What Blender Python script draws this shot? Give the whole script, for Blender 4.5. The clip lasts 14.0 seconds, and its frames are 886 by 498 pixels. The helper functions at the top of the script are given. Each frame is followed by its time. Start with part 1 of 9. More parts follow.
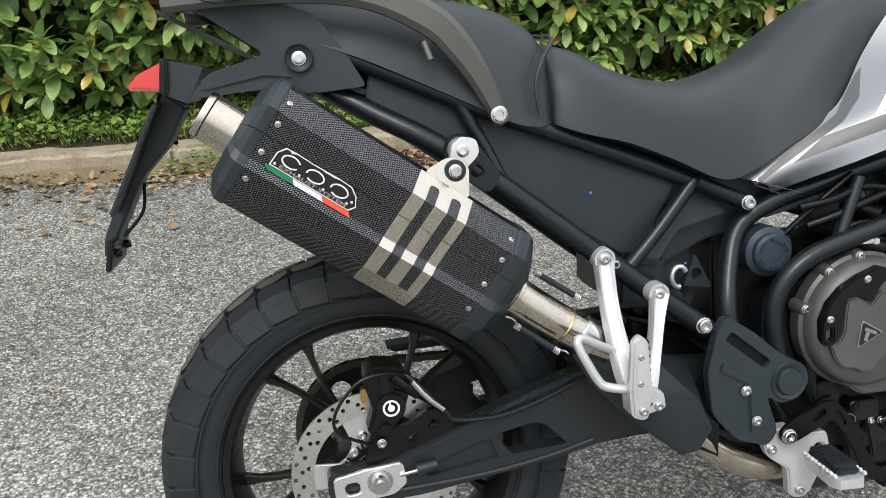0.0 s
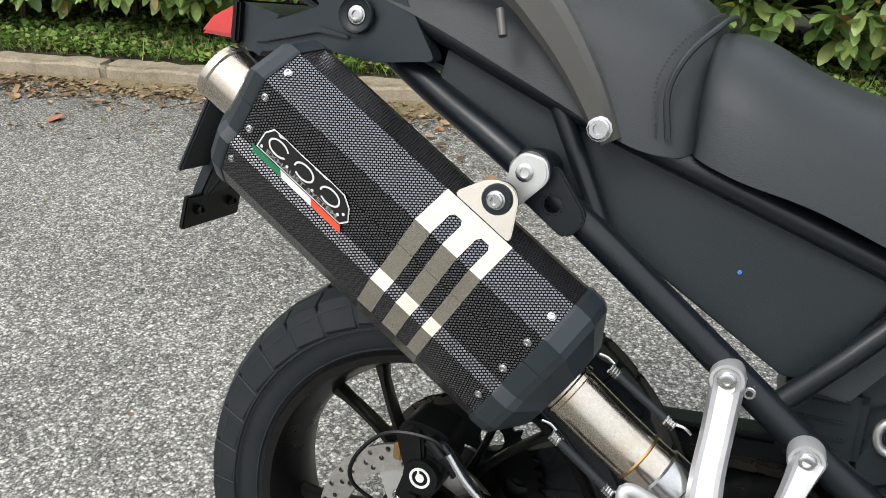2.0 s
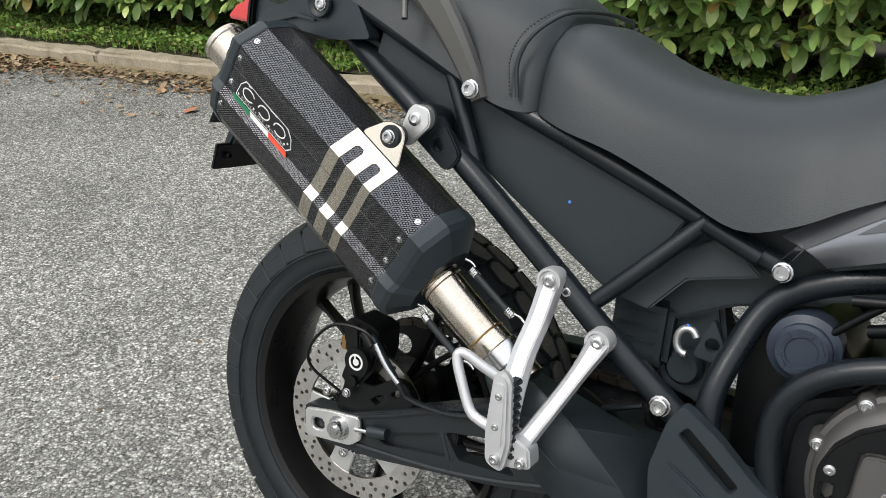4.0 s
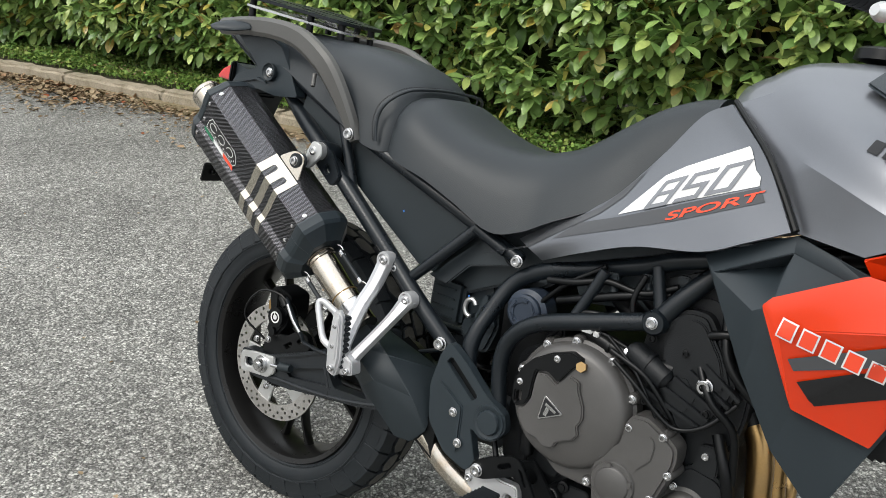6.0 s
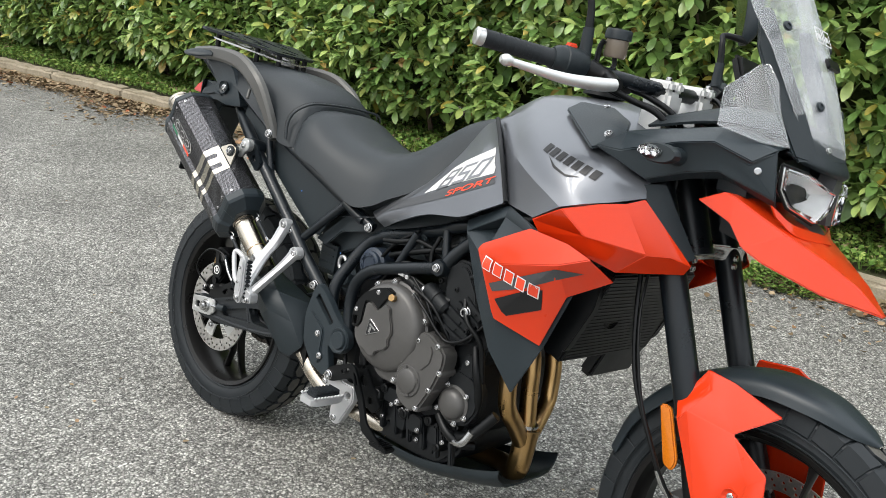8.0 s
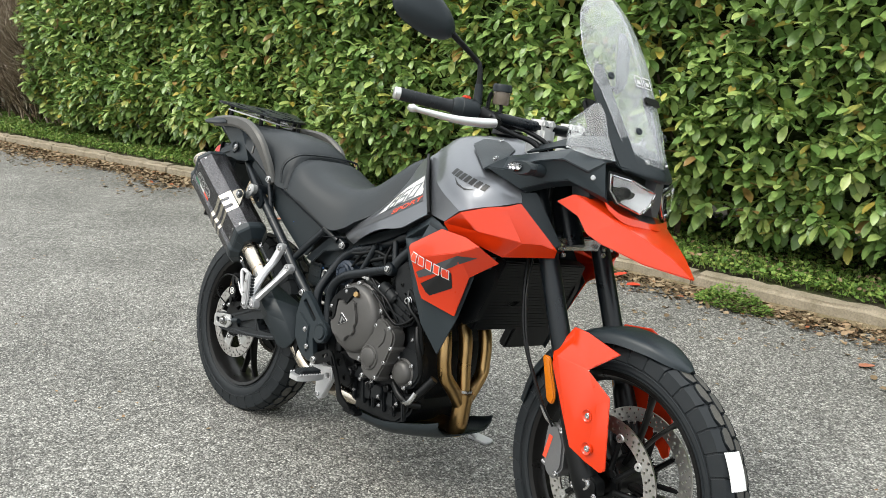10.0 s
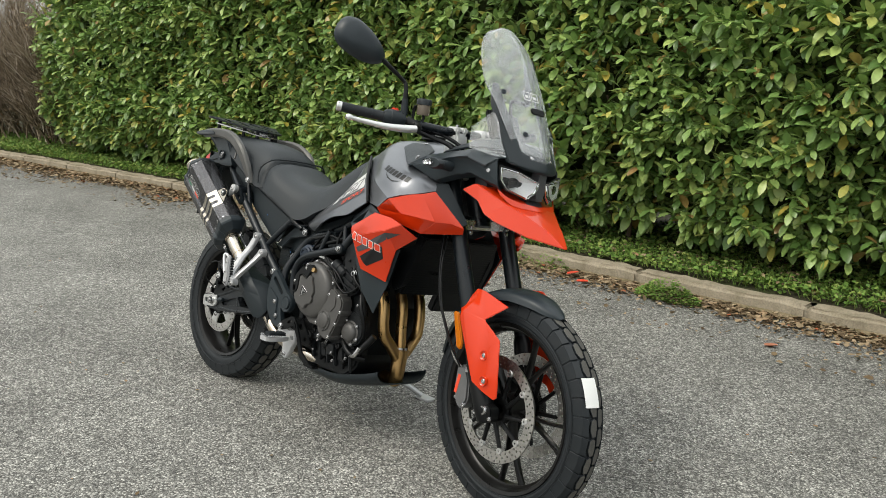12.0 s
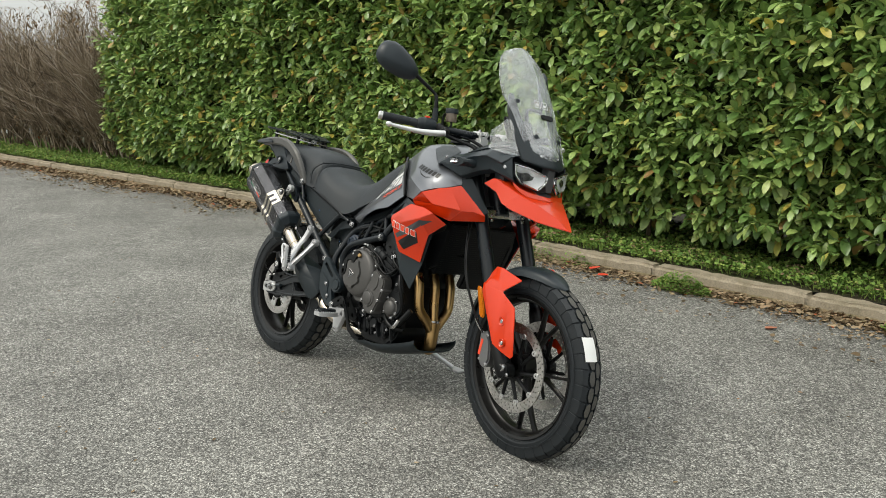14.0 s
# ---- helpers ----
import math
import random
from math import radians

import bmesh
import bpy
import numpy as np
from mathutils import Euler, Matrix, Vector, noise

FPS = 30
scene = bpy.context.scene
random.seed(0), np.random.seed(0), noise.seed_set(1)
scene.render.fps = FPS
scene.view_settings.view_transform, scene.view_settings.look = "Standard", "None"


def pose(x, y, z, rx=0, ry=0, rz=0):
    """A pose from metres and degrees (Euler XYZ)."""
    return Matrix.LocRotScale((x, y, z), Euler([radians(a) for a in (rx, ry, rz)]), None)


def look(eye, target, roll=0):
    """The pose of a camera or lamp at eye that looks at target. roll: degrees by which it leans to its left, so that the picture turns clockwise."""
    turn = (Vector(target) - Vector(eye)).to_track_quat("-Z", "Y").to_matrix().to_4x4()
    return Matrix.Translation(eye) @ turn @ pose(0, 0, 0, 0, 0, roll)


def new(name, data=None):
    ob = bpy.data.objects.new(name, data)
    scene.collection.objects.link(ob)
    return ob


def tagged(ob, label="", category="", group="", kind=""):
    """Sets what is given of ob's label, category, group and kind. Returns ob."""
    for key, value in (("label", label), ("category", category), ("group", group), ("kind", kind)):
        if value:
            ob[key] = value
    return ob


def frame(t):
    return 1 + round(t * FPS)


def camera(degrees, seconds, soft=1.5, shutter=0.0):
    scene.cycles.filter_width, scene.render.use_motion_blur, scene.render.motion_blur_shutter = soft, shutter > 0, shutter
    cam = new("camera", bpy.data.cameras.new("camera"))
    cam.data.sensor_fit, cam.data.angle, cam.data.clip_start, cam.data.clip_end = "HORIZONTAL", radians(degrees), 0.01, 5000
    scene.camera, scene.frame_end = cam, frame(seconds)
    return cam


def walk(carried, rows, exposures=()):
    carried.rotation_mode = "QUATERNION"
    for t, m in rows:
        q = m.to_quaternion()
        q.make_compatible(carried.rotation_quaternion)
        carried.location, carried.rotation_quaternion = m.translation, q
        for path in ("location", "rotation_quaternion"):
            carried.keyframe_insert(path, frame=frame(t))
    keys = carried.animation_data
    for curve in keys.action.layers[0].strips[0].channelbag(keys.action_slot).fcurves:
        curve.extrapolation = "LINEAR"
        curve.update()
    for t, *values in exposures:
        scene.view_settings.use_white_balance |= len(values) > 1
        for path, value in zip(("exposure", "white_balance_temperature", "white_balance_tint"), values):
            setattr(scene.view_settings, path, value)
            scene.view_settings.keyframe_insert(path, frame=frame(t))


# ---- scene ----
cam = camera(54.6, 14.0, soft=0.8)
PATH = [
    (0, (-0.091, -1.057, 1.173), (0.200, 0.529, 0.442), 0.1),
    (0.5, (0.064, -0.959, 1.163), (0.078, 0.640, 0.404), 1.2),
    (0.7, (0.109, -0.906, 1.148), (0.036, 0.693, 0.391), 1.5),
    (1, (0.165, -0.814, 1.124), (-0.078, 0.754, 0.340), 1.7),
    (1.5, (0.232, -0.720, 1.124), (-0.132, 0.812, 0.315), 1.4),
    (2, (0.330, -0.700, 1.123), (-0.268, 0.754, 0.310), -1.1),
    (2.5, (0.465, -0.700, 1.122), (-0.280, 0.683, 0.306), -1.1),
    (3, (0.523, -0.719, 1.122), (-0.297, 0.635, 0.329), -1.2),
    (3.2, (0.552, -0.739, 1.119), (-0.276, 0.615, 0.337), -1.4),
    (5.3, (1.066, -1.029, 1.224), (0.087, 0.251, 0.494), 1.1),
    (5.5, (1.134, -1.051, 1.240), (0.136, 0.231, 0.538), 1.9),
    (6, (1.268, -1.108, 1.260), (0.277, 0.205, 0.605), 1.6),
    (6.5, (1.430, -1.206, 1.285), (0.470, 0.137, 0.648), 2.1),
    (7, (1.586, -1.261, 1.319), (0.621, 0.081, 0.686), 3.6),
    (7.5, (1.775, -1.247, 1.332), (0.750, 0.051, 0.699), 4.4),
    (8, (1.959, -1.287, 1.348), (0.857, -0.035, 0.756), 3.7),
    (8.5, (2.120, -1.371, 1.347), (1.011, -0.114, 0.776), 3.3),
    (9, (2.268, -1.434, 1.356), (1.143, -0.183, 0.809), 2.8),
    (9.2, (2.327, -1.448, 1.364), (1.181, -0.205, 0.840), 2.2),
    (11.3, (2.915, -1.737, 1.378), (1.686, -0.531, 0.968), 0.4),
    (11.5, (2.970, -1.756, 1.384), (1.746, -0.543, 0.975), 0.4),
    (12, (3.135, -1.780, 1.381), (1.905, -0.573, 0.977), 0.5),
    (12.5, (3.268, -1.828, 1.385), (2.003, -0.658, 0.982), 0.3),
    (13, (3.354, -1.922, 1.393), (2.066, -0.768, 1.017), -0.3),
    (13.5, (3.456, -2.037, 1.393), (2.166, -0.885, 1.015), -0.4),
    (14, (3.539, -2.095, 1.393), (2.247, -0.945, 1.016), -0.4),
]
walk(cam, [(t, look(eye, target, roll)) for t, eye, target, roll in PATH],
     [(0, 0.56, 6480, 9), (3.2, 0.50, 6500, 9), (6.5, 0.44, 6500, 8), (8, 0.58, 6520, 8), (9.2, 0.72, 6560, 7), (11.3, 0.33, 6730, 6), (14, 0.19, 6850, 5)])

# ---- world and light: bright overcast, light from high behind the viewer ----
world = bpy.data.worlds.new("overcast_sky")
scene.world = world
world.use_nodes = True
wn, wl = world.node_tree.nodes, world.node_tree.links
sky = wn.new("ShaderNodeTexSky")
sky.sky_type = "NISHITA"
sky.sun_disc = False
sky.sun_elevation, sky.sun_rotation = radians(52), radians(200)
sky.air_density, sky.dust_density, sky.ozone_density = 1.0, 6.0, 1.0
cloud = wn.new("ShaderNodeMix")
cloud.data_type = "RGBA"
cloud.inputs["Factor"].default_value = 0.8
where = wn.new("ShaderNodeTexCoord")
split = wn.new("ShaderNodeSeparateXYZ")
wl.new(where.outputs["Generated"], split.inputs[0])
dome = wn.new("ShaderNodeMapRange")
dome.inputs["From Min"].default_value, dome.inputs["From Max"].default_value = 0.0, 1.0
dome.inputs["To Min"].default_value, dome.inputs["To Max"].default_value = 0.5, 1.4
wl.new(split.outputs["Z"], dome.inputs["Value"])
grey = wn.new("ShaderNodeMix")
grey.data_type, grey.blend_type = "RGBA", "MULTIPLY"
grey.inputs["Factor"].default_value = 1
grey.inputs["A"].default_value = (9.3, 9.6, 10.0, 1)
wl.new(dome.outputs["Result"], grey.inputs["B"])
wl.new(grey.outputs["Result"], cloud.inputs["B"])
wl.new(sky.outputs[0], cloud.inputs["A"])
wl.new(cloud.outputs["Result"], wn["Background"].inputs["Color"])
wn["Background"].inputs["Strength"].default_value = 0.14
sun = new("sun", bpy.data.lights.new("sun", "SUN"))
sun.data.energy, sun.data.angle, sun.data.color = 1.3, radians(22), (1.0, 0.97, 0.93)
sun.matrix_world = look((-2, -6, 10), (0.6, 0.8, 0))

# ---- materials ----
def material(name, colour, rough=0.5, metal=0.0, coat=0.0, grain=0.0, grain_scale=400.0, bump=0.0, wear=0.0, wear_scale=14.0,
             wear_colour=None, rough_var=0.12, spec=0.33, coat_rough=0.06):
    """A surface with fine grain and larger wear, in object space at real size."""
    m = bpy.data.materials.new(name)
    m.use_nodes = True
    n, l = m.node_tree.nodes, m.node_tree.links
    b = n["Principled BSDF"]
    b.inputs["Metallic"].default_value = metal
    b.inputs["Coat Weight"].default_value = coat
    b.inputs["Coat Roughness"].default_value = coat_rough
    b.inputs["Specular IOR Level"].default_value = spec
    at = n.new("ShaderNodeTexCoord")
    fine = n.new("ShaderNodeTexNoise")
    fine.inputs["Scale"].default_value, fine.inputs["Detail"].default_value = grain_scale, 3
    wide = n.new("ShaderNodeTexNoise")
    wide.inputs["Scale"].default_value, wide.inputs["Detail"].default_value = wear_scale, 6
    wide.inputs["Roughness"].default_value = 0.65
    l.new(at.outputs["Object"], fine.inputs["Vector"])
    l.new(at.outputs["Object"], wide.inputs["Vector"])
    other = wear_colour or tuple(min(1, c * 1.6 + 0.004) for c in colour)
    mix = n.new("ShaderNodeMix")
    mix.data_type = "RGBA"
    mix.inputs["A"].default_value, mix.inputs["B"].default_value = (*colour, 1), (*other, 1)
    span = n.new("ShaderNodeMapRange")
    span.inputs["From Min"].default_value, span.inputs["From Max"].default_value = 0.45, 0.8
    span.inputs["To Max"].default_value = wear
    l.new(wide.outputs["Fac"], span.inputs["Value"])
    l.new(span.outputs["Result"], mix.inputs["Factor"])
    speck = n.new("ShaderNodeMix")
    speck.data_type = "RGBA"
    speck.inputs["A"].default_value = (1 - grain, 1 - grain, 1 - grain, 1)
    speck.inputs["B"].default_value = (1 + grain, 1 + grain, 1 + grain, 1)
    l.new(fine.outputs["Fac"], speck.inputs["Factor"])
    mul = n.new("ShaderNodeMix")
    mul.data_type, mul.blend_type = "RGBA", "MULTIPLY"
    mul.inputs["Factor"].default_value = 1
    l.new(mix.outputs["Result"], mul.inputs["A"])
    l.new(speck.outputs["Result"], mul.inputs["B"])
    l.new(mul.outputs["Result"], b.inputs["Base Color"])
    r = n.new("ShaderNodeMapRange")
    r.inputs["To Min"].default_value = max(0.02, rough - rough_var)
    r.inputs["To Max"].default_value = min(1, rough + rough_var)
    l.new(wide.outputs["Fac"], r.inputs["Value"])
    l.new(r.outputs["Result"], b.inputs["Roughness"])
    if bump:
        bp = n.new("ShaderNodeBump")
        bp.inputs["Strength"].default_value, bp.inputs["Distance"].default_value = 1.0, bump
        l.new(fine.outputs["Fac"], bp.inputs["Height"])
        l.new(bp.outputs["Normal"], b.inputs["Normal"])
    return m


def weave_material(name, dark, light, cell, rough, metal, coat):
    """Woven carbon cloth: an over-under weave of small cells with a lacquer over it."""
    m = material(name, dark, rough, metal, coat)
    n, l = m.node_tree.nodes, m.node_tree.links
    b = n["Principled BSDF"]
    at = n.new("ShaderNodeTexCoord")
    turn = n.new("ShaderNodeMapping")
    turn.inputs["Rotation"].default_value = (0, 0, radians(45))
    l.new(at.outputs["UV"], turn.inputs["Vector"])
    chk = n.new("ShaderNodeTexBrick")
    chk.inputs["Scale"].default_value = 1.0
    chk.inputs["Brick Width"].default_value, chk.inputs["Row Height"].default_value = cell * 1.4, cell
    chk.inputs["Mortar Size"].default_value, chk.inputs["Mortar Smooth"].default_value = cell * 0.27, 0.3
    chk.inputs["Color1"].default_value, chk.inputs["Color2"].default_value = (*light, 1), (*[c * 0.8 for c in light], 1)
    chk.inputs["Mortar"].default_value = (*dark, 1)
    l.new(turn.outputs[0], chk.inputs["Vector"])
    l.new(chk.outputs["Color"], b.inputs["Base Color"])
    bp = n.new("ShaderNodeBump")
    bp.inputs["Strength"].default_value, bp.inputs["Distance"].default_value = 0.18, 0.0004
    bp.invert = True
    l.new(chk.outputs["Fac"], bp.inputs["Height"])
    l.new(bp.outputs["Normal"], b.inputs["Normal"])
    rr = n.new("ShaderNodeMapRange")
    rr.inputs["To Min"].default_value, rr.inputs["To Max"].default_value = rough, rough + 0.25
    l.new(chk.outputs["Fac"], rr.inputs["Value"])
    l.new(rr.outputs["Result"], b.inputs["Roughness"])
    return m


def glass_material(name, tint, rough=0.02):
    m = bpy.data.materials.new(name)
    m.use_nodes = True
    b = m.node_tree.nodes["Principled BSDF"]
    b.inputs["Base Color"].default_value = (*tint, 1)
    b.inputs["Roughness"].default_value = rough
    b.inputs["Transmission Weight"].default_value = 1.0
    b.inputs["IOR"].default_value = 1.45
    return m


def sky_veil_material(name, haze):
    """Clear plastic with a blotchy white veil mixed in, painted for the sky's reflection."""
    m = glass_material(name, (0.95, 0.97, 0.98), 0.04)
    n, l = m.node_tree.nodes, m.node_tree.links
    veil = n.new("ShaderNodeBsdfDiffuse")
    veil.inputs["Color"].default_value = (0.78, 0.80, 0.82, 1)
    blot = n.new("ShaderNodeTexNoise")
    blot.inputs["Scale"].default_value, blot.inputs["Detail"].default_value = 12, 5
    at = n.new("ShaderNodeTexCoord")
    l.new(at.outputs["Object"], blot.inputs["Vector"])
    span = n.new("ShaderNodeMapRange")
    span.inputs["From Min"].default_value, span.inputs["From Max"].default_value = 0.3, 0.7
    span.inputs["To Min"].default_value, span.inputs["To Max"].default_value = haze * 0.5, haze * 1.5
    l.new(blot.outputs["Fac"], span.inputs["Value"])
    mx = n.new("ShaderNodeMixShader")
    l.new(span.outputs["Result"], mx.inputs["Fac"])
    l.new(n["Principled BSDF"].outputs[0], mx.inputs[1])
    l.new(veil.outputs[0], mx.inputs[2])
    l.new(mx.outputs[0], n["Material Output"].inputs["Surface"])
    return m


BLACK_PLASTIC = material("black_textured_plastic", (0.0115, 0.0165, 0.0195), 0.46, grain=0.25, grain_scale=900, bump=0.00015, wear=0.25)
SATIN_PLASTIC = material("satin_dark_plastic", (0.0180, 0.0245, 0.0290), 0.38, grain=0.12, grain_scale=1200, bump=0.0001, wear=0.2)
DEEP_BLACK = material("sooty_black_metal", (0.0022, 0.0026, 0.003), 0.38, grain=0.2, wear=0.2, spec=0.25)
FRAME_BLACK = material("black_powder_coat", (0.0065, 0.0090, 0.0115), 0.30, grain=0.15, grain_scale=1500, bump=0.00008, wear=0.15)
SEAT_VINYL = material("dark_grey_vinyl", (0.0165, 0.0205, 0.0235), 0.48, grain=0.2, grain_scale=700, bump=0.00025, wear=0.2, wear_scale=6)
STITCH = material("dark_grey_thread", (0.035, 0.036, 0.038), 0.8)
RED_PAINT = material("orange_red_paint", (0.60, 0.034, 0.004), 0.32, coat=0.7, spec=0.2, grain=0.05, grain_scale=2500, wear=0.15, wear_colour=(0.64, 0.036, 0.005))
GREY_PAINT = material("graphite_metallic_paint", (0.150, 0.157, 0.172), 0.40, metal=0.72, coat=0.50, grain=0.22, grain_scale=3500, wear=0.1)
ENGINE_PAINT = material("bronze_grey_engine_paint", (0.080, 0.077, 0.074), 0.42, metal=0.35, grain=0.15, grain_scale=1500, bump=0.0001, wear=0.3)
ENGINE_BLACK = material("black_engine_casting", (0.0030, 0.0040, 0.0050), 0.50, metal=0.0, grain=0.3, grain_scale=700, bump=0.0004, wear=0.35)
ALLOY = material("bead_blasted_alloy", (0.62, 0.62, 0.61), 0.36, metal=0.85, grain=0.1, grain_scale=1800, bump=0.0001, wear=0.2)
STEEL = material("bright_steel", (0.50, 0.50, 0.50), 0.25, metal=1.0, grain=0.1, wear=0.3, wear_colour=(0.45, 0.44, 0.43))
BRUSHED = material("brushed_stainless_steel", (0.50, 0.46, 0.40), 0.22, metal=1.0, grain=0.12, grain_scale=300, wear=0.8, wear_scale=22, wear_colour=(0.42, 0.31, 0.20))
GOLD_PIPE = material("heat_tinted_header_steel", (0.46, 0.29, 0.12), 0.3, metal=1.0, grain=0.1, wear=0.6, wear_scale=18, wear_colour=(0.36, 0.25, 0.14))
PLATE_STEEL = material("mirror_steel_strip", (0.54, 0.50, 0.43), 0.24, metal=1.0, grain=0.05, wear=0.2)
DISC_STEEL = material("ground_disc_steel", (0.56, 0.54, 0.52), 0.34, metal=1.0, grain=0.25, grain_scale=250, wear=0.4)
CHAIN_STEEL = material("oiled_chain_steel", (0.085, 0.075, 0.065), 0.34, metal=0.8, grain=0.2, wear=0.5, wear_colour=(0.03, 0.027, 0.024))
WHEEL_BLACK = material("satin_black_wheel_paint", (0.0085, 0.0082, 0.0080), 0.30, metal=0.2, grain=0.15, grain_scale=1800, wear=0.15)
RUBBER = material("black_tyre_rubber", (0.0085, 0.0115, 0.0140), 0.55, grain=0.3, grain_scale=500, bump=0.0002, wear=0.5, wear_scale=18, wear_colour=(0.022, 0.023, 0.025), spec=0.35)
TREAD = material("dusty_tread_rubber", (0.075, 0.073, 0.067), 0.85, grain=0.35, grain_scale=300, bump=0.0005, wear=0.8, wear_colour=(0.14, 0.13, 0.11), spec=0.2)
WHITE = material("white_print", (0.62, 0.62, 0.61), 0.4, wear=0.1)
GREEN_PRINT = material("green_print", (0.012, 0.14, 0.06), 0.4)
RED_PRINT = material("red_print", (0.75, 0.07, 0.03), 0.4)
BLACK_PRINT = material("black_print", (0.012, 0.012, 0.013), 0.35)
DIGIT_PRINT = material("grey_digit_print", (0.15, 0.156, 0.168), 0.35, coat=0.5)
GREY_LETTER = material("pale_grey_print", (0.24, 0.24, 0.23), 0.4)
GREY_PRINT = material("dark_grey_print", (0.06, 0.062, 0.066), 0.35)
AMBER = material("amber_reflector", (0.55, 0.15, 0.008), 0.2, coat=1.0, grain=0.3, grain_scale=300)
RED_LENS = material("red_lens", (0.5, 0.015, 0.01), 0.12, coat=1.0, grain=0.2, grain_scale=250)
# both clear plastics carry a white veil in place of reflected sky
CLEAR = sky_veil_material("sky_veiled_clear_plastic", 0.15)
CLEAR_THIN = sky_veil_material("clear_deflector_plastic", 0.08)
LENS = glass_material("clear_lamp_glass", (0.97, 0.98, 0.98), 0.0)
REFLECTOR = material("silver_lamp_reflector", (0.84, 0.84, 0.85), 0.36, metal=0.15, wear=0.1)
CHROME = material("reflector_chrome", (0.85, 0.85, 0.86), 0.1, metal=1.0)
CARBON = weave_material("carbon_weave", (0.0030, 0.0031, 0.0034), (0.20, 0.20, 0.215), 0.0026, 0.26, 0.85, 0.10)
CAP_BLUE = material("blue_black_cap_plastic", (0.020, 0.028, 0.042), 0.42, grain=0.15, grain_scale=900, wear=0.2)
BLUE_DOT = material("blue_paint_mark", (0.05, 0.2, 0.6), 0.5)


# ---- tools ----
def part(name, bm, mat, parent=None, label="", sharp=38, kind=""):
    """Links a bmesh as one mesh object under a thing or a part."""
    bmesh.ops.remove_doubles(bm, verts=bm.verts, dist=1e-5)
    bmesh.ops.recalc_face_normals(bm, faces=bm.faces)
    limit = radians(sharp)
    for f in bm.faces:
        f.smooth = True
    for e in bm.edges:
        e.smooth = len(e.link_faces) == 2 and e.calc_face_angle(0) < limit
    me = bpy.data.meshes.new(name)
    bm.to_mesh(me)
    bm.free()
    for mt in (mat if isinstance(mat, (list, tuple)) else (mat,)):
        me.materials.append(mt)
    ob = new(name, me)
    ob.parent = parent
    return tagged(ob, label, kind=kind)


def join(*bms):
    """All bmeshes in the first one."""
    first = bms[0]
    for other in bms[1:]:
        me = bpy.data.meshes.new("join")
        other.to_mesh(me)
        other.free()
        first.from_mesh(me)
        bpy.data.meshes.remove(me)
    return first


def moved(bm, m):
    bmesh.ops.transform(bm, matrix=m, verts=bm.verts)
    return bm


def curve_points(pts, steps):
    """Catmull-Rom through the points (any length of tuple)."""
    p = [np.array(q, float) for q in pts]
    if len(p) < 3 or steps < 2:
        return p
    p = [2 * p[0] - p[1]] + p + [2 * p[-1] - p[-2]]
    out = []
    for i in range(1, len(p) - 2):
        for k in range(steps):
            t = k / steps
            a, b, c, d = p[i - 1], p[i], p[i + 1], p[i + 2]
            out.append(0.5 * (2 * b + (c - a) * t + (2 * a - 5 * b + 4 * c - d) * t * t + (3 * b - a - 3 * c + d) * t ** 3))
    out.append(p[-2])
    return out


def rings(sections, closed=True, caps=True):
    """A skin over rows of points."""
    bm = bmesh.new()
    rows = [[bm.verts.new(Vector(q)) for q in s] for s in sections]
    n = len(rows[0])
    for a, b in zip(rows, rows[1:]):
        for i in range(n if closed else n - 1):
            j = (i + 1) % n
            try:
                bm.faces.new((a[i], a[j], b[j], b[i]))
            except ValueError:
                pass
    if caps and closed:
        bm.faces.new(rows[0][::-1])
        bm.faces.new(rows[-1])
    return bm


def tube(pts, r, steps=6, n=12, caps=True):
    """A round bar along points; r is a radius or one per point."""
    rs = r if isinstance(r, (list, tuple)) else [r] * len(pts)
    path = curve_points([(*p, q) for p, q in zip(pts, rs)], steps)
    pos = [Vector(q[:3]) for q in path]
    side = None
    out = []
    for i, c in enumerate(pos):
        d = (pos[min(i + 1, len(pos) - 1)] - pos[max(i - 1, 0)]).normalized()
        if side is None:
            side = d.orthogonal().normalized()
        side = (side - d * side.dot(d)).normalized()
        up = d.cross(side)
        out.append([c + (side * math.cos(a) + up * math.sin(a)) * path[i][3] for a in [2 * math.pi * k / n for k in range(n)]])
    return rings(out, caps=caps)


def lathe(profile, n=48, axis="y", centre=(0, 0, 0), closed=False):
    """Turns (radius, along) pairs round an axis through the centre."""
    secs = []
    for k in range(n):
        a = 2 * math.pi * k / n
        c, s = math.cos(a), math.sin(a)
        row = []
        for r, h in profile:
            q = {"y": (r * c, h, r * s), "x": (h, r * c, r * s), "z": (r * c, r * s, h)}[axis]
            row.append(Vector(q) + Vector(centre))
        secs.append(row)
    secs.append(secs[0])
    return rings(secs, closed=closed, caps=False)


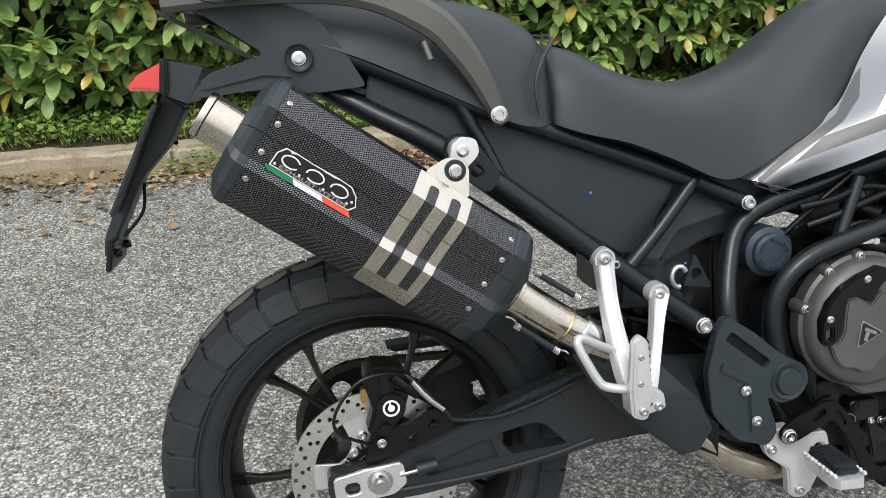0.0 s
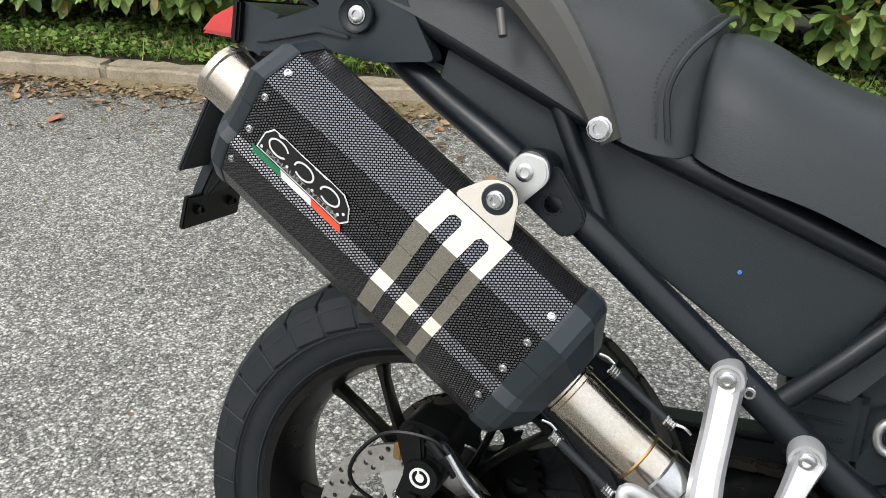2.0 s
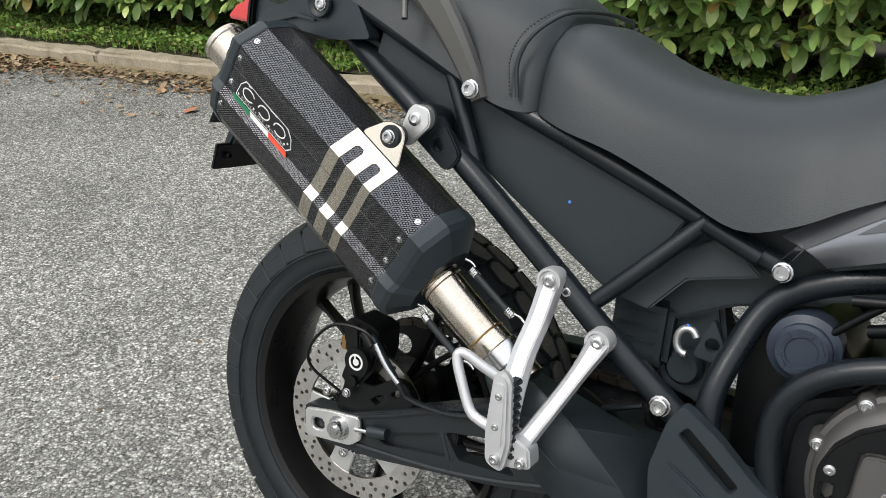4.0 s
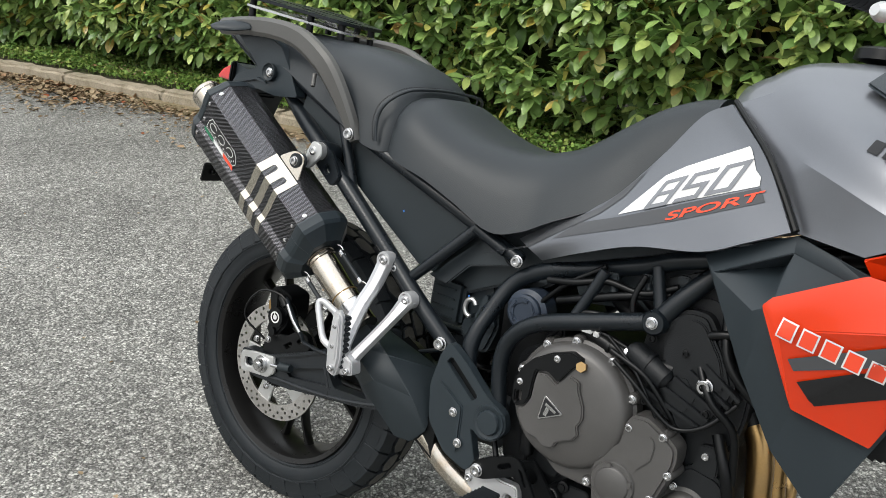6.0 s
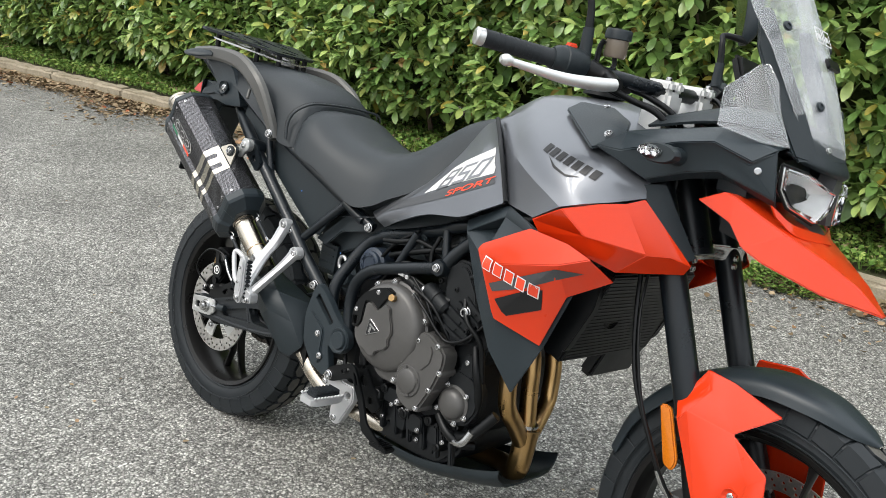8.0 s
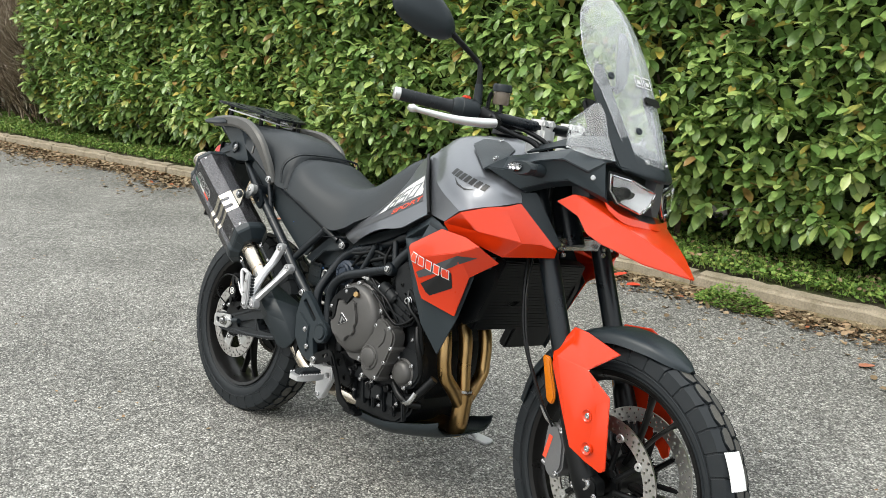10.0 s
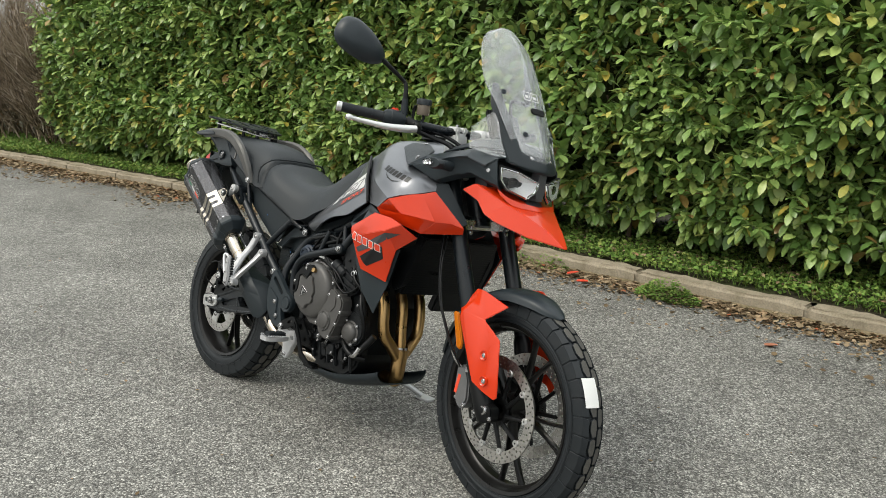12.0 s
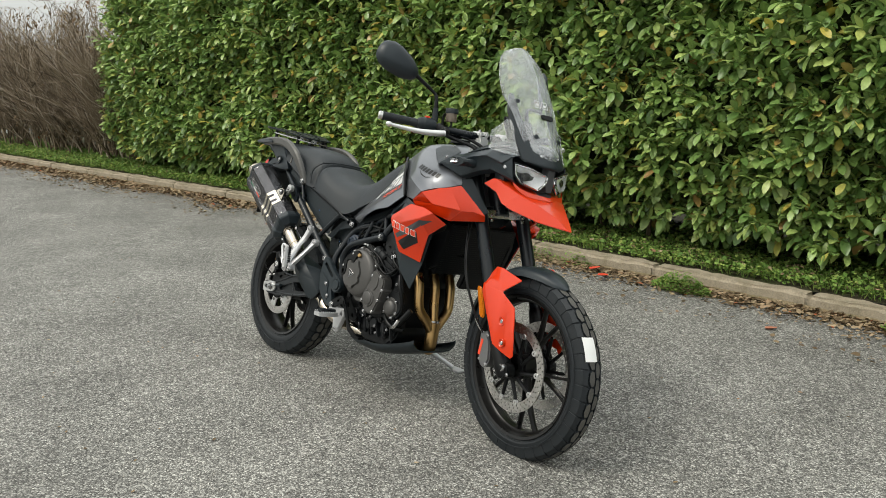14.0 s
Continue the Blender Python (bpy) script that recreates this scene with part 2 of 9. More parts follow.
def prism(outline, y0, y1, bevel=0.0, holes=()):
    """A flat plate: an outline in (x, z) with holes, from y0 to y1, its rims bevelled."""
    bm = bmesh.new()
    edges = []
    for loop in (outline, *holes):
        vs = [bm.verts.new((x, y0, z)) for x, z in loop]
        edges += [bm.edges.new((vs[i], vs[(i + 1) % len(vs)])) for i in range(len(vs))]
    if holes:
        bmesh.ops.triangle_fill(bm, use_beauty=True, use_dissolve=True, edges=edges)
    else:
        bm.faces.new(bm.verts)
    got = bmesh.ops.extrude_face_region(bm, geom=bm.faces[:])
    top = [v for v in got["geom"] if isinstance(v, bmesh.types.BMVert)]
    bmesh.ops.translate(bm, verts=top, vec=(0, y1 - y0, 0))
    bmesh.ops.recalc_face_normals(bm, faces=bm.faces)
    if bevel:
        es = [e for e in bm.edges if len(e.link_faces) == 2 and e.calc_face_angle(0) > 0.6]
        bmesh.ops.bevel(bm, geom=es, offset=bevel, segments=2, affect="EDGES", clamp_overlap=True)
    return bm


def circle(cx, cz, r, n=16, turn=0.0):
    return [(cx + r * math.cos(2 * math.pi * k / n + turn), cz + r * math.sin(2 * math.pi * k / n + turn)) for k in range(n)]


def rounded(pts, r, n=4):
    """Rounds the corners of an outline."""
    out = []
    for i, p in enumerate(pts):
        a, b, c = Vector(pts[i - 1]), Vector(p), Vector(pts[(i + 1) % len(pts)])
        k = min(r, (a - b).length * 0.45, (c - b).length * 0.45)
        s, e = b + (a - b).normalized() * k, b + (c - b).normalized() * k
        for j in range(n + 1):
            t = j / n
            out.append(tuple(s * (1 - t) ** 2 + b * 2 * t * (1 - t) + e * t * t))
    return out


def block(size, centre, bevel=0.004, m=None, seg=2):
    bm = bmesh.new()
    bmesh.ops.create_cube(bm, size=1)
    bmesh.ops.scale(bm, vec=size, verts=bm.verts)
    if bevel:
        bmesh.ops.bevel(bm, geom=bm.edges[:], offset=bevel, segments=seg, affect="EDGES")
    if m is not None:
        bmesh.ops.transform(bm, matrix=m, verts=bm.verts)
    bmesh.ops.translate(bm, verts=bm.verts, vec=centre)
    return bm


def skin(rows, thick, steps=5, cross=5, mirror=False):
    """A smooth curved shell through rows of points, with thickness; mirror: both sides of y = 0 as one sheet."""
    rows = [curve_points(r, cross) for r in rows]
    cols = [curve_points([r[i] for r in rows], steps) for i in range(len(rows[0]))]
    grid = [[cols[i][j] for i in range(len(cols))] for j in range(len(cols[0]))]
    if mirror:
        grid = [list(r) + [np.array((q[0], -q[1], q[2])) for q in reversed(r[:-1])] for r in grid]
    bm = rings(grid, closed=False, caps=False)
    bmesh.ops.recalc_face_normals(bm, faces=bm.faces)
    if thick:
        bmesh.ops.solidify(bm, geom=bm.faces[:], thickness=thick)
    return bm


def facets(verts, faces, thick=0.003, bevel=0.003, flip=False):
    """A shell of flat facets with softened creases."""
    bm = bmesh.new()
    vs = [bm.verts.new(v) for v in verts]
    for f in faces:
        bm.faces.new([vs[i] for i in f])
    bmesh.ops.recalc_face_normals(bm, faces=bm.faces)
    if sum(f.normal.y * f.calc_area() for f in bm.faces) > 0:
        bmesh.ops.reverse_faces(bm, faces=bm.faces)
    if flip:
        bmesh.ops.reverse_faces(bm, faces=bm.faces)
    bmesh.ops.solidify(bm, geom=bm.faces[:], thickness=thick)
    if bevel:
        es = [e for e in bm.edges if len(e.link_faces) == 2 and e.calc_face_angle(0) > 0.12]
        bmesh.ops.bevel(bm, geom=es, offset=bevel, segments=2, affect="EDGES", clamp_overlap=True)
    return bm


def mirrored(bm):
    """The left-hand twin of a right-hand mesh."""
    me = bpy.data.meshes.new("twin")
    bm.to_mesh(me)
    b = bmesh.new()
    b.from_mesh(me)
    bpy.data.meshes.remove(me)
    bmesh.ops.scale(b, vec=(1, -1, 1), verts=b.verts)
    bmesh.ops.reverse_faces(b, faces=b.faces)
    return b


def both(name, make, mat, parent, label=""):
    """A part and its left-hand twin."""
    right = part(name, make(), mat, parent, label)
    left = part(name, mirrored(make()), mat, parent, label)
    return right, left


def facing(direction):
    """Turns local +z to a direction."""
    return Vector(direction).to_track_quat("Z", "Y").to_matrix().to_4x4()


def bolt_mesh(r=0.006, h=0.005):
    """A socket-head bolt: flange, bevelled head and a hexagon recess, axis +z."""
    prof = [(0.0001, 0), (r * 1.18, 0), (r * 1.18, h * 0.25), (r, h * 0.3), (r, h * 0.85), (r * 0.85, h), (r * 0.52, h), (r * 0.48, h * 0.45), (0.0001, h * 0.45)]
    return lathe(prof, 12, "z")


BOLTS = {}


def bolt(parent, place, direction=(0, -1, 0), r=0.006, h=0.005, mat=None, name="bolt"):
    key = (round(r, 4), round(h, 4), (mat or STEEL).name)
    m = Matrix.Translation(place) @ facing(direction)
    if key not in BOLTS:
        ob = part(name, bolt_mesh(r, h), mat or STEEL, parent)
        BOLTS[key] = ob.data
    else:
        ob = new(name, BOLTS[key])
        ob.parent = parent
    ob.matrix_basis = m
    return ob


def print_mesh(text, size, extrude=0.0004, shear=0.0):
    """Letters of the built-in font as a mesh in the xy plane, from the origin to the right."""
    cu = bpy.data.curves.new("print", "FONT")
    cu.body, cu.size, cu.extrude, cu.shear, cu.offset = text, size, extrude, shear, 0.018
    tmp = new("print", cu)
    me = bpy.data.meshes.new_from_object(tmp)
    bpy.data.objects.remove(tmp)
    bm = bmesh.new()
    bm.from_mesh(me)
    bpy.data.meshes.remove(me)
    return bm


def on_plane(origin, right, up):
    """A pose whose x runs along right, y along up; z stands out of the surface."""
    x = Vector(right).normalized()
    y = Vector(up)
    y = (y - x * y.dot(x)).normalized()
    z = x.cross(y)
    m = Matrix((x, y, z)).transposed().to_4x4()
    m.translation = Vector(origin)
    return m


def bars(shapes, h=0.0008):
    """Flat printed shapes: quads given by four (x, y) corners, in the xy plane, standing h proud."""
    bm = bmesh.new()
    for s in shapes:
        vs = [bm.verts.new((x, y, 0)) for x, y in s]
        bm.faces.new(vs)
    bmesh.ops.recalc_face_normals(bm, faces=bm.faces)
    bmesh.ops.solidify(bm, geom=bm.faces[:], thickness=h)
    return bm

# ---- the ground, the kerb, the verge and the hedges ----
KERB_X = (-14.0, -9.0, -6.87, -4.5, -1.15, 1.65, 8.0)
KERB_Y = (1.05, 1.56, 1.82, 2.09, 2.42, 2.53, 2.72)
GROUND = 0.018


def kerb_y(x):
    return float(np.interp(x, KERB_X, KERB_Y))


def asphalt_material():
    m = bpy.data.materials.new("worn_asphalt_with_pale_stone")
    m.use_nodes = True
    n, l = m.node_tree.nodes, m.node_tree.links
    b = n["Principled BSDF"]
    b.inputs["Roughness"].default_value = 0.9
    b.inputs["Specular IOR Level"].default_value = 0.25
    at = n.new("ShaderNodeTexCoord")
    warp = n.new("ShaderNodeTexNoise")
    warp.inputs["Scale"].default_value = 60
    l.new(at.outputs["Object"], warp.inputs["Vector"])
    off = n.new("ShaderNodeMix")
    off.data_type = "VECTOR"
    off.inputs["Factor"].default_value = 0.012
    l.new(at.outputs["Object"], off.inputs["A"])
    l.new(warp.outputs["Color"], off.inputs["B"])
    ramps = []
    dist = None
    for scale, lo, hi in ((150, 0.060, 0.69), (300, 0.075, 0.61)):
        v = n.new("ShaderNodeTexVoronoi")
        v.inputs["Scale"].default_value = scale
        l.new(off.outputs["Result"], v.inputs["Vector"])
        sep = n.new("ShaderNodeSeparateColor")
        l.new(v.outputs["Color"], sep.inputs["Color"])
        r = n.new("ShaderNodeValToRGB")
        r.color_ramp.elements[0].color = (lo, lo * 0.985, lo * 0.92, 1)
        r.color_ramp.elements[1].color = (hi, hi * 0.985, hi * 0.90, 1)
        mid = r.color_ramp.elements.new(0.55)
        g = lo * 0.55 + hi * 0.27
        mid.color = (g, g * 0.98, g * 0.90, 1)
        l.new(sep.outputs["Red"], r.inputs["Fac"])
        ramps.append(r)
        dist = dist or v
    mixc = n.new("ShaderNodeMix")
    mixc.data_type = "RGBA"
    mixc.inputs["Factor"].default_value = 0.4
    l.new(ramps[0].outputs["Color"], mixc.inputs["A"])
    l.new(ramps[1].outputs["Color"], mixc.inputs["B"])
    gap = n.new("ShaderNodeMapRange")
    gap.inputs["From Min"].default_value, gap.inputs["From Max"].default_value = 0.3, 0.62
    gap.inputs["To Min"].default_value, gap.inputs["To Max"].default_value = 1.0, 0.5
    l.new(dist.outputs["Distance"], gap.inputs["Value"])
    mul = n.new("ShaderNodeMix")
    mul.data_type, mul.blend_type = "RGBA", "MULTIPLY"
    mul.inputs["Factor"].default_value = 1
    l.new(mixc.outputs["Result"], mul.inputs["A"])
    l.new(gap.outputs["Result"], mul.inputs["B"])
    patch = n.new("ShaderNodeTexNoise")
    patch.inputs["Scale"].default_value, patch.inputs["Detail"].default_value = 1.3, 7
    patch.inputs["Roughness"].default_value = 0.62
    l.new(at.outputs["Object"], patch.inputs["Vector"])
    pr = n.new("ShaderNodeMapRange")
    pr.inputs["From Min"].default_value, pr.inputs["From Max"].default_value = 0.3, 0.7
    pr.inputs["To Min"].default_value, pr.inputs["To Max"].default_value = 0.74, 1.24
    l.new(patch.outputs["Fac"], pr.inputs["Value"])
    mul2 = n.new("ShaderNodeMix")
    mul2.data_type, mul2.blend_type = "RGBA", "MULTIPLY"
    mul2.inputs["Factor"].default_value = 1
    l.new(mul.outputs["Result"], mul2.inputs["A"])
    l.new(pr.outputs["Result"], mul2.inputs["B"])
    mott = n.new("ShaderNodeTexNoise")
    mott.inputs["Scale"].default_value, mott.inputs["Detail"].default_value = 34, 4
    mott.inputs["Roughness"].default_value = 0.7
    l.new(at.outputs["Object"], mott.inputs["Vector"])
    mr = n.new("ShaderNodeMapRange")
    mr.inputs["From Min"].default_value, mr.inputs["From Max"].default_value = 0.3, 0.7
    mr.inputs["To Min"].default_value, mr.inputs["To Max"].default_value = 0.70, 1.26
    l.new(mott.outputs["Fac"], mr.inputs["Value"])
    mul3 = n.new("ShaderNodeMix")
    mul3.data_type, mul3.blend_type = "RGBA", "MULTIPLY"
    mul3.inputs["Factor"].default_value = 1
    l.new(mul2.outputs["Result"], mul3.inputs["A"])
    l.new(mr.outputs["Result"], mul3.inputs["B"])
    l.new(mul3.outputs["Result"], b.inputs["Base Color"])
    bp = n.new("ShaderNodeBump")
    bp.inputs["Strength"].default_value, bp.inputs["Distance"].default_value = 0.8, 0.004
    bp.invert = True
    l.new(dist.outputs["Distance"], bp.inputs["Height"])
    l.new(bp.outputs["Normal"], b.inputs["Normal"])
    return m


def island_material(name, stops, rough=0.5, spec=0.5, trans=0.0, vein=0.0):
    """Leaves and litter: each loose piece takes its own colour from the stops."""
    m = bpy.data.materials.new(name)
    m.use_nodes = True
    n, l = m.node_tree.nodes, m.node_tree.links
    b = n["Principled BSDF"]
    b.inputs["Roughness"].default_value = rough
    b.inputs["Specular IOR Level"].default_value = spec
    geo = n.new("ShaderNodeNewGeometry")
    ramp = n.new("ShaderNodeValToRGB")
    while len(ramp.color_ramp.elements) < len(stops):
        ramp.color_ramp.elements.new(0.5)
    for el, (pos, col) in zip(ramp.color_ramp.elements, stops):
        el.position, el.color = pos, (*col, 1)
    l.new(geo.outputs["Random Per Island"], ramp.inputs["Fac"])
    at = n.new("ShaderNodeTexCoord")
    blot = n.new("ShaderNodeTexNoise")
    blot.inputs["Scale"].default_value, blot.inputs["Detail"].default_value = 45, 4
    l.new(at.outputs["Object"], blot.inputs["Vector"])
    br = n.new("ShaderNodeMapRange")
    br.inputs["To Min"].default_value, br.inputs["To Max"].default_value = 0.7, 1.3
    l.new(blot.outputs["Fac"], br.inputs["Value"])
    mul = n.new("ShaderNodeMix")
    mul.data_type, mul.blend_type = "RGBA", "MULTIPLY"
    mul.inputs["Factor"].default_value = 1
    l.new(ramp.outputs["Color"], mul.inputs["A"])
    l.new(br.outputs["Result"], mul.inputs["B"])
    l.new(mul.outputs["Result"], b.inputs["Base Color"])
    if trans:
        tr = n.new("ShaderNodeBsdfTranslucent")
        l.new(mul.outputs["Result"], tr.inputs["Color"])
        ms = n.new("ShaderNodeMixShader")
        ms.inputs["Fac"].default_value = trans
        l.new(b.outputs[0], ms.inputs[1])
        l.new(tr.outputs[0], ms.inputs[2])
        l.new(ms.outputs[0], n["Material Output"].inputs["Surface"])
    return m


ASPHALT = asphalt_material()
CONCRETE = material("weathered_kerb_concrete", (0.32, 0.275, 0.205), 0.9, grain=0.45, grain_scale=110, bump=0.002, wear=1.0, wear_scale=7,
                    wear_colour=(0.145, 0.125, 0.075), spec=0.2)
SOIL = material("dark_verge_soil", (0.055, 0.048, 0.032), 0.95, grain=0.4, grain_scale=80, bump=0.004, wear=0.9, wear_scale=6, wear_colour=(0.05, 0.07, 0.02), spec=0.1)
LEAF = island_material("laurel_leaf", [(0.0, (0.100, 0.186, 0.046)), (0.35, (0.196, 0.312, 0.086)), (0.72, (0.300, 0.420, 0.126)),
                                       (0.92, (0.41, 0.49, 0.150)), (0.965, (0.50, 0.41, 0.08)), (1.0, (0.30, 0.18, 0.07))], 0.36, 0.6, 0.2)
# dark green-brown that stands in for the shade behind the leaves
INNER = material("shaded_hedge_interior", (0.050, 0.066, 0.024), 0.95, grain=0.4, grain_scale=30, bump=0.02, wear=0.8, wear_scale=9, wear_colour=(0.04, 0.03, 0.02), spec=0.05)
BARK = material("brown_twig_bark", (0.10, 0.07, 0.05), 0.9, grain=0.4, grain_scale=120, wear=0.5)
TWIG = island_material("bare_twigs", [(0.0, (0.06, 0.045, 0.030)), (0.5, (0.20, 0.155, 0.105)), (0.85, (0.33, 0.27, 0.20)), (1.0, (0.50, 0.44, 0.36))], 0.9, 0.1)
LITTER = island_material("dry_leaf_litter", [(0.0, (0.09, 0.062, 0.036)), (0.45, (0.20, 0.145, 0.085)), (0.8, (0.36, 0.28, 0.18)), (0.985, (0.26, 0.15, 0.08)),
                                             (1.0, (0.32, 0.09, 0.04))], 0.85, 0.2)
HERB = island_material("verge_herbs", [(0.0, (0.085, 0.170, 0.032)), (0.6, (0.170, 0.280, 0.058)), (1.0, (0.30, 0.36, 0.095))], 0.6, 0.3, 0.15)


def quick(name, verts, faces, mat, kind="", label="", category="", parent=None, smooth=True):
    me = bpy.data.meshes.new(name)
    me.from_pydata(verts, [], faces)
    me.update()
    if smooth:
        me.polygons.foreach_set("use_smooth", [True] * len(me.polygons))
    me.materials.append(mat)
    ob = new(name, me)
    ob.parent = parent
    return tagged(ob, label, category, kind=kind)


def leaf_shape(length, width, along=5):
    """Points and faces of one leaf, tip along +x, folded at the midrib, drooping at the tip."""
    pts, fcs = [], []
    for i in range(along + 1):
        t = i / along
        w = width * 0.5 * math.sin(math.pi * min(1, t ** 1.3 * 0.91 + 0.06)) ** 0.72
        z = -0.22 * length * t * t
        pts += [(t * length, -w, z + 0.28 * w), (t * length, 0, z), (t * length, w, z + 0.28 * w)]
    for i in range(along):
        a = 3 * i
        fcs += [(a, a + 3, a + 4, a + 1), (a + 1, a + 4, a + 5, a + 2)]
    return np.array(pts), fcs


def scatter(shape, poses):
    """One mesh's points and faces from copies of a shape at 3 x 4 poses."""
    pts, fcs = shape
    verts, faces = [], []
    for k, (rot, org) in enumerate(poses):
        verts.append(pts @ rot.T + org)
        base = k * len(pts)
        faces += [tuple(i + base for i in f) for f in fcs]
    return np.concatenate(verts).tolist(), faces


def cross(a, b):
    return np.array((a[1] * b[2] - a[2] * b[1], a[2] * b[0] - a[0] * b[2], a[0] * b[1] - a[1] * b[0]))


def frame_from(direction, roll, size):
    d = Vector(direction).normalized()
    side = Vector((-d.y, d.x, 0)).normalized()
    up = d.cross(side)
    c, s = math.cos(roll), math.sin(roll)
    a, b = side * c + up * s, up * c - side * s
    return np.array(((d.x, a.x, b.x), (d.y, a.y, b.y), (d.z, a.z, b.z))) * size


# ground: one sheet to the horizon
bm = bmesh.new()
bmesh.ops.create_grid(bm, x_segments=40, y_segments=40, size=600)
moved(bm, Matrix.Translation((0, 0, GROUND)))
ground = part("ground", bm, ASPHALT)
tagged(ground, "grey asphalt car park with pale worn stone chips", "ground", kind="structure")

# verge: raised strip of soil behind the kerb
VX = np.linspace(-14, 8, 56)
verge_rows = [[(x, kerb_y(x) + d, GROUND + 0.080 + h + 0.02 * noise.noise(Vector((x * 3, d * 3, 0)))) for x in VX] for d, h in
              ((0.10, 0.0), (0.35, 0.02), (0.8, 0.05), (1.6, 0.05), (3.0, 0.0))]
verge = part("verge", rings(verge_rows, closed=False, caps=False), SOIL)
tagged(verge, "raised verge of dark soil behind the kerb", "verge", kind="structure")

# kerb: concrete stones end to end
kerb = new("kerb")
tagged(kerb, "weathered beige concrete kerb stones along the verge", "kerb", kind="structure")


def kerb_stone(k):
    rng = random.Random(k)
    bm = block((1.003, 0.12, 0.30), (0, 0, 0), 0.020, seg=3)
    bmesh.ops.subdivide_edges(bm, edges=[e for e in bm.edges if e.calc_length() > 0.5], cuts=27)
    for v in bm.verts:
        wob = noise.noise(Vector((v.co.x * 7 + k * 9, v.co.y * 5, v.co.z * 5))) * 0.009 + noise.noise(Vector((v.co.x * 23, v.co.y * 30 + k, v.co.z * 30))) * 0.006
        v.co += Vector((0, wob + rng.uniform(-1, 1) * 0.0018, wob * 0.8 + rng.uniform(-1, 1) * 0.0018)) * min(1, (0.5 - abs(v.co.x)) * 9 + 0.3)
    return bm


stones = [part("kerb_stone", kerb_stone(k), CONCRETE, kerb) for k in range(4)]
kx, k = -14.0, 0
while kx < 7.5:
    y0 = kerb_y(kx)
    ang = math.atan2(kerb_y(kx + 0.5) - kerb_y(kx - 0.5), 1.0)
    ob = stones[k] if k < 4 else new("kerb_stone", stones[k % 4].data)
    ob.parent = kerb
    ob.matrix_basis = Matrix.Translation((kx, y0 + 0.06, GROUND - 0.066 + random.uniform(-0.004, 0.004))) @ Matrix.Rotation(ang + random.uniform(-0.006, 0.006), 4, "Z")
    kx += math.cos(ang) * 1.0
    k += 1

# laurel hedge
HEDGE_A, HEDGE_B, HEDGE_TOP = -7.25, 5.5, 2.35
BARE_TOP = 2.22


def hedge_face(x, z):
    """How far forward the foliage stands at x and z."""
    low = max(0.0, 0.75 - z)
    bulge = 0.17 * noise.noise(Vector((x * 1.1, z * 1.3, 3.1))) + 0.11 * noise.noise(Vector((x * 3.1, z * 2.7, 8.4)))
    return kerb_y(x) + 0.16 + 0.48 * low ** 1.3 + bulge + 0.05 * max(0, z - 1.5)


def hedge_bottom(x):
    return 0.31 + 0.12 * noise.noise(Vector((x * 1.7, 0.3, 5.0)))


rng = random.Random(5)
leaf_poses, near_poses = [], []
for k in range(6600):
    x = rng.uniform(HEDGE_A, HEDGE_B)
    z = rng.uniform(0.0, 1.0)
    bot = hedge_bottom(x)
    top = HEDGE_TOP + 0.16 * noise.noise(Vector((x * 1.4, 1.0, 0)))
    z = bot + (top - bot) * z
    depth = rng.uniform(0, 1) ** 1.5 * 0.26
    y = hedge_face(x, z) + depth
    out = np.array((rng.uniform(-0.7, 0.7), -1.0, rng.uniform(-0.25, 0.95)))
    out /= np.linalg.norm(out)
    n_leaf = rng.randint(6, 10)
    stem = rng.uniform(0.12, 0.22)
    spin = rng.uniform(0, 6.28)
    base = np.array((x, y, z))
    for j in range(n_leaf):
        t = (j + 0.6) / n_leaf
        spin += 2.4
        across = cross(out, (0.3, 0.1, 1.0))
        across /= np.linalg.norm(across)
        across2 = cross(out, across)
        side = across * math.cos(spin) + across2 * math.sin(spin)
        d = out * (0.35 + 0.55 * t) + side * (1.05 - 0.45 * t) + np.array((0, 0, -0.10))
        place = base + out * stem * (t - 0.6)
        if place[2] < 0.22:
            continue
        size = rng.uniform(0.75, 1.2) * (0.75 + 0.35 * (1 - t))
        rot = frame_from(d, rng.uniform(-0.5, 0.5), size)
        if abs(x - 0.2) < 1.9 and depth < 0.03 and 0.5 < z < 1.35 and len(near_poses) < 300 and j % 2 == 0:
            near_poses.append((rot, place))
        else:
            leaf_poses.append((rot, place))
LEAF_SHAPE = leaf_shape(0.108, 0.053)
# backing sheet behind the foliage; shade between leaves is put into its colour
hedge_shade_sheet = []
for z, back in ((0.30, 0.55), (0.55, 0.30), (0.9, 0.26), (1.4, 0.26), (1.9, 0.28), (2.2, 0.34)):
    hedge_shade_sheet.append([(x, hedge_face(x, z) + back, z) for x in np.linspace(HEDGE_A + 0.15, HEDGE_B, 90)])
hedge_shade_sheet.append([(x, kerb_y(x) + 1.25, 2.24) for x in np.linspace(HEDGE_A + 0.15, HEDGE_B, 90)])
hedge_shade_sheet.append([(x, kerb_y(x) + 1.35, 0.2) for x in np.linspace(HEDGE_A + 0.15, HEDGE_B, 90)])
hedge = part("laurel_hedge", rings(hedge_shade_sheet, closed=False, caps=False), INNER)
tagged(hedge, "dense clipped laurel hedge with glossy green and yellowing leaves", "hedge")
lv, lf = scatter(LEAF_SHAPE, leaf_poses)
quick("foliage", lv, lf, LEAF, "stuff", parent=hedge)
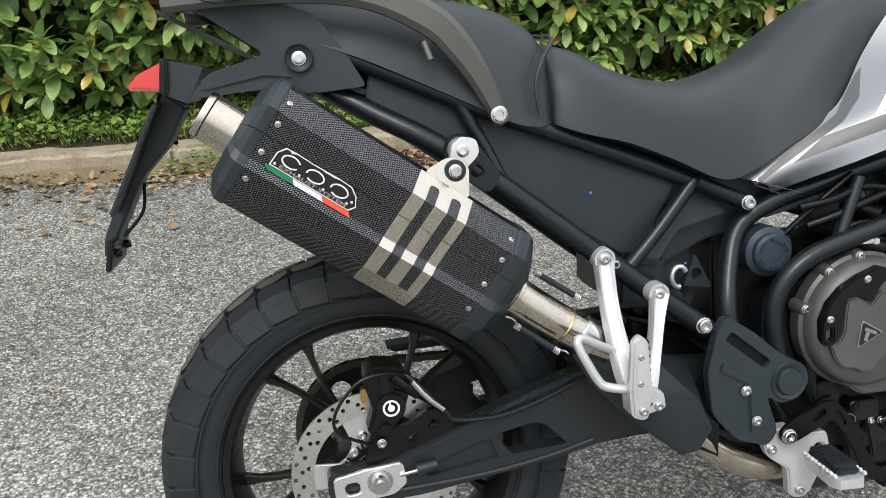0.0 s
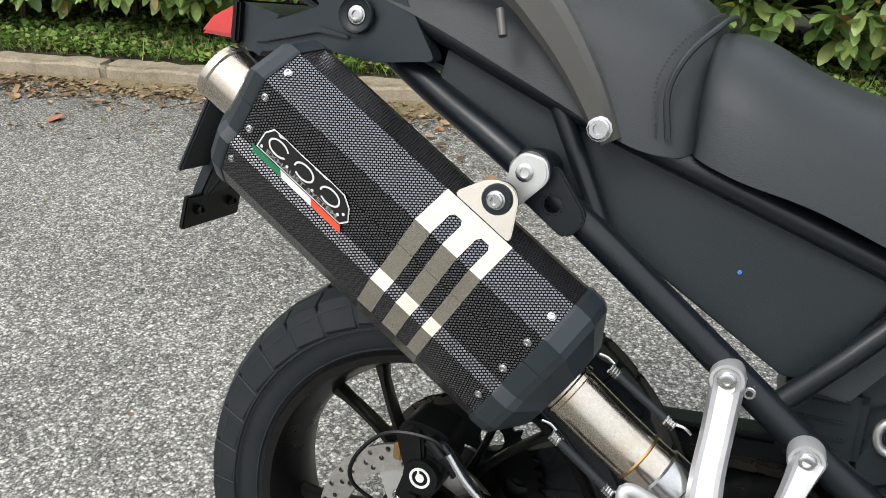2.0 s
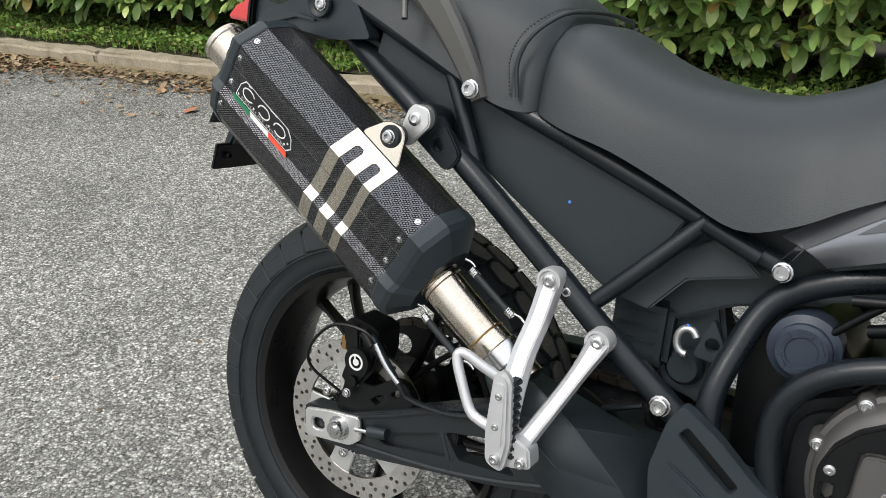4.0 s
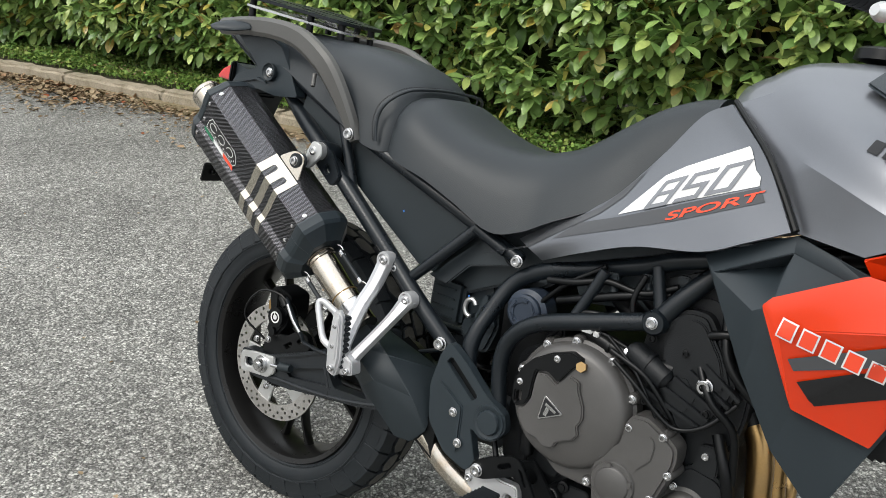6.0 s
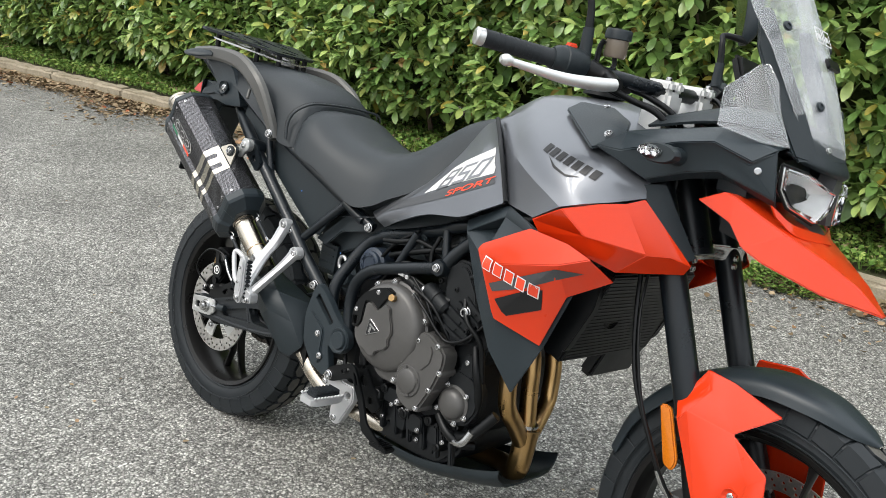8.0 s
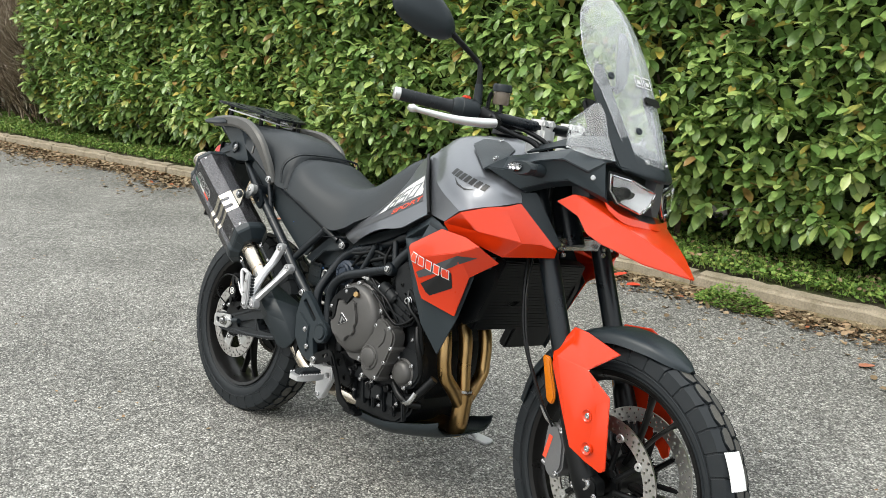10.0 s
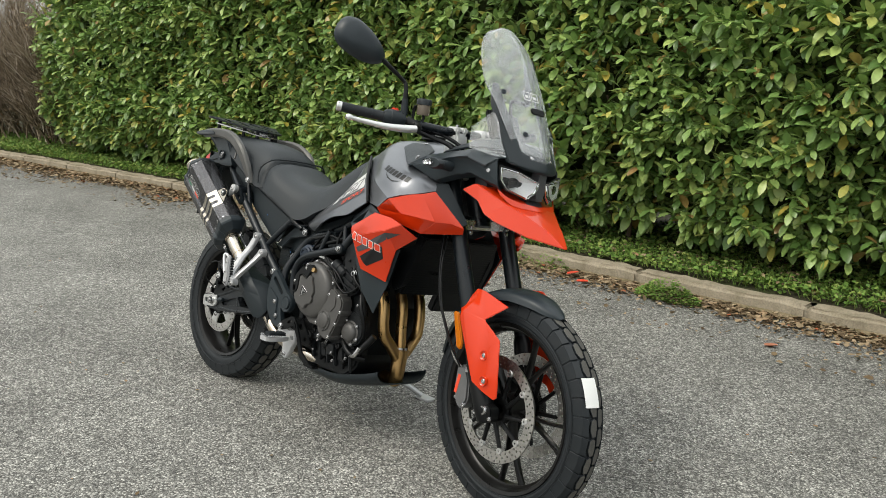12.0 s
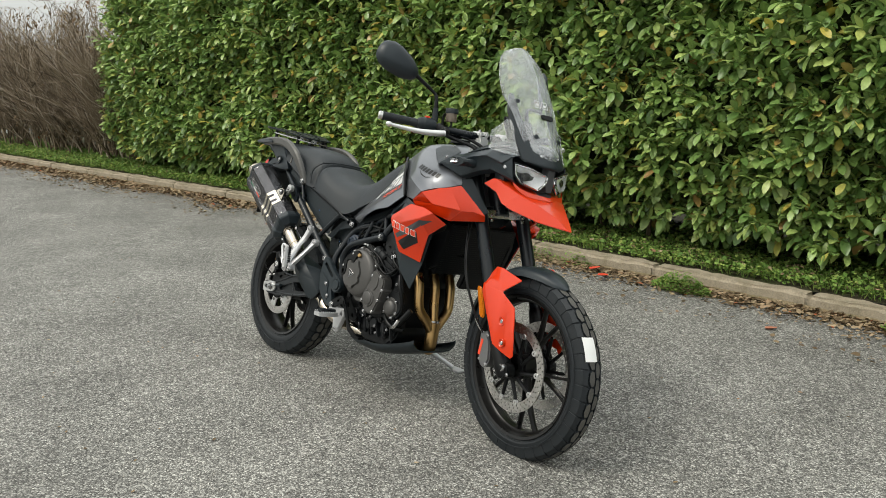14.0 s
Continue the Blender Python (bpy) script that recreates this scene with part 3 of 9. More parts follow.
# crown and end of the hedge
extra = []
for k in range(2600):
    if k % 4:
        x, y = rng.uniform(HEDGE_A, HEDGE_B), rng.uniform(0.0, 1.2)
        p = np.array((x, hedge_face(x, 2.3) + y, HEDGE_TOP + rng.uniform(-0.12, 0.10) + 0.1 * noise.noise(Vector((x * 1.4, 1.0, 0)))))
    else:
        z = rng.uniform(0.4, 2.3)
        p = np.array((HEDGE_A + rng.uniform(-0.22, 0.1) + 0.15 * noise.noise(Vector((z * 2, 0, 0))), kerb_y(HEDGE_A) + rng.uniform(0.2, 1.3), z))
    d = (rng.uniform(-1, 1) - (0.6 if k % 4 == 0 else 0), rng.uniform(-1, 0.6), rng.uniform(-0.2, 0.8))
    extra.append((frame_from(d, rng.uniform(-0.6, 0.6), rng.uniform(0.8, 1.2)), p))
ev, ef = scatter(LEAF_SHAPE, extra)
quick("crown", ev, ef, LEAF, "stuff", parent=hedge)
near_me = bpy.data.meshes.new("leaf")
near_me.from_pydata(LEAF_SHAPE[0].tolist(), [], LEAF_SHAPE[1])
near_me.polygons.foreach_set("use_smooth", [True] * len(near_me.polygons))
LEAF_ONE = LEAF.copy()
LEAF_ONE.name = "laurel_leaf_single"
info = LEAF_ONE.node_tree.nodes.new("ShaderNodeObjectInfo")
ramp_in = [q for q in LEAF_ONE.node_tree.nodes if q.bl_idname == "ShaderNodeValToRGB"][0]
LEAF_ONE.node_tree.links.new(info.outputs["Random"], ramp_in.inputs["Fac"])
near_me.materials.append(LEAF_ONE)
for rot, place in near_poses:
    ob = new("leaf", near_me)
    ob.parent = hedge
    m = Matrix(rot.tolist()).to_4x4()
    m.translation = Vector(place)
    ob.matrix_basis = m
# stems inside the hedge
stems = []
for k in range(60):
    x = HEDGE_A + 0.2 + k * (HEDGE_B - HEDGE_A - 0.3) / 60 + rng.uniform(-0.06, 0.06)
    y = kerb_y(x) + rng.uniform(0.55, 0.9)
    stems.append(tube([(x, y, 0.1), (x + rng.uniform(-.1, .1), y - 0.05, 0.5), (x + rng.uniform(-.2, .2), y - rng.uniform(0.1, 0.3), 1.1)], [0.018, 0.014, 0.006], 3, 6))
part("undergrowth", join(*stems), BARK, hedge, kind="stuff")


# bare brown hedge further along
def twigs(count, x0, x1, y_of, z0, z1, seed, r0=0.004, spread=0.35):
    g = random.Random(seed)
    verts, faces = [], []
    for k in range(count):
        x = g.uniform(x0, x1)
        p = np.array((x, y_of(x) + g.uniform(0, 0.9), g.uniform(z0, z1 * 0.75)))
        d = np.array((g.uniform(-1, 1) * spread, g.uniform(-1, 0.6) * spread, g.uniform(0.25, 1)))
        d /= np.linalg.norm(d)
        ln = g.uniform(0.25, 0.75)
        ln = min(ln, max(0.1, (z1 + 0.1 - p[2]) / max(0.2, d[2])))
        bend = np.array((g.uniform(-1, 1), g.uniform(-1, 1), g.uniform(-1, 1))) * 0.06
        a = cross(d, (1, 0.3, 0.2))
        a /= np.linalg.norm(a)
        b = cross(d, a)
        base = len(verts)
        for i, t in enumerate((0, 0.5, 1)):
            c = p + d * ln * t + bend * (t - t * t) * 4
            rr = r0 * (1 - 0.75 * t)
            verts += [tuple(c + a * rr), tuple(c - a * rr * 0.5 + b * rr * 0.87), tuple(c - a * rr * 0.5 - b * rr * 0.87)]
        for i in range(2):
            q = base + 3 * i
            faces += [(q, q + 1, q + 4, q + 3), (q + 1, q + 2, q + 5, q + 4), (q + 2, q, q + 3, q + 5)]
    return verts, faces


def grow(g, verts, faces, p, d, length, r, level, top):
    """A crooked branch and its side shoots."""
    bend = np.array([g.uniform(-1, 1) for _ in range(3)]) * 0.10 * length
    a = cross(d, (1, 0.3, 0.2))
    a /= np.linalg.norm(a)
    b = cross(d, a)
    base = len(verts)
    mids = []
    for t in (0, 0.35, 0.7, 1):
        c = p + d * length * t + bend * math.sin(t * 5.5)
        c[2] = min(c[2], top + 0.06 * g.random())
        mids.append(c)
        rr = r * (1 - 0.6 * t)
        verts += [tuple(c + a * rr), tuple(c - a * rr * 0.5 + b * rr * 0.87), tuple(c - a * rr * 0.5 - b * rr * 0.87)]
    for i in range(3):
        q = base + 3 * i
        faces += [(q, q + 1, q + 4, q + 3), (q + 1, q + 2, q + 5, q + 4), (q + 2, q, q + 3, q + 5)]
    if level:
        for k in range(4):
            e = d + np.array((g.uniform(-1, 1), g.uniform(-1, 1), g.uniform(-0.35, 0.75))) * 0.75
            grow(g, verts, faces, mids[1 + k % 3], e / np.linalg.norm(e), length * g.uniform(0.45, 0.8), r * 0.62, level - 1, top)


tv, tf = [], []
gb = random.Random(3)
for k in range(110):
    x = gb.uniform(-15, HEDGE_A + 0.1)
    top = BARE_TOP + 0.10 * noise.noise(Vector((x, 2.5, 0)))
    for j in range(4):
        d = np.array((gb.uniform(-0.6, 0.6), gb.uniform(-0.55, 0.25), 1.0))
        grow(gb, tv, tf, np.array((x, kerb_y(max(-14, x)) + 0.55 + gb.uniform(0, 0.6), 0.08)), d / np.linalg.norm(d), gb.uniform(0.7, 1.15), 0.014, 3, top)
bare = quick("bare_hedge", tv, tf, TWIG, "stuff", "leafless brown twig hedge beside the laurel", "hedge")
dl = []
for k in range(2600):
    x = rng.uniform(-15, HEDGE_A + 0.1)
    p = np.array((x, kerb_y(max(-14, x)) + 0.3 + rng.uniform(0, 0.9), rng.uniform(0.2, BARE_TOP)))
    dl.append((frame_from((rng.uniform(-1, 1), rng.uniform(-1, 1), rng.uniform(-1, .3)), rng.uniform(-1, 1), rng.uniform(0.3, 0.6)), p))
dv, df = scatter(LEAF_SHAPE, dl)
quick("dead_leaves", dv, df, LITTER, "stuff", parent=bare)

# distant leafless trees and a hazy wood behind
for tx, ty, th, seed in ((-62, 14, 6.5, 1), (-78, 26, 7.5, 2), (-88, 16, 7, 3), (-66, 36, 6.5, 4)):
    g = random.Random(seed)
    limbs = [tube([(tx, ty, 0), (tx + g.uniform(-.2, .2), ty, th * 0.3), (tx + g.uniform(-.4, .4), ty, th * 0.85)], [0.22, 0.15, 0.03], 3, 7)]
    for k in range(26):
        h = th * g.uniform(0.22, 0.8)
        a = g.uniform(0, 6.28)
        r = th * 0.32 * (1.1 - h / th)
        limbs.append(tube([(tx, ty, h), (tx + r * 0.5 * math.cos(a), ty + r * 0.5 * math.sin(a), h + r * 0.35), (tx + r * math.cos(a), ty + r * math.sin(a), h + r * 0.9)],
                          [0.06, 0.04, 0.012], 2, 5))
    tree = part("bare_tree", join(*limbs), BARK)
    tagged(tree, "distant leafless tree beyond the bare hedge", "tree", group="distant trees")
    cv, cf = twigs(1500, tx - th * 0.35, tx + th * 0.35, lambda x: ty - 0.5, th * 0.3, th * 1.05, seed + 20, 0.012, 0.8)
    quick("twig_crown", cv, cf, TWIG, "stuff", parent=tree)


# verge plants and litter
def round_leaf(r):
    pts = [(0, 0, 0)] + [(r * (1 + math.cos(a)) * 0.8, r * math.sin(a), 0.18 * r * math.cos(2 * a)) for a in [2 * math.pi * k / 6 for k in range(6)]]
    return np.array(pts), [(0, 1 + k, 1 + (k + 1) % 6) for k in range(6)]


def herb_patch(count, place, size, seed):
    g = random.Random(seed)
    out = []
    for k in range(count):
        p = place(g)
        out.append((frame_from((g.uniform(-1, 1), g.uniform(-1, 1), g.uniform(0.0, 0.7)), g.uniform(-0.5, 0.5), g.uniform(*size)), np.array(p)))
    return out


def on_verge(g):
    x = g.uniform(-13.5, 5.2)
    d = 0.10 + g.uniform(0, 1) ** 1.1 * 0.95
    tall = 0.5 + 0.5 * noise.noise(Vector((x * 2.2, d * 2.2, 1)))
    return (x, kerb_y(x) + d, GROUND + 0.095 + g.uniform(0, 0.10) * tall + 0.03 * d)


hv, hf = scatter(round_leaf(0.011), herb_patch(60000, on_verge, (0.6, 1.6), 11))
quick("verge_herbs", hv, hf, HERB, "stuff", "low green clover and ground cover under the hedge", "ground cover")
blade = (np.array([(0, -0.0025, 0), (0, 0.0025, 0), (0.05, 0.002, 0.006), (0.05, -0.002, 0.006), (0.1, 0, 0.0)]), [(0, 1, 2, 3), (3, 2, 4)])
blades = []
g = random.Random(12)
for k in range(22000):
    x, y, z = on_verge(g)
    blades.append((frame_from((g.uniform(-0.6, 0.6), g.uniform(-0.6, 0.6), 1), g.uniform(-3, 3), g.uniform(0.5, 1.1)), np.array((x, y, GROUND + 0.09))))
gv, gf = scatter(blade, blades)
quick("grass", gv, gf, HERB, "stuff", "thin grass blades on the verge", "grass")


def weed_at(cx, cy, r, n, seed):
    g = random.Random(seed)
    out = []
    for k in range(n):
        a, q = g.uniform(0, 6.28), r * math.sqrt(g.random())
        out.append((frame_from((math.cos(a), math.sin(a), g.uniform(-0.1, 0.6)), g.uniform(-0.4, 0.4), g.uniform(0.7, 1.5)),
                    np.array((cx + q * math.cos(a) * 1.3, cy + q * math.sin(a) * 0.6, GROUND + 0.01 + g.uniform(0, 0.13) * (1.1 - q / r)))))
    v, f = scatter(round_leaf(0.0075), out)
    return quick("weed", v, f, HERB, "stuff", "clump of green weed growing at the kerb foot", "weed")


weed_at(0.72, 2.35, 0.155, 1150, 1)
weed_at(2.05, 2.44, 0.14, 700, 2)
weed_at(-0.45, 2.40, 0.12, 160, 3)
weed_at(-0.15, 2.40, 0.10, 120, 4)

CURL = (np.array([(0, -0.012, 0.004), (0, 0.0, 0.0), (0, 0.012, 0.005), (0.022, -0.019, 0.009), (0.022, 0, 0.001), (0.022, 0.019, 0.008), (0.048, -0.004, 0.010), (0.05, 0.002, 0.006), (0.048, 0.006, 0.011)]),
        [(0, 3, 4, 1), (1, 4, 5, 2), (3, 6, 7, 4), (4, 7, 8, 5)])
litter = []
g = random.Random(21)
for k in range(17000):
    x = g.uniform(-12, 5)
    d = g.gauss(-0.11, 0.10) if g.random() < 0.88 else g.uniform(-0.7, 0.0)
    heap = 0.35 + 0.65 * (0.5 + 0.5 * noise.noise(Vector((x * 1.3, 4, 0)))) + (0.5 if x < -2.5 else 0)
    if g.random() > heap:
        continue
    d = min(d, -0.012)
    litter.append((frame_from((g.uniform(-1, 1), g.uniform(-1, 1), g.uniform(-0.15, 0.15)), g.uniform(-0.5, 0.5), g.uniform(0.12, 0.5) + 0.4 * g.random() ** 4), np.array((x, kerb_y(x) + d, GROUND + 0.004 + g.uniform(0, 0.012)))))
for k in range(260):
    x, y = g.uniform(-5, 4), g.uniform(-1.2, 2.0)
    litter.append((frame_from((g.uniform(-1, 1), g.uniform(-1, 1), 0), 0, g.uniform(0.12, 0.35)), np.array((x, y, GROUND + 0.003))))
for k in range(4500):
    x = g.uniform(-12, 5)
    litter.append((frame_from((g.uniform(-1, 1), g.uniform(-1, 1), g.uniform(-0.2, 0.2)), g.uniform(-0.5, 0.5), g.uniform(0.2, 0.7)), np.array((x, kerb_y(x) + g.uniform(0.12, 0.7), GROUND + 0.10 + g.uniform(0, 0.05)))))
for k in range(4200):
    x = g.uniform(-12, -3.8)
    litter.append((frame_from((g.uniform(-1, 1), g.uniform(-1, 1), g.uniform(-0.2, 0.2)), g.uniform(-0.6, 0.6), g.uniform(0.35, 0.95)),
                   np.array((x, kerb_y(x) - 0.02 - abs(g.gauss(0, 0.22)) * (0.5 + 0.5 * noise.noise(Vector((x * 0.9, 3, 0)))) * 1.6, GROUND + 0.005 + g.uniform(0, 0.02)))))
for k in range(3600):
    x = g.uniform(-0.2, 4.8)
    litter.append((frame_from((g.uniform(-1, 1), g.uniform(-1, 1), g.uniform(-0.2, 0.2)), g.uniform(-0.6, 0.6), g.uniform(0.15, 0.6) + 0.3 * g.random() ** 3),
                   np.array((x, kerb_y(x) - 0.015 - abs(g.gauss(0, 0.13)) * (0.7 + 0.5 * noise.noise(Vector((x * 1.1, 6, 0)))), GROUND + 0.006 + g.uniform(0, 0.014)))))
# dirt washed up against the kerb
dirt_rows = [[(x, kerb_y(x) - w * (0.55 + 0.9 * noise.noise(Vector((x * 1.9, 2, 0))) + 0.35 * noise.noise(Vector((x * 9, 5, 0)))) + 0.004, GROUND + h) for x in np.linspace(-13.5, 6, 500)] for w, h in ((0.0, 0.024), (0.07, 0.012), (0.15, 0.0065), (0.22, 0.001))]
DIRT = material("gutter_dirt", (0.20, 0.16, 0.10), 0.95, grain=0.5, grain_scale=150, bump=0.004, wear=0.9, wear_scale=12, wear_colour=(0.10, 0.09, 0.04), spec=0.1)
tagged(part("gutter_dirt", rings(dirt_rows, closed=False, caps=False), DIRT), "brown dirt washed up along the kerb foot", "dirt", kind="stuff")
# dry moss and grass that creeps along the kerb foot
moss = []
for k in range(16000):
    x = g.uniform(-12, 5)
    if 0.5 + 0.5 * noise.noise(Vector((x * 2.1, 7, 0))) < g.uniform(0.1, 0.75):
        continue
    moss.append((frame_from((g.uniform(-1, 1), g.uniform(-1, 1), g.uniform(0.1, 0.7)), g.uniform(-2, 2), g.uniform(0.12, 0.35)), np.array((x, kerb_y(x) - abs(g.gauss(0, 0.07)) - 0.004, GROUND + 0.002))))
mv, mf = scatter(blade, moss)
MOSS = island_material("dry_kerb_moss", [(0.0, (0.12, 0.11, 0.03)), (0.6, (0.24, 0.19, 0.07)), (1.0, (0.10, 0.15, 0.03))], 0.9, 0.1)
quick("kerb_moss", mv, mf, MOSS, "stuff", "dry yellowish moss and grass along the kerb foot", "moss")
tv, tf = scatter(CURL, litter)
quick("leaf_litter", tv, tf, LITTER, "stuff", "dry brown fallen leaves gathered along the kerb", "leaf litter")


def fallen_leaf(x, y, z, turn, size, colour):
    m = material("fallen_leaf_surface", colour, 0.8, grain=0.3, grain_scale=90, wear=0.5, wear_scale=40)
    bm = bmesh.new()
    pts = [bm.verts.new(Vector(q) * size) for q in CURL[0].tolist()]
    for f in CURL[1]:
        bm.faces.new([pts[i] for i in f])
    bmesh.ops.solidify(bm, geom=bm.faces[:], thickness=0.0006)
    ob = part("fallen_leaf", bm, m)
    ob.matrix_world = pose(x, y, z, 0, 0, turn)
    return tagged(ob, "reddish brown fallen leaf lying on the asphalt", "leaf")


fallen_leaf(1.45, 2.01, GROUND + 0.004, 20, 1.2, (0.30, 0.12, 0.07))
fallen_leaf(-2.38, 1.76, GROUND + 0.004, 70, 1.4, (0.33, 0.14, 0.08))
fallen_leaf(-2.75, 1.95, GROUND + 0.004, 140, 1.3, (0.30, 0.18, 0.10))
fallen_leaf(0.20, 2.20, GROUND + 0.03, 10, 1.5, (0.55, 0.05, 0.02))
fallen_leaf(0.06, 2.30, GROUND + 0.03, 50, 1.4, (0.50, 0.06, 0.03))

# ---- the motorcycle: x ahead, y to its left, z up, leaning on its side stand ----
bike = new("motorcycle")
bike.matrix_world = pose(0, 0, 0, -13.0, 0, 0)
tagged(bike, "orange-red and graphite adventure motorcycle leaning on its side stand", "motorcycle")

# steering: the front end is turned a little to the right
AXIS = Vector((-math.sin(radians(24.6)), 0, math.cos(radians(24.6))))
PIVOT = Vector((1.689, 0, 0))
STEER = Matrix.Translation(PIVOT) @ Matrix.Rotation(radians(-7.0), 4, AXIS) @ Matrix.Translation(-PIVOT)


def steered(bm):
    return moved(bm, STEER)


# ---- wheels ----
def tyre_mesh(radius, width, bead, blocks, phase=0.0):
    """A tyre: a smooth carcass with raised tread blocks, six-cornered on the crown, long on the shoulders."""
    half, deep = width / 2, 0.0075

    def at(v, lift):
        w = abs(v)
        if w < 0.62:
            k = w / 0.62
            r, y = radius - 0.030 * k ** 2.3, half * 0.93 * math.sin(k * 1.25) / math.sin(1.25)
            n = (1 - 0.75 * k * k, 0.75 * k * k)
        else:
            k = (w - 0.62) / 0.38
            r = (radius - 0.030) * (1 - k) + bead * k
            y = half * (0.93 + 0.07 * math.sin(k * math.pi * 0.9) - 0.24 * k ** 2.2)
            n = (0.25 * (1 - k), 1)
        return r + (lift - deep) * n[0], math.copysign(y + (lift - deep) * n[1], v)

    prof = []
    for i in range(33):
        v = -1 + i / 16
        sink = max(0.0, min(1.0, (0.90 - abs(v)) / 0.12))
        r, y = at(v, deep * (1 - sink))
        prof.append((r, y))
    bm = lathe(prof, 120)
    for v in (0.78, 0.94):
        r, y = at(v, deep + 0.0008)
        for sgn in (-1, 1):
            bead_ring = lathe([(r - 0.002, sgn * abs(y) * 0.985), (r - 0.001, sgn * (abs(y) + 0.0010)), (r + 0.001, sgn * (abs(y) + 0.0010)), (r + 0.002, sgn * abs(y) * 0.985)], 96)
            bm = join(bm, bead_ring)
    crown = [(0.05, 0.035), (0.45, 0.015), (0.89, 0.035), (0.97, 0.12), (0.84, 0.205), (0.38, 0.230), (0.03, 0.155)]
    shoulder = [(0.04, 0.262), (0.44, 0.282), (0.92, 0.25), (1.03, 0.46), (1.04, 0.74), (0.14, 0.76), (0.11, 0.48)]
    for k in range(blocks):
        for sgn in (-1, 1):
            for shape, mat in ((crown, 1), (shoulder, 0)):
                mu = sum(q[0] for q in shape) / 7, sum(q[1] for q in shape) / 7
                rows = []
                for grow_by, lift in ((1.03, 0.0), (1.0, 0.88), (0.96, 1.0)):
                    row = []
                    for s, w in shape:
                        s, w = mu[0] + (s - mu[0]) * grow_by, mu[1] + (w - mu[1]) * grow_by
                        a = 2 * math.pi * (k + s + (0.5 if sgn > 0 else 0) + phase) / blocks
                        fade = 1.0 if w < 0.6 else max(0.12, 1 - (w - 0.6) / 0.2)
                        r, y = at(sgn * w, deep * lift * fade)
                        row.append(bm.verts.new((r * math.cos(a), y, r * math.sin(a))))
                    rows.append(row)
                r, y = at(sgn * mu[1], deep * 1.0)
                a = 2 * math.pi * (k + mu[0] + (0.5 if sgn > 0 else 0) + phase) / blocks
                mid = bm.verts.new((r * math.cos(a), y, r * math.sin(a)))
                for lo, hi in zip(rows, rows[1:]):
                    for i in range(7):
                        j = (i + 1) % 7
                        bm.faces.new((lo[i], lo[j], hi[j], hi[i]))
                for i in range(7):
                    bm.faces.new((rows[-1][i], rows[-1][(i + 1) % 7], mid)).material_index = mat
    return bm


def cast_wheel(name, label, lip, half, spokes, hub_r, hub_half, split, m):
    """A cast wheel: rolled lips and drop centre, with its hub and paired spokes as parts."""
    prof = [(lip - 0.010, -half + 0.004), (lip, -half), (lip + 0.003, -half + 0.005), (lip - 0.004, -half + 0.012), (lip - 0.010, -half + 0.02), (lip - 0.014, -half + 0.035),
            (lip - 0.018, 0), (lip - 0.014, half - 0.035), (lip - 0.010, half - 0.02), (lip - 0.006, half - 0.012), (lip + 0.003, half - 0.005), (lip, half), (lip - 0.010, half - 0.004),
            (lip - 0.014, half - 0.012), (lip - 0.018, half - 0.026), (lip - 0.026, 0.014), (lip - 0.026, -0.014), (lip - 0.018, -half + 0.026), (lip - 0.014, -half + 0.012), (lip - 0.010, -half + 0.004)]
    wheel = part(name, moved(lathe(prof, 96), m), WHEEL_BLACK, bike, label)
    hub_prof = [(0.012, -hub_half), (hub_r * 0.8, -hub_half), (hub_r, -hub_half + 0.006), (hub_r * 0.9, -hub_half * 0.4), (hub_r * 0.9, hub_half * 0.4), (hub_r, hub_half - 0.006), (hub_r * 0.8, hub_half), (0.012, hub_half)]
    part("hub", moved(lathe(hub_prof, 40), m), WHEEL_BLACK, wheel)
    for k in range(spokes):
        base = 2 * math.pi * k / spokes
        for sgn in (-1, 1):
            a0, a1 = base + sgn * 0.05, base + sgn * split
            secs = []
            for t in np.linspace(0, 1, 7):
                r = hub_r * 0.85 + (lip - 0.022 - hub_r * 0.85) * t
                a = a0 + (a1 - a0) * t ** 1.2
                w = 0.0062 - 0.0018 * math.sin(math.pi * t) + 0.004 * max(0, t - 0.85) / 0.15
                d = 0.015 - 0.005 * t
                ctr = Vector((r * math.cos(a), 0, r * math.sin(a)))
                tang = Vector((-math.sin(a), 0, math.cos(a)))
                secs.append([ctr + tang * cx * w + Vector((0, cy * d, 0)) for cx, cy in ((-1, -0.5), (-0.55, -1), (0.55, -1), (1, -0.5), (1, 0.5), (0.55, 1), (-0.55, 1), (-1, 0.5))])
            part("spoke", moved(rings(secs), m), WHEEL_BLACK, wheel)
    return wheel


def disc_mesh(r_out, r_in, y, thick, rows, slots=0):
    holes = [circle(0, 0, r_in, 60)]
    for count, r, rad, turn in rows:
        for k in range(count):
            a = 2 * math.pi * k / count + turn
            holes.append(circle(r * math.cos(a), r * math.sin(a), rad, 8))
    return prism(circle(0, 0, r_out, 90), y - thick / 2, y + thick / 2, 0, holes)


def carrier_mesh(r_out, r_in, arms, y, thick):
    """The star that carries a disc."""
    pts = []
    for k in range(arms * 12):
        a = 2 * math.pi * k / (arms * 12)
        f = (k % 12) / 12
        r = r_out if abs(f - 0.5) < 0.17 else r_in + (r_out - r_in) * 0.35 * max(0, 1 - abs(f - 0.5) * 2.4)
        pts.append((r * math.cos(a), r * math.sin(a)))
    return prism(pts, y - thick / 2, y + thick / 2, 0.0015, [circle(0, 0, 0.030, 20)])


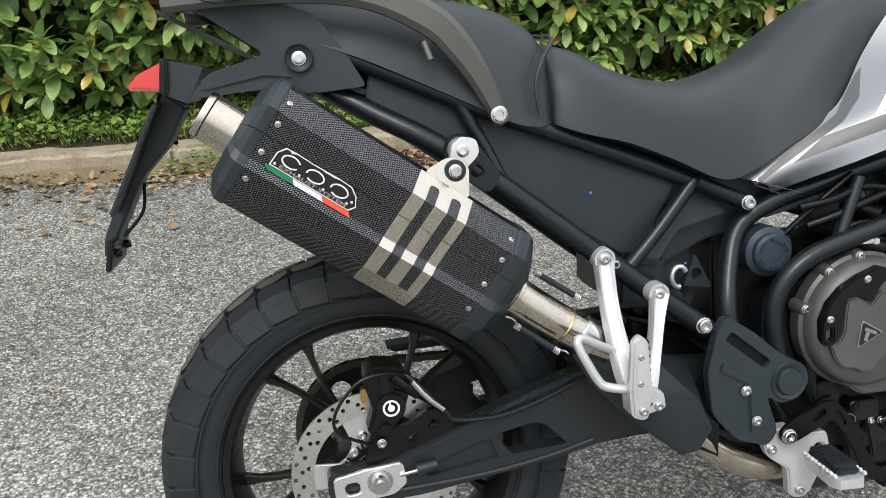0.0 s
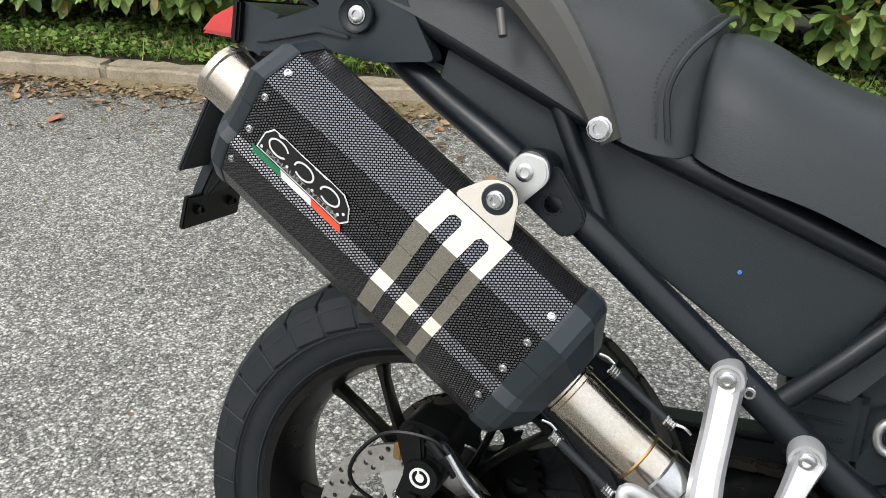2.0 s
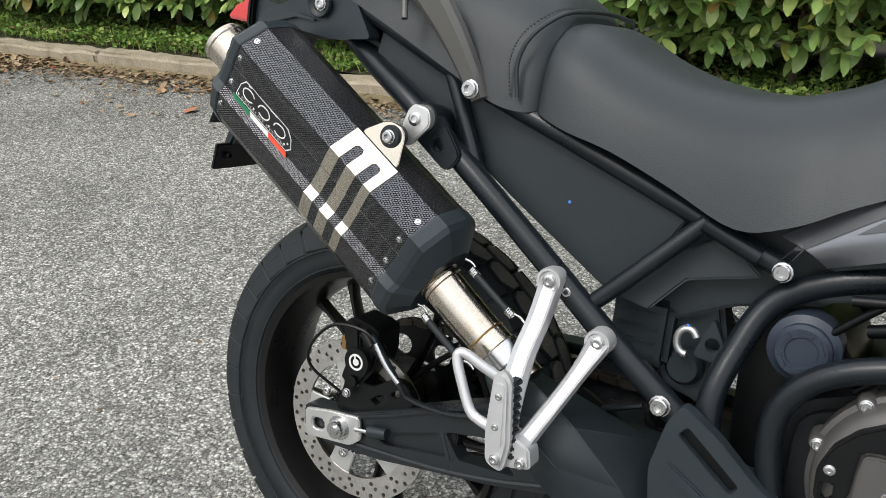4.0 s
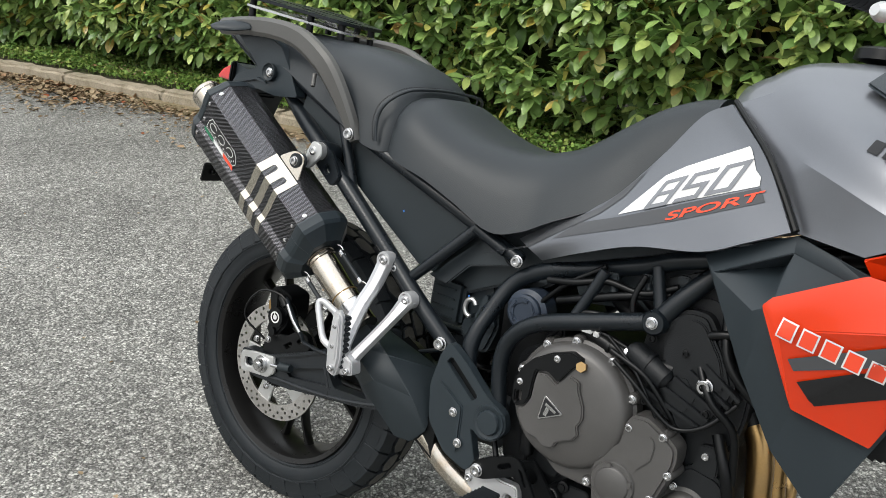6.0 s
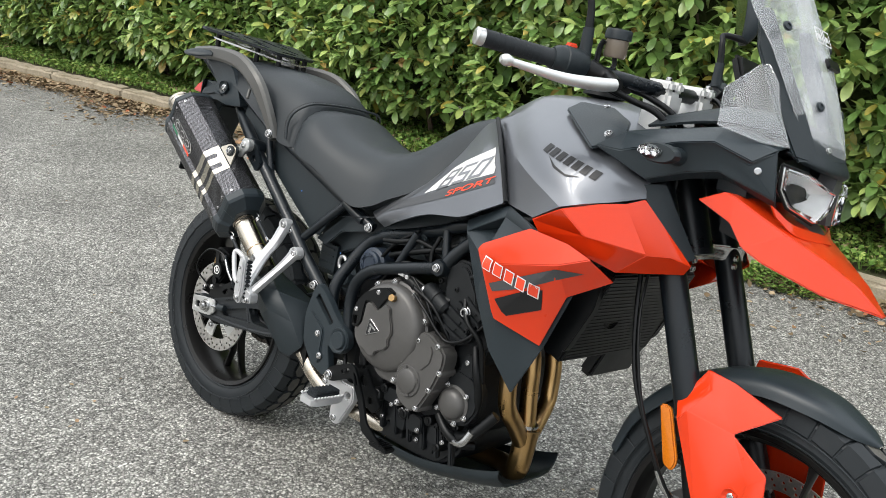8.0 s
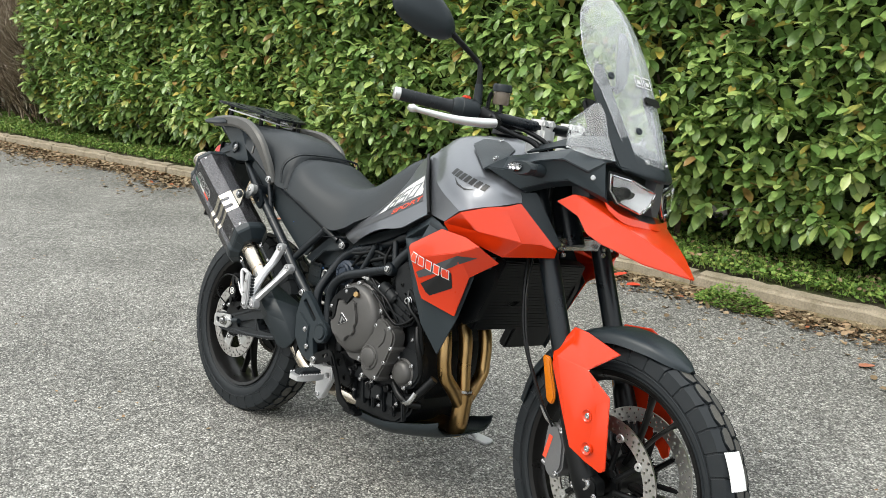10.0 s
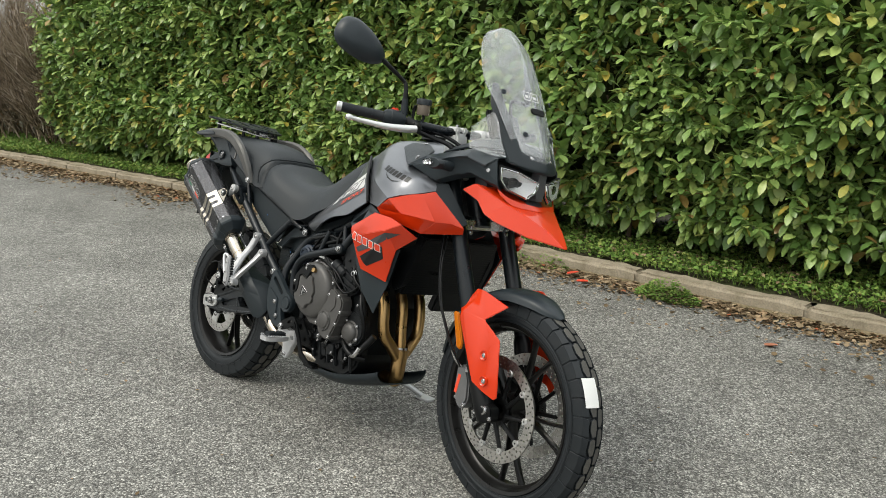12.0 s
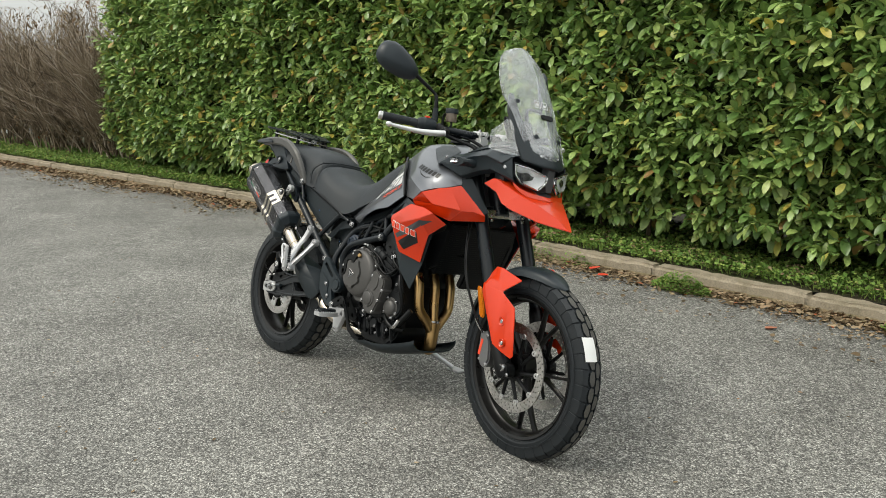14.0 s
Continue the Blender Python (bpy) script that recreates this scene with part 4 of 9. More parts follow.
REAR = Matrix.Translation((0, 0, 0.321))
rear_wheel = cast_wheel("rear_wheel", "satin black cast rear wheel", 0.228, 0.064, 5, 0.062, 0.062, 0.20, REAR @ Matrix.Rotation(radians(16), 4, "Y"))
part("tyre", moved(tyre_mesh(0.323, 0.152, 0.226, 36), REAR), (RUBBER, TREAD), rear_wheel, "black rear tyre with dusty block tread", sharp=25)
part("brake_disc", moved(disc_mesh(0.1275, 0.094, -0.088, 0.005, ((30, 0.121, 0.0036, 0), (30, 0.111, 0.0034, 0.105), (15, 0.102, 0.0036, 0.05))), REAR), DISC_STEEL, rear_wheel, "drilled steel rear brake disc")
part("disc_carrier", moved(carrier_mesh(0.100, 0.052, 5, -0.087, 0.006), REAR), ALLOY, rear_wheel, "pale alloy disc carrier")
for k in range(5):
    a = 2 * math.pi * (k + 0.5) / 5
    bolt(rear_wheel, (0.064 * math.cos(a), -0.091, 0.321 + 0.064 * math.sin(a)), r=0.0065, h=0.006)
abs_ring = []
for k in range(44):
    a = 2 * math.pi * k / 44
    abs_ring.append(block((0.007, 0.004, 0.003), (0.049 * math.cos(a), -0.094, 0.321 + 0.049 * math.sin(a)), 0, Matrix.Rotation(-a, 4, "Y")))
part("abs_ring", join(lathe([(0.036, -0.096), (0.045, -0.096), (0.045, -0.092), (0.036, -0.092), (0.036, -0.096)], 40, centre=(0, 0, 0.321)), *abs_ring), DEEP_BLACK, rear_wheel)
teeth = []
for k in range(46 * 4):
    a = 2 * math.pi * k / (46 * 4)
    teeth.append(((0.118 if k % 4 in (0, 1) else 0.109) * math.cos(a), (0.118 if k % 4 in (0, 1) else 0.109) * math.sin(a)))
part("sprocket", moved(prism(teeth, 0.083, 0.089, 0, [circle(0, 0, 0.05, 24)] + [circle(0.078 * math.cos(2 * math.pi * k / 6), 0.078 * math.sin(2 * math.pi * k / 6), 0.018, 12) for k in range(6)]), REAR), DEEP_BLACK, rear_wheel, "black rear sprocket")

# chain on the left: links round both sprockets
def chain_path(s):
    """A place and direction along the chain, s from 0 to 1."""
    r1, r2, c2 = 0.114, 0.034, Vector((0.60, 0, 0.405))
    c1 = Vector((0, 0, 0.321))
    d = (c2 - c1)
    ang = math.atan2(d.z, d.x)
    runs = (math.pi * r1, d.length, math.pi * r2, d.length)
    q = s * sum(runs)
    if q < runs[0]:
        a = ang + math.pi / 2 + q / r1
        return c1 + Vector((math.cos(a), 0, math.sin(a))) * r1, a + math.pi / 2
    q -= runs[0]
    lo1 = c1 + Vector((math.cos(ang - math.pi / 2), 0, math.sin(ang - math.pi / 2))) * r1
    lo2 = c2 + Vector((math.cos(ang - math.pi / 2), 0, math.sin(ang - math.pi / 2))) * r2
    up1 = c1 + Vector((math.cos(ang + math.pi / 2), 0, math.sin(ang + math.pi / 2))) * r1
    up2 = c2 + Vector((math.cos(ang + math.pi / 2), 0, math.sin(ang + math.pi / 2))) * r2
    if q < runs[1]:
        t = q / runs[1]
        p = lo1.lerp(lo2, t)
        p.z -= 0.012 * math.sin(math.pi * t)
        v = lo2 - lo1
        return p, math.atan2(v.z, v.x)
    q -= runs[1]
    if q < runs[2]:
        a = ang - math.pi / 2 + q / r2
        return c2 + Vector((math.cos(a), 0, math.sin(a))) * r2, a + math.pi / 2
    q -= runs[2]
    t = q / runs[3]
    v = up1 - up2
    return up2.lerp(up1, t), math.atan2(v.z, v.x)


links_ = []
for k in range(112):
    p, a = chain_path(k / 112)
    wide = k % 2
    for y in ((0.078, 0.096) if wide else (0.081, 0.093)):
        links_.append(block((0.0185, 0.0016, 0.0105), (p.x, y - 0.001, p.z), 0, Matrix.Rotation(-a, 4, "Y")))
    if wide:
        links_.append(lathe([(0.0001, -0.011), (0.004, -0.011), (0.004, 0.011), (0.0001, 0.011)], 6, centre=(p.x - 0.008 * math.cos(a), 0.086, p.z - 0.008 * math.sin(a))))
part("drive_chain", join(*links_), CHAIN_STEEL, bike, "oiled steel drive chain")

part("chain_guard", join(prism(rounded([(0.04, 0.462), (0.30, 0.478), (0.47, 0.492), (0.47, 0.470), (0.30, 0.452), (0.05, 0.442)], 0.008, 2), 0.102, 0.106, 0.001),
                         prism(rounded([(0.04, 0.464), (0.47, 0.494), (0.47, 0.488), (0.04, 0.458)], 0.002, 2), 0.070, 0.106, 0.001)), BLACK_PLASTIC, bike, "black plastic chain guard")

# ---- swingarm, axle, rear brake ----
def arm_side():
    out = rounded([(-0.075, 0.340), (-0.075, 0.300), (-0.035, 0.286), (0.066, 0.292), (0.151, 0.306), (0.255, 0.322), (0.36, 0.346), (0.60, 0.37), (0.60, 0.455), (0.40, 0.466), (0.295, 0.458), (0.214, 0.430), (0.078, 0.374), (0.0, 0.345)], 0.012, 3)
    pockets = [rounded([(0.062, 0.330), (0.100, 0.347), (0.163, 0.369), (0.188, 0.339), (0.130, 0.329), (0.075, 0.320)], 0.004, 3), rounded([(0.175, 0.374), (0.237, 0.387), (0.255, 0.381), (0.288, 0.347), (0.245, 0.344), (0.201, 0.340)], 0.006, 3)]
    body = prism(out, -0.124, -0.096, 0.005, pockets)
    back = prism(rounded([(0.05, 0.315), (0.19, 0.325), (0.19, 0.375), (0.08, 0.350)], 0.006, 2), -0.115, -0.100, 0.002)
    rib = prism(rounded([(0.0, 0.337), (0.078, 0.364), (0.214, 0.421), (0.292, 0.450), (0.292, 0.458), (0.214, 0.430), (0.078, 0.373), (0.0, 0.345)], 0.003, 2), -0.129, -0.120, 0.003)
    web = tube([(0.185, -0.122, 0.335), (0.169, -0.122, 0.374)], 0.004, 1, 8)
    lip = tube([(0.02, -0.123, 0.303), (0.151, -0.123, 0.313), (0.255, -0.123, 0.330), (0.33, -0.123, 0.350)], 0.0045, 3, 8)
    return join(body, back, rib, web, lip)


ARM_BLACK = material("satin_black_arm_paint", (0.014, 0.0165, 0.019), 0.30, grain=0.15, grain_scale=1500, bump=0.00008, wear=0.2)
swingarm = part("swingarm", arm_side(), ARM_BLACK, bike, "satin black cast swingarm")
part("left_arm", mirrored(arm_side()), ARM_BLACK, swingarm)
part("bridge", rings([[(x, s * 0.11, z) for x, z in ((0.34, 0.335), (0.34, 0.42), (0.46, 0.435), (0.46, 0.345))] for s in (-1, 1)]), FRAME_BLACK, swingarm)
adj = prism(rounded([(-0.068, 0.336), (-0.064, 0.292), (0.020, 0.302), (0.040, 0.318), (0.034, 0.352), (-0.02, 0.346)], 0.006, 2), -0.134, -0.126, 0.002, [rounded([(-0.052, 0.326), (-0.05, 0.308), (-0.028, 0.310), (-0.03, 0.328)], 0.006, 2)])
adjuster = part("chain_adjuster", adj, ALLOY, bike, "bright alloy axle adjuster block")
part("axle_nut", join(lathe([(0.0001, -0.151), (0.0075, -0.151), (0.0075, -0.147), (0.013, -0.147), (0.0145, -0.143), (0.0145, -0.135), (0.019, -0.135), (0.019, -0.133), (0.0001, -0.133)], 24, centre=(0, 0, 0.325))), STEEL, adjuster, "steel axle nut")
part("adjuster_screw", tube([(0.03, -0.135, 0.333), (0.075, -0.135, 0.340)], 0.0035, 1, 10), STEEL, adjuster)
part("adjuster_cap", tube([(0.055, -0.133, 0.337), (0.085, -0.133, 0.343)], [0.010, 0.008], 1, 12), BLACK_PLASTIC, adjuster)

cal = [prism(rounded([(-0.013, 0.486), (0.000, 0.497), (0.035, 0.492), (0.048, 0.485), (0.050, 0.450), (0.042, 0.422), (0.016, 0.386), (-0.014, 0.398), (-0.003, 0.432), (-0.014, 0.467)], 0.006, 3), -0.124, -0.062, 0.005),
       prism(rounded([(0.004, 0.492), (0.020, 0.490), (0.024, 0.455), (0.008, 0.452)], 0.004, 2), -0.131, -0.120, 0.003),
       tube([(0.022, -0.122, 0.4366), (0.022, -0.134, 0.4366)], 0.021, 1, 24),
       tube([(0.028, -0.126, 0.482), (0.046, -0.130, 0.466)], [0.009, 0.007], 1, 12),
       tube([(0.030, -0.122, 0.470), (0.052, -0.122, 0.462), (0.064, -0.122, 0.448)], [0.010, 0.011, 0.008], 2, 12),
       tube([(0.012, -0.121, 0.402), (0.012, -0.130, 0.402)], 0.009, 1, 16)]
caliper = part("rear_caliper", join(*cal), DEEP_BLACK, bike, "black rear brake caliper")
part("badge", join(lathe([(0.0095, -0.1350), (0.0125, -0.1350), (0.0125, -0.1342), (0.0095, -0.1342), (0.0095, -0.1350)], 28, centre=(0.022, 0, 0.4366)), lathe([(0.0001, -0.1348), (0.0052, -0.1348), (0.0052, -0.1342), (0.0001, -0.1342)], 20, centre=(0.022, 0, 0.4366)), block((0.0026, 0.0008, 0.012), (0.020, -0.1347, 0.442), 0)), WHITE, caliper, "white round printed badge")
part("pad_spring", block((0.011, 0.02, 0.022), (-0.014, -0.108, 0.452), 0.002), GOLD_PIPE, caliper, "golden brake pad edge")
bolt(caliper, (-0.035, -0.122, 0.37), r=0.006, h=0.006)
bolt(caliper, (0.006, -0.128, 0.382), r=0.006, h=0.006)
part("caliper_bracket", prism(rounded([(-0.006, 0.400), (-0.020, 0.345), (0.09, 0.345), (0.118, 0.398), (0.102, 0.420), (0.078, 0.422), (0.046, 0.400)], 0.008, 3), -0.118, -0.104, 0.003, [rounded([(0.040, 0.378), (0.058, 0.392), (0.066, 0.388), (0.052, 0.372)], 0.003, 2), rounded([(0.074, 0.396), (0.086, 0.408), (0.096, 0.404), (0.088, 0.394)], 0.003, 2)]), DEEP_BLACK, caliper)
part("brake_line", tube([(0.040, -0.124, 0.478), (0.052, -0.132, 0.478), (0.100, -0.134, 0.425), (0.120, -0.132, 0.408), (0.20, -0.130, 0.410), (0.32, -0.125, 0.452), (0.44, -0.12, 0.50)], 0.0042, 6, 8), FRAME_BLACK, caliper, "black brake hose")
part("hose_sleeve", tube([(0.054, -0.133, 0.474), (0.075, -0.135, 0.448), (0.098, -0.134, 0.427)], 0.0050, 4, 10), STEEL, caliper, "bright crimped hose end")
part("sensor_cable", tube([(0.060, -0.132, 0.470), (0.030, -0.135, 0.488), (-0.020, -0.140, 0.484), (-0.056, -0.142, 0.445), (-0.056, -0.14, 0.410), (-0.005, -0.130, 0.380)], 0.0026, 6, 6), DEEP_BLACK, caliper, "thin black wheel sensor cable")

# ---- frame tubes ----
frame_part = part("frame", join(tube([(1.300, 0, 0.84), (1.225, 0, 1.005)], 0.034, 1, 20), tube([(1.29, -0.03, 0.86), (1.10, -0.10, 0.84), (0.86, -0.14, 0.79)], 0.016, 4, 12)),
                  FRAME_BLACK, bike, "black powder-coated tubular trellis frame")


def rail(pts, r):
    both("frame_tube", lambda: tube(pts, r, 6, 14), FRAME_BLACK, frame_part)


rail([(-0.03, -0.125, 0.940), (0.15, -0.135, 0.862), (0.285, -0.135, 0.812), (0.43, -0.13, 0.757), (0.567, -0.119, 0.700)], 0.0125)
rail([(-0.10, -0.085, 0.925), (-0.04, -0.105, 0.890), (0.020, -0.125, 0.855), (0.097, -0.146, 0.813), (0.196, -0.156, 0.744), (0.325, -0.160, 0.645), (0.40, -0.165, 0.588), (0.490, -0.165, 0.522)], 0.0155)
rail([(0.135, -0.135, 0.868), (0.170, -0.142, 0.800), (0.200, -0.148, 0.738)], 0.0095)
rail([(0.372, -0.155, 0.622), (0.420, -0.148, 0.672), (0.480, -0.132, 0.738)], 0.0105)
rail([(0.545, -0.162, 0.440), (0.524, -0.162, 0.538), (0.537, -0.136, 0.607), (0.561, -0.116, 0.660), (0.613, -0.113, 0.694), (0.697, -0.115, 0.720), (0.79, -0.132, 0.752), (0.874, -0.150, 0.785), (1.05, -0.12, 0.83)], 0.0145)
rail([(0.604, -0.170, 0.460), (0.592, -0.170, 0.535), (0.606, -0.172, 0.585), (0.650, -0.173, 0.622), (0.74, -0.172, 0.652), (0.838, -0.168, 0.682)], 0.0138)
rail([(0.838, -0.168, 0.682), (0.862, -0.16, 0.720), (0.905, -0.145, 0.775)], 0.0145)
rail([(0.700, -0.160, 0.640), (0.735, -0.150, 0.730)], 0.0095)
rail([(0.838, -0.160, 0.690), (0.815, -0.150, 0.758)], 0.0095)
rail([(0.48, -0.14, 0.738), (0.54, -0.13, 0.71)], 0.0105)
part("cradle_boss", lathe([(0.0001, -0.186), (0.016, -0.186), (0.019, -0.182), (0.019, -0.155), (0.0001, -0.155)], 24, centre=(0.838, 0, 0.682)), FRAME_BLACK, frame_part)
for x, y, z, r in ((0.837, -0.186, 0.682, 0.008), (0.567, -0.132, 0.700, 0.0095), (0.476, -0.181, 0.533, 0.0105), (0.345, -0.172, 0.632, 0.006)):
    bolt(frame_part, (x, y, z), r=r, h=r)
part("seat_rail_bridge", tube([(-0.03, -0.12, 0.94), (-0.06, 0, 0.955), (-0.03, 0.12, 0.94)], 0.012, 5, 10), FRAME_BLACK, frame_part)
from mathutils.bvhtree import BVHTree


# ---- prints that lie on curved panels ----
def on_panel(bm, targets, proud=0.0007, cell=0.012):
    """Lays a flat (x, z) print onto the right-hand side of panels, following their curve."""
    xs = [v.co.x for v in bm.verts]
    zs = [v.co.z for v in bm.verts]
    for lo, hi, axis in ((min(xs), max(xs), 0), (min(zs), max(zs), 2)):
        c = lo + cell
        while c < hi:
            co, no = [0, 0, 0], [0, 0, 0]
            co[axis], no[axis] = c, 1
            bmesh.ops.bisect_plane(bm, geom=bm.verts[:] + bm.edges[:] + bm.faces[:], plane_co=co, plane_no=no)
            c += cell
    trees = []
    for t in targets:
        tb = bmesh.new()
        tb.from_mesh(t.data)
        trees.append(BVHTree.FromBMesh(tb))
        tb.free()
    last = -0.25
    for v in bm.verts:
        best = None
        for tree in trees:
            hit = tree.ray_cast(Vector((v.co.x, -2, v.co.z)), Vector((0, 1, 0)))
            if hit[0] is not None and (best is None or hit[0].y < best):
                best = hit[0].y
        last = best if best is not None else last
        v.co.y += last - proud
    return bm


def flat_print(shapes):
    bm = bmesh.new()
    for s in shapes:
        bm.faces.new([bm.verts.new((x, 0, z)) for x, z in s])
    bmesh.ops.triangulate(bm, faces=bm.faces[:])
    return bm


def letters(text, origin, right, up, height):
    """Letters in the (x, z) plane: origin, the direction of a line and the way up."""
    bm = print_mesh(text, 1.0, 0.0)
    xs = [v.co.x for v in bm.verts]
    w = max(xs) - min(xs)
    for v in bm.verts:
        a, b = (v.co.x - min(xs)) / w, v.co.y / 0.72
        v.co = Vector((origin[0] + right[0] * a + up[0] * b * height, 0, origin[1] + right[1] * a + up[1] * b * height))
    return bm


# ---- seats ----
def seat_mesh(stations, n=13):
    secs = []
    for x, zb, zt, hb, ht in curve_points(stations, 5):
        ring = []
        for k in range(n + 1):
            a = math.pi * k / n
            c, s = math.cos(a), math.sin(a)
            y = -math.copysign(abs(c) ** 0.55, c)
            lift = max(0.0, s) ** 0.62
            half = hb + (ht - hb) * min(1, lift * 1.1)
            ring.append((x, y * half, zb + (zt - zb) * lift))
        ring += [(x, hb * 0.7, zb - 0.004), (x, -hb * 0.7, zb - 0.004)]
        secs.append(ring)
    return rings(secs)


rider = part("rider_seat", seat_mesh([(0.262, 0.834, 0.925, 0.135, 0.125), (0.272, 0.828, 0.938, 0.152, 0.142), (0.31, 0.815, 0.934, 0.163, 0.150), (0.37, 0.800, 0.905, 0.165, 0.150), (0.44, 0.772, 0.884, 0.162, 0.145),
                                      (0.515, 0.740, 0.878, 0.158, 0.132), (0.57, 0.752, 0.890, 0.150, 0.115), (0.62, 0.780, 0.912, 0.146, 0.104), (0.68, 0.812, 0.957, 0.136, 0.092),
                                      (0.73, 0.855, 0.990, 0.114, 0.086), (0.78, 0.925, 1.010, 0.094, 0.074), (0.825, 0.985, 1.018, 0.082, 0.064)]), SEAT_VINYL, bike, "dark grey vinyl rider seat with a dished top", sharp=60)
passenger = part("passenger_seat", seat_mesh([(-0.21, 1.000, 1.012, 0.05, 0.04), (-0.19, 0.990, 1.022, 0.09, 0.075), (-0.10, 0.965, 1.026, 0.128, 0.105), (0.0, 0.930, 1.020, 0.146, 0.120), (0.09, 0.890, 1.014, 0.152, 0.126),
                                              (0.15, 0.862, 1.006, 0.155, 0.128), (0.21, 0.834, 0.990, 0.156, 0.13), (0.25, 0.828, 0.966, 0.152, 0.13), (0.268, 0.834, 0.945, 0.138, 0.12)]),
                 SEAT_VINYL, bike, "dark grey vinyl passenger seat with a stitched seam", sharp=60)
seam = [(0.243, -0.158, 0.845), (0.238, -0.157, 0.885), (0.250, -0.150, 0.918), (0.272, -0.12, 0.944), (0.276, -0.06, 0.951), (0.277, 0, 0.953), (0.276, 0.06, 0.951), (0.272, 0.12, 0.944), (0.250, 0.150, 0.918), (0.238, 0.157, 0.885)]
part("piping", tube(seam, 0.003, 6, 8), SEAT_VINYL, passenger)
dots = []
for i, q in enumerate(curve_points([(x - 0.012, y * 0.985, z + 0.0025) for x, y, z in seam], 9)):
    dots.append(block((0.0022, 0.0022, 0.0022), tuple(q), 0))
part("stitching", join(*dots), STITCH, passenger, "grey row of stitches")

# ---- side cover under the seats, grab rails, tail ----
both("side_cover", lambda: facets([(0.02, -0.1190, 0.925), (0.165, -0.1210, 0.855), (0.46, -0.1225, 0.742), (0.40, -0.1275, 0.636), (0.37, -0.1285, 0.636), (0.250, -0.1290, 0.712), (0.01, -0.125, 0.868), (0.32, -0.1272, 0.735)],
                                  [(0, 1, 5, 6), (1, 2, 7, 5), (2, 3, 4, 7), (4, 5, 7)], 0.004, 0.008), BLACK_PLASTIC, bike, "matt black side cover")
both("lower_cover", lambda: facets([(0.385, -0.125, 0.628), (0.43, -0.128, 0.622), (0.465, -0.118, 0.664), (0.545, -0.112, 0.684), (0.50, -0.11, 0.722), (0.46, -0.112, 0.700)],
                                   [(0, 1, 2, 5), (5, 2, 3, 4)], 0.005, 0.004), BLACK_PLASTIC, bike, "black inner panel below the seat")
part("inner_tray", prism(rounded([(0.37, 0.63), (0.30, 0.75), (0.56, 0.76), (0.68, 0.715), (0.60, 0.655), (0.52, 0.64), (0.44, 0.60)], 0.01, 2), -0.092, 0.092, 0.004), BLACK_PLASTIC, bike, "black inner tray below the seat")
part("inner_cover", prism(rounded([(0.60, 0.67), (0.62, 0.735), (0.86, 0.825), (0.89, 0.785), (0.72, 0.700)], 0.008, 2), -0.118, 0.118, 0.003), BLACK_PLASTIC, bike, "black cover behind the side panel")
part("battery_box", join(block((0.075, 0.20, 0.085), (0.415, 0, 0.585), 0.008), *[block((0.052, 0.004, 0.003), (0.41, -0.101, 0.555 + 0.018 * k), 0.001) for k in range(4)]), BLACK_PLASTIC, bike, "ribbed black box behind the frame")
bolt(bike, (0.320, -0.1415, 0.731), r=0.0017, h=0.0012, mat=BLUE_DOT, name="paint_mark")


def grab_mesh():
    path = curve_points([(-0.24, -0.135, 1.008), (-0.14, -0.152, 1.016), (-0.04, -0.164, 1.016), (0.03, -0.168, 1.004), (0.095, -0.172, 0.972), (0.127, -0.169, 0.942), (0.160, -0.162, 0.896), (0.192, -0.151, 0.836)], 6)
    secs = []
    for i, p in enumerate(path):
        q, r = path[max(0, i - 1)], path[min(len(path) - 1, i + 1)]
        d = Vector(r - q).normalized()
        up = Vector((0, 1, 0)).cross(d).normalized()
        c = Vector(p)
        t = i / (len(path) - 1)
        h = (0.0165 + 0.004 * math.sin(math.pi * t)) * (1 - 0.32 * max(0, (t - 0.72) / 0.28))
        w = 0.013
        secs.append([c + up * a * h + Vector((0, b * w, 0)) for a, b in ((-1, -0.5), (-0.6, -1), (0.6, -1), (1, -0.5), (1, 0.5), (0.6, 1), (-0.6, 1), (-1, 0.5))])
    return rings(secs)


GRAB = material("warm_grey_alloy", (0.085, 0.083, 0.078), 0.42, metal=0.3, grain=0.12, grain_scale=1500, wear=0.2)
right_grab, left_grab = both("grab_rail", grab_mesh, GRAB, bike, "grey cast alloy grab rail")
both("bag_hook", lambda: tube([(0.085, -0.176, 0.945), (0.092, -0.184, 0.922)], 0.0042, 1, 10), GRAB, bike)
bolt(right_grab, (0.184, -0.166, 0.848), r=0.010, h=0.008)
bolt(left_grab, (0.184, 0.166, 0.848), (0, 1, 0), r=0.010, h=0.008)
TAIL = [(-0.250, 1.012), (-0.212, 1.004), (-0.118, 0.938), (-0.150, 0.928), (-0.192, 0.916), (-0.218, 0.884), (-0.116, 0.894), (-0.052, 0.886), (0.012, 0.892), (-0.014, 0.937), (-0.050, 0.985), (-0.12, 1.010)]


def tail_side():
    bm = prism(rounded(TAIL, 0.008, 3), -0.142, -0.118, 0.005)
    for v in bm.verts:
        v.co.y += 0.14 * max(0, -0.08 - v.co.x)
    crease = prism(rounded([(-0.205, 0.895), (-0.195, 0.903), (-0.120, 0.917), (-0.085, 0.911), (-0.082, 0.907), (-0.120, 0.911), (-0.19, 0.896)], 0.003, 2), -0.1445, -0.138, 0.0008)
    for v in crease.verts:
        v.co.y += 0.14 * max(0, -0.08 - v.co.x)
    return join(bm, crease)


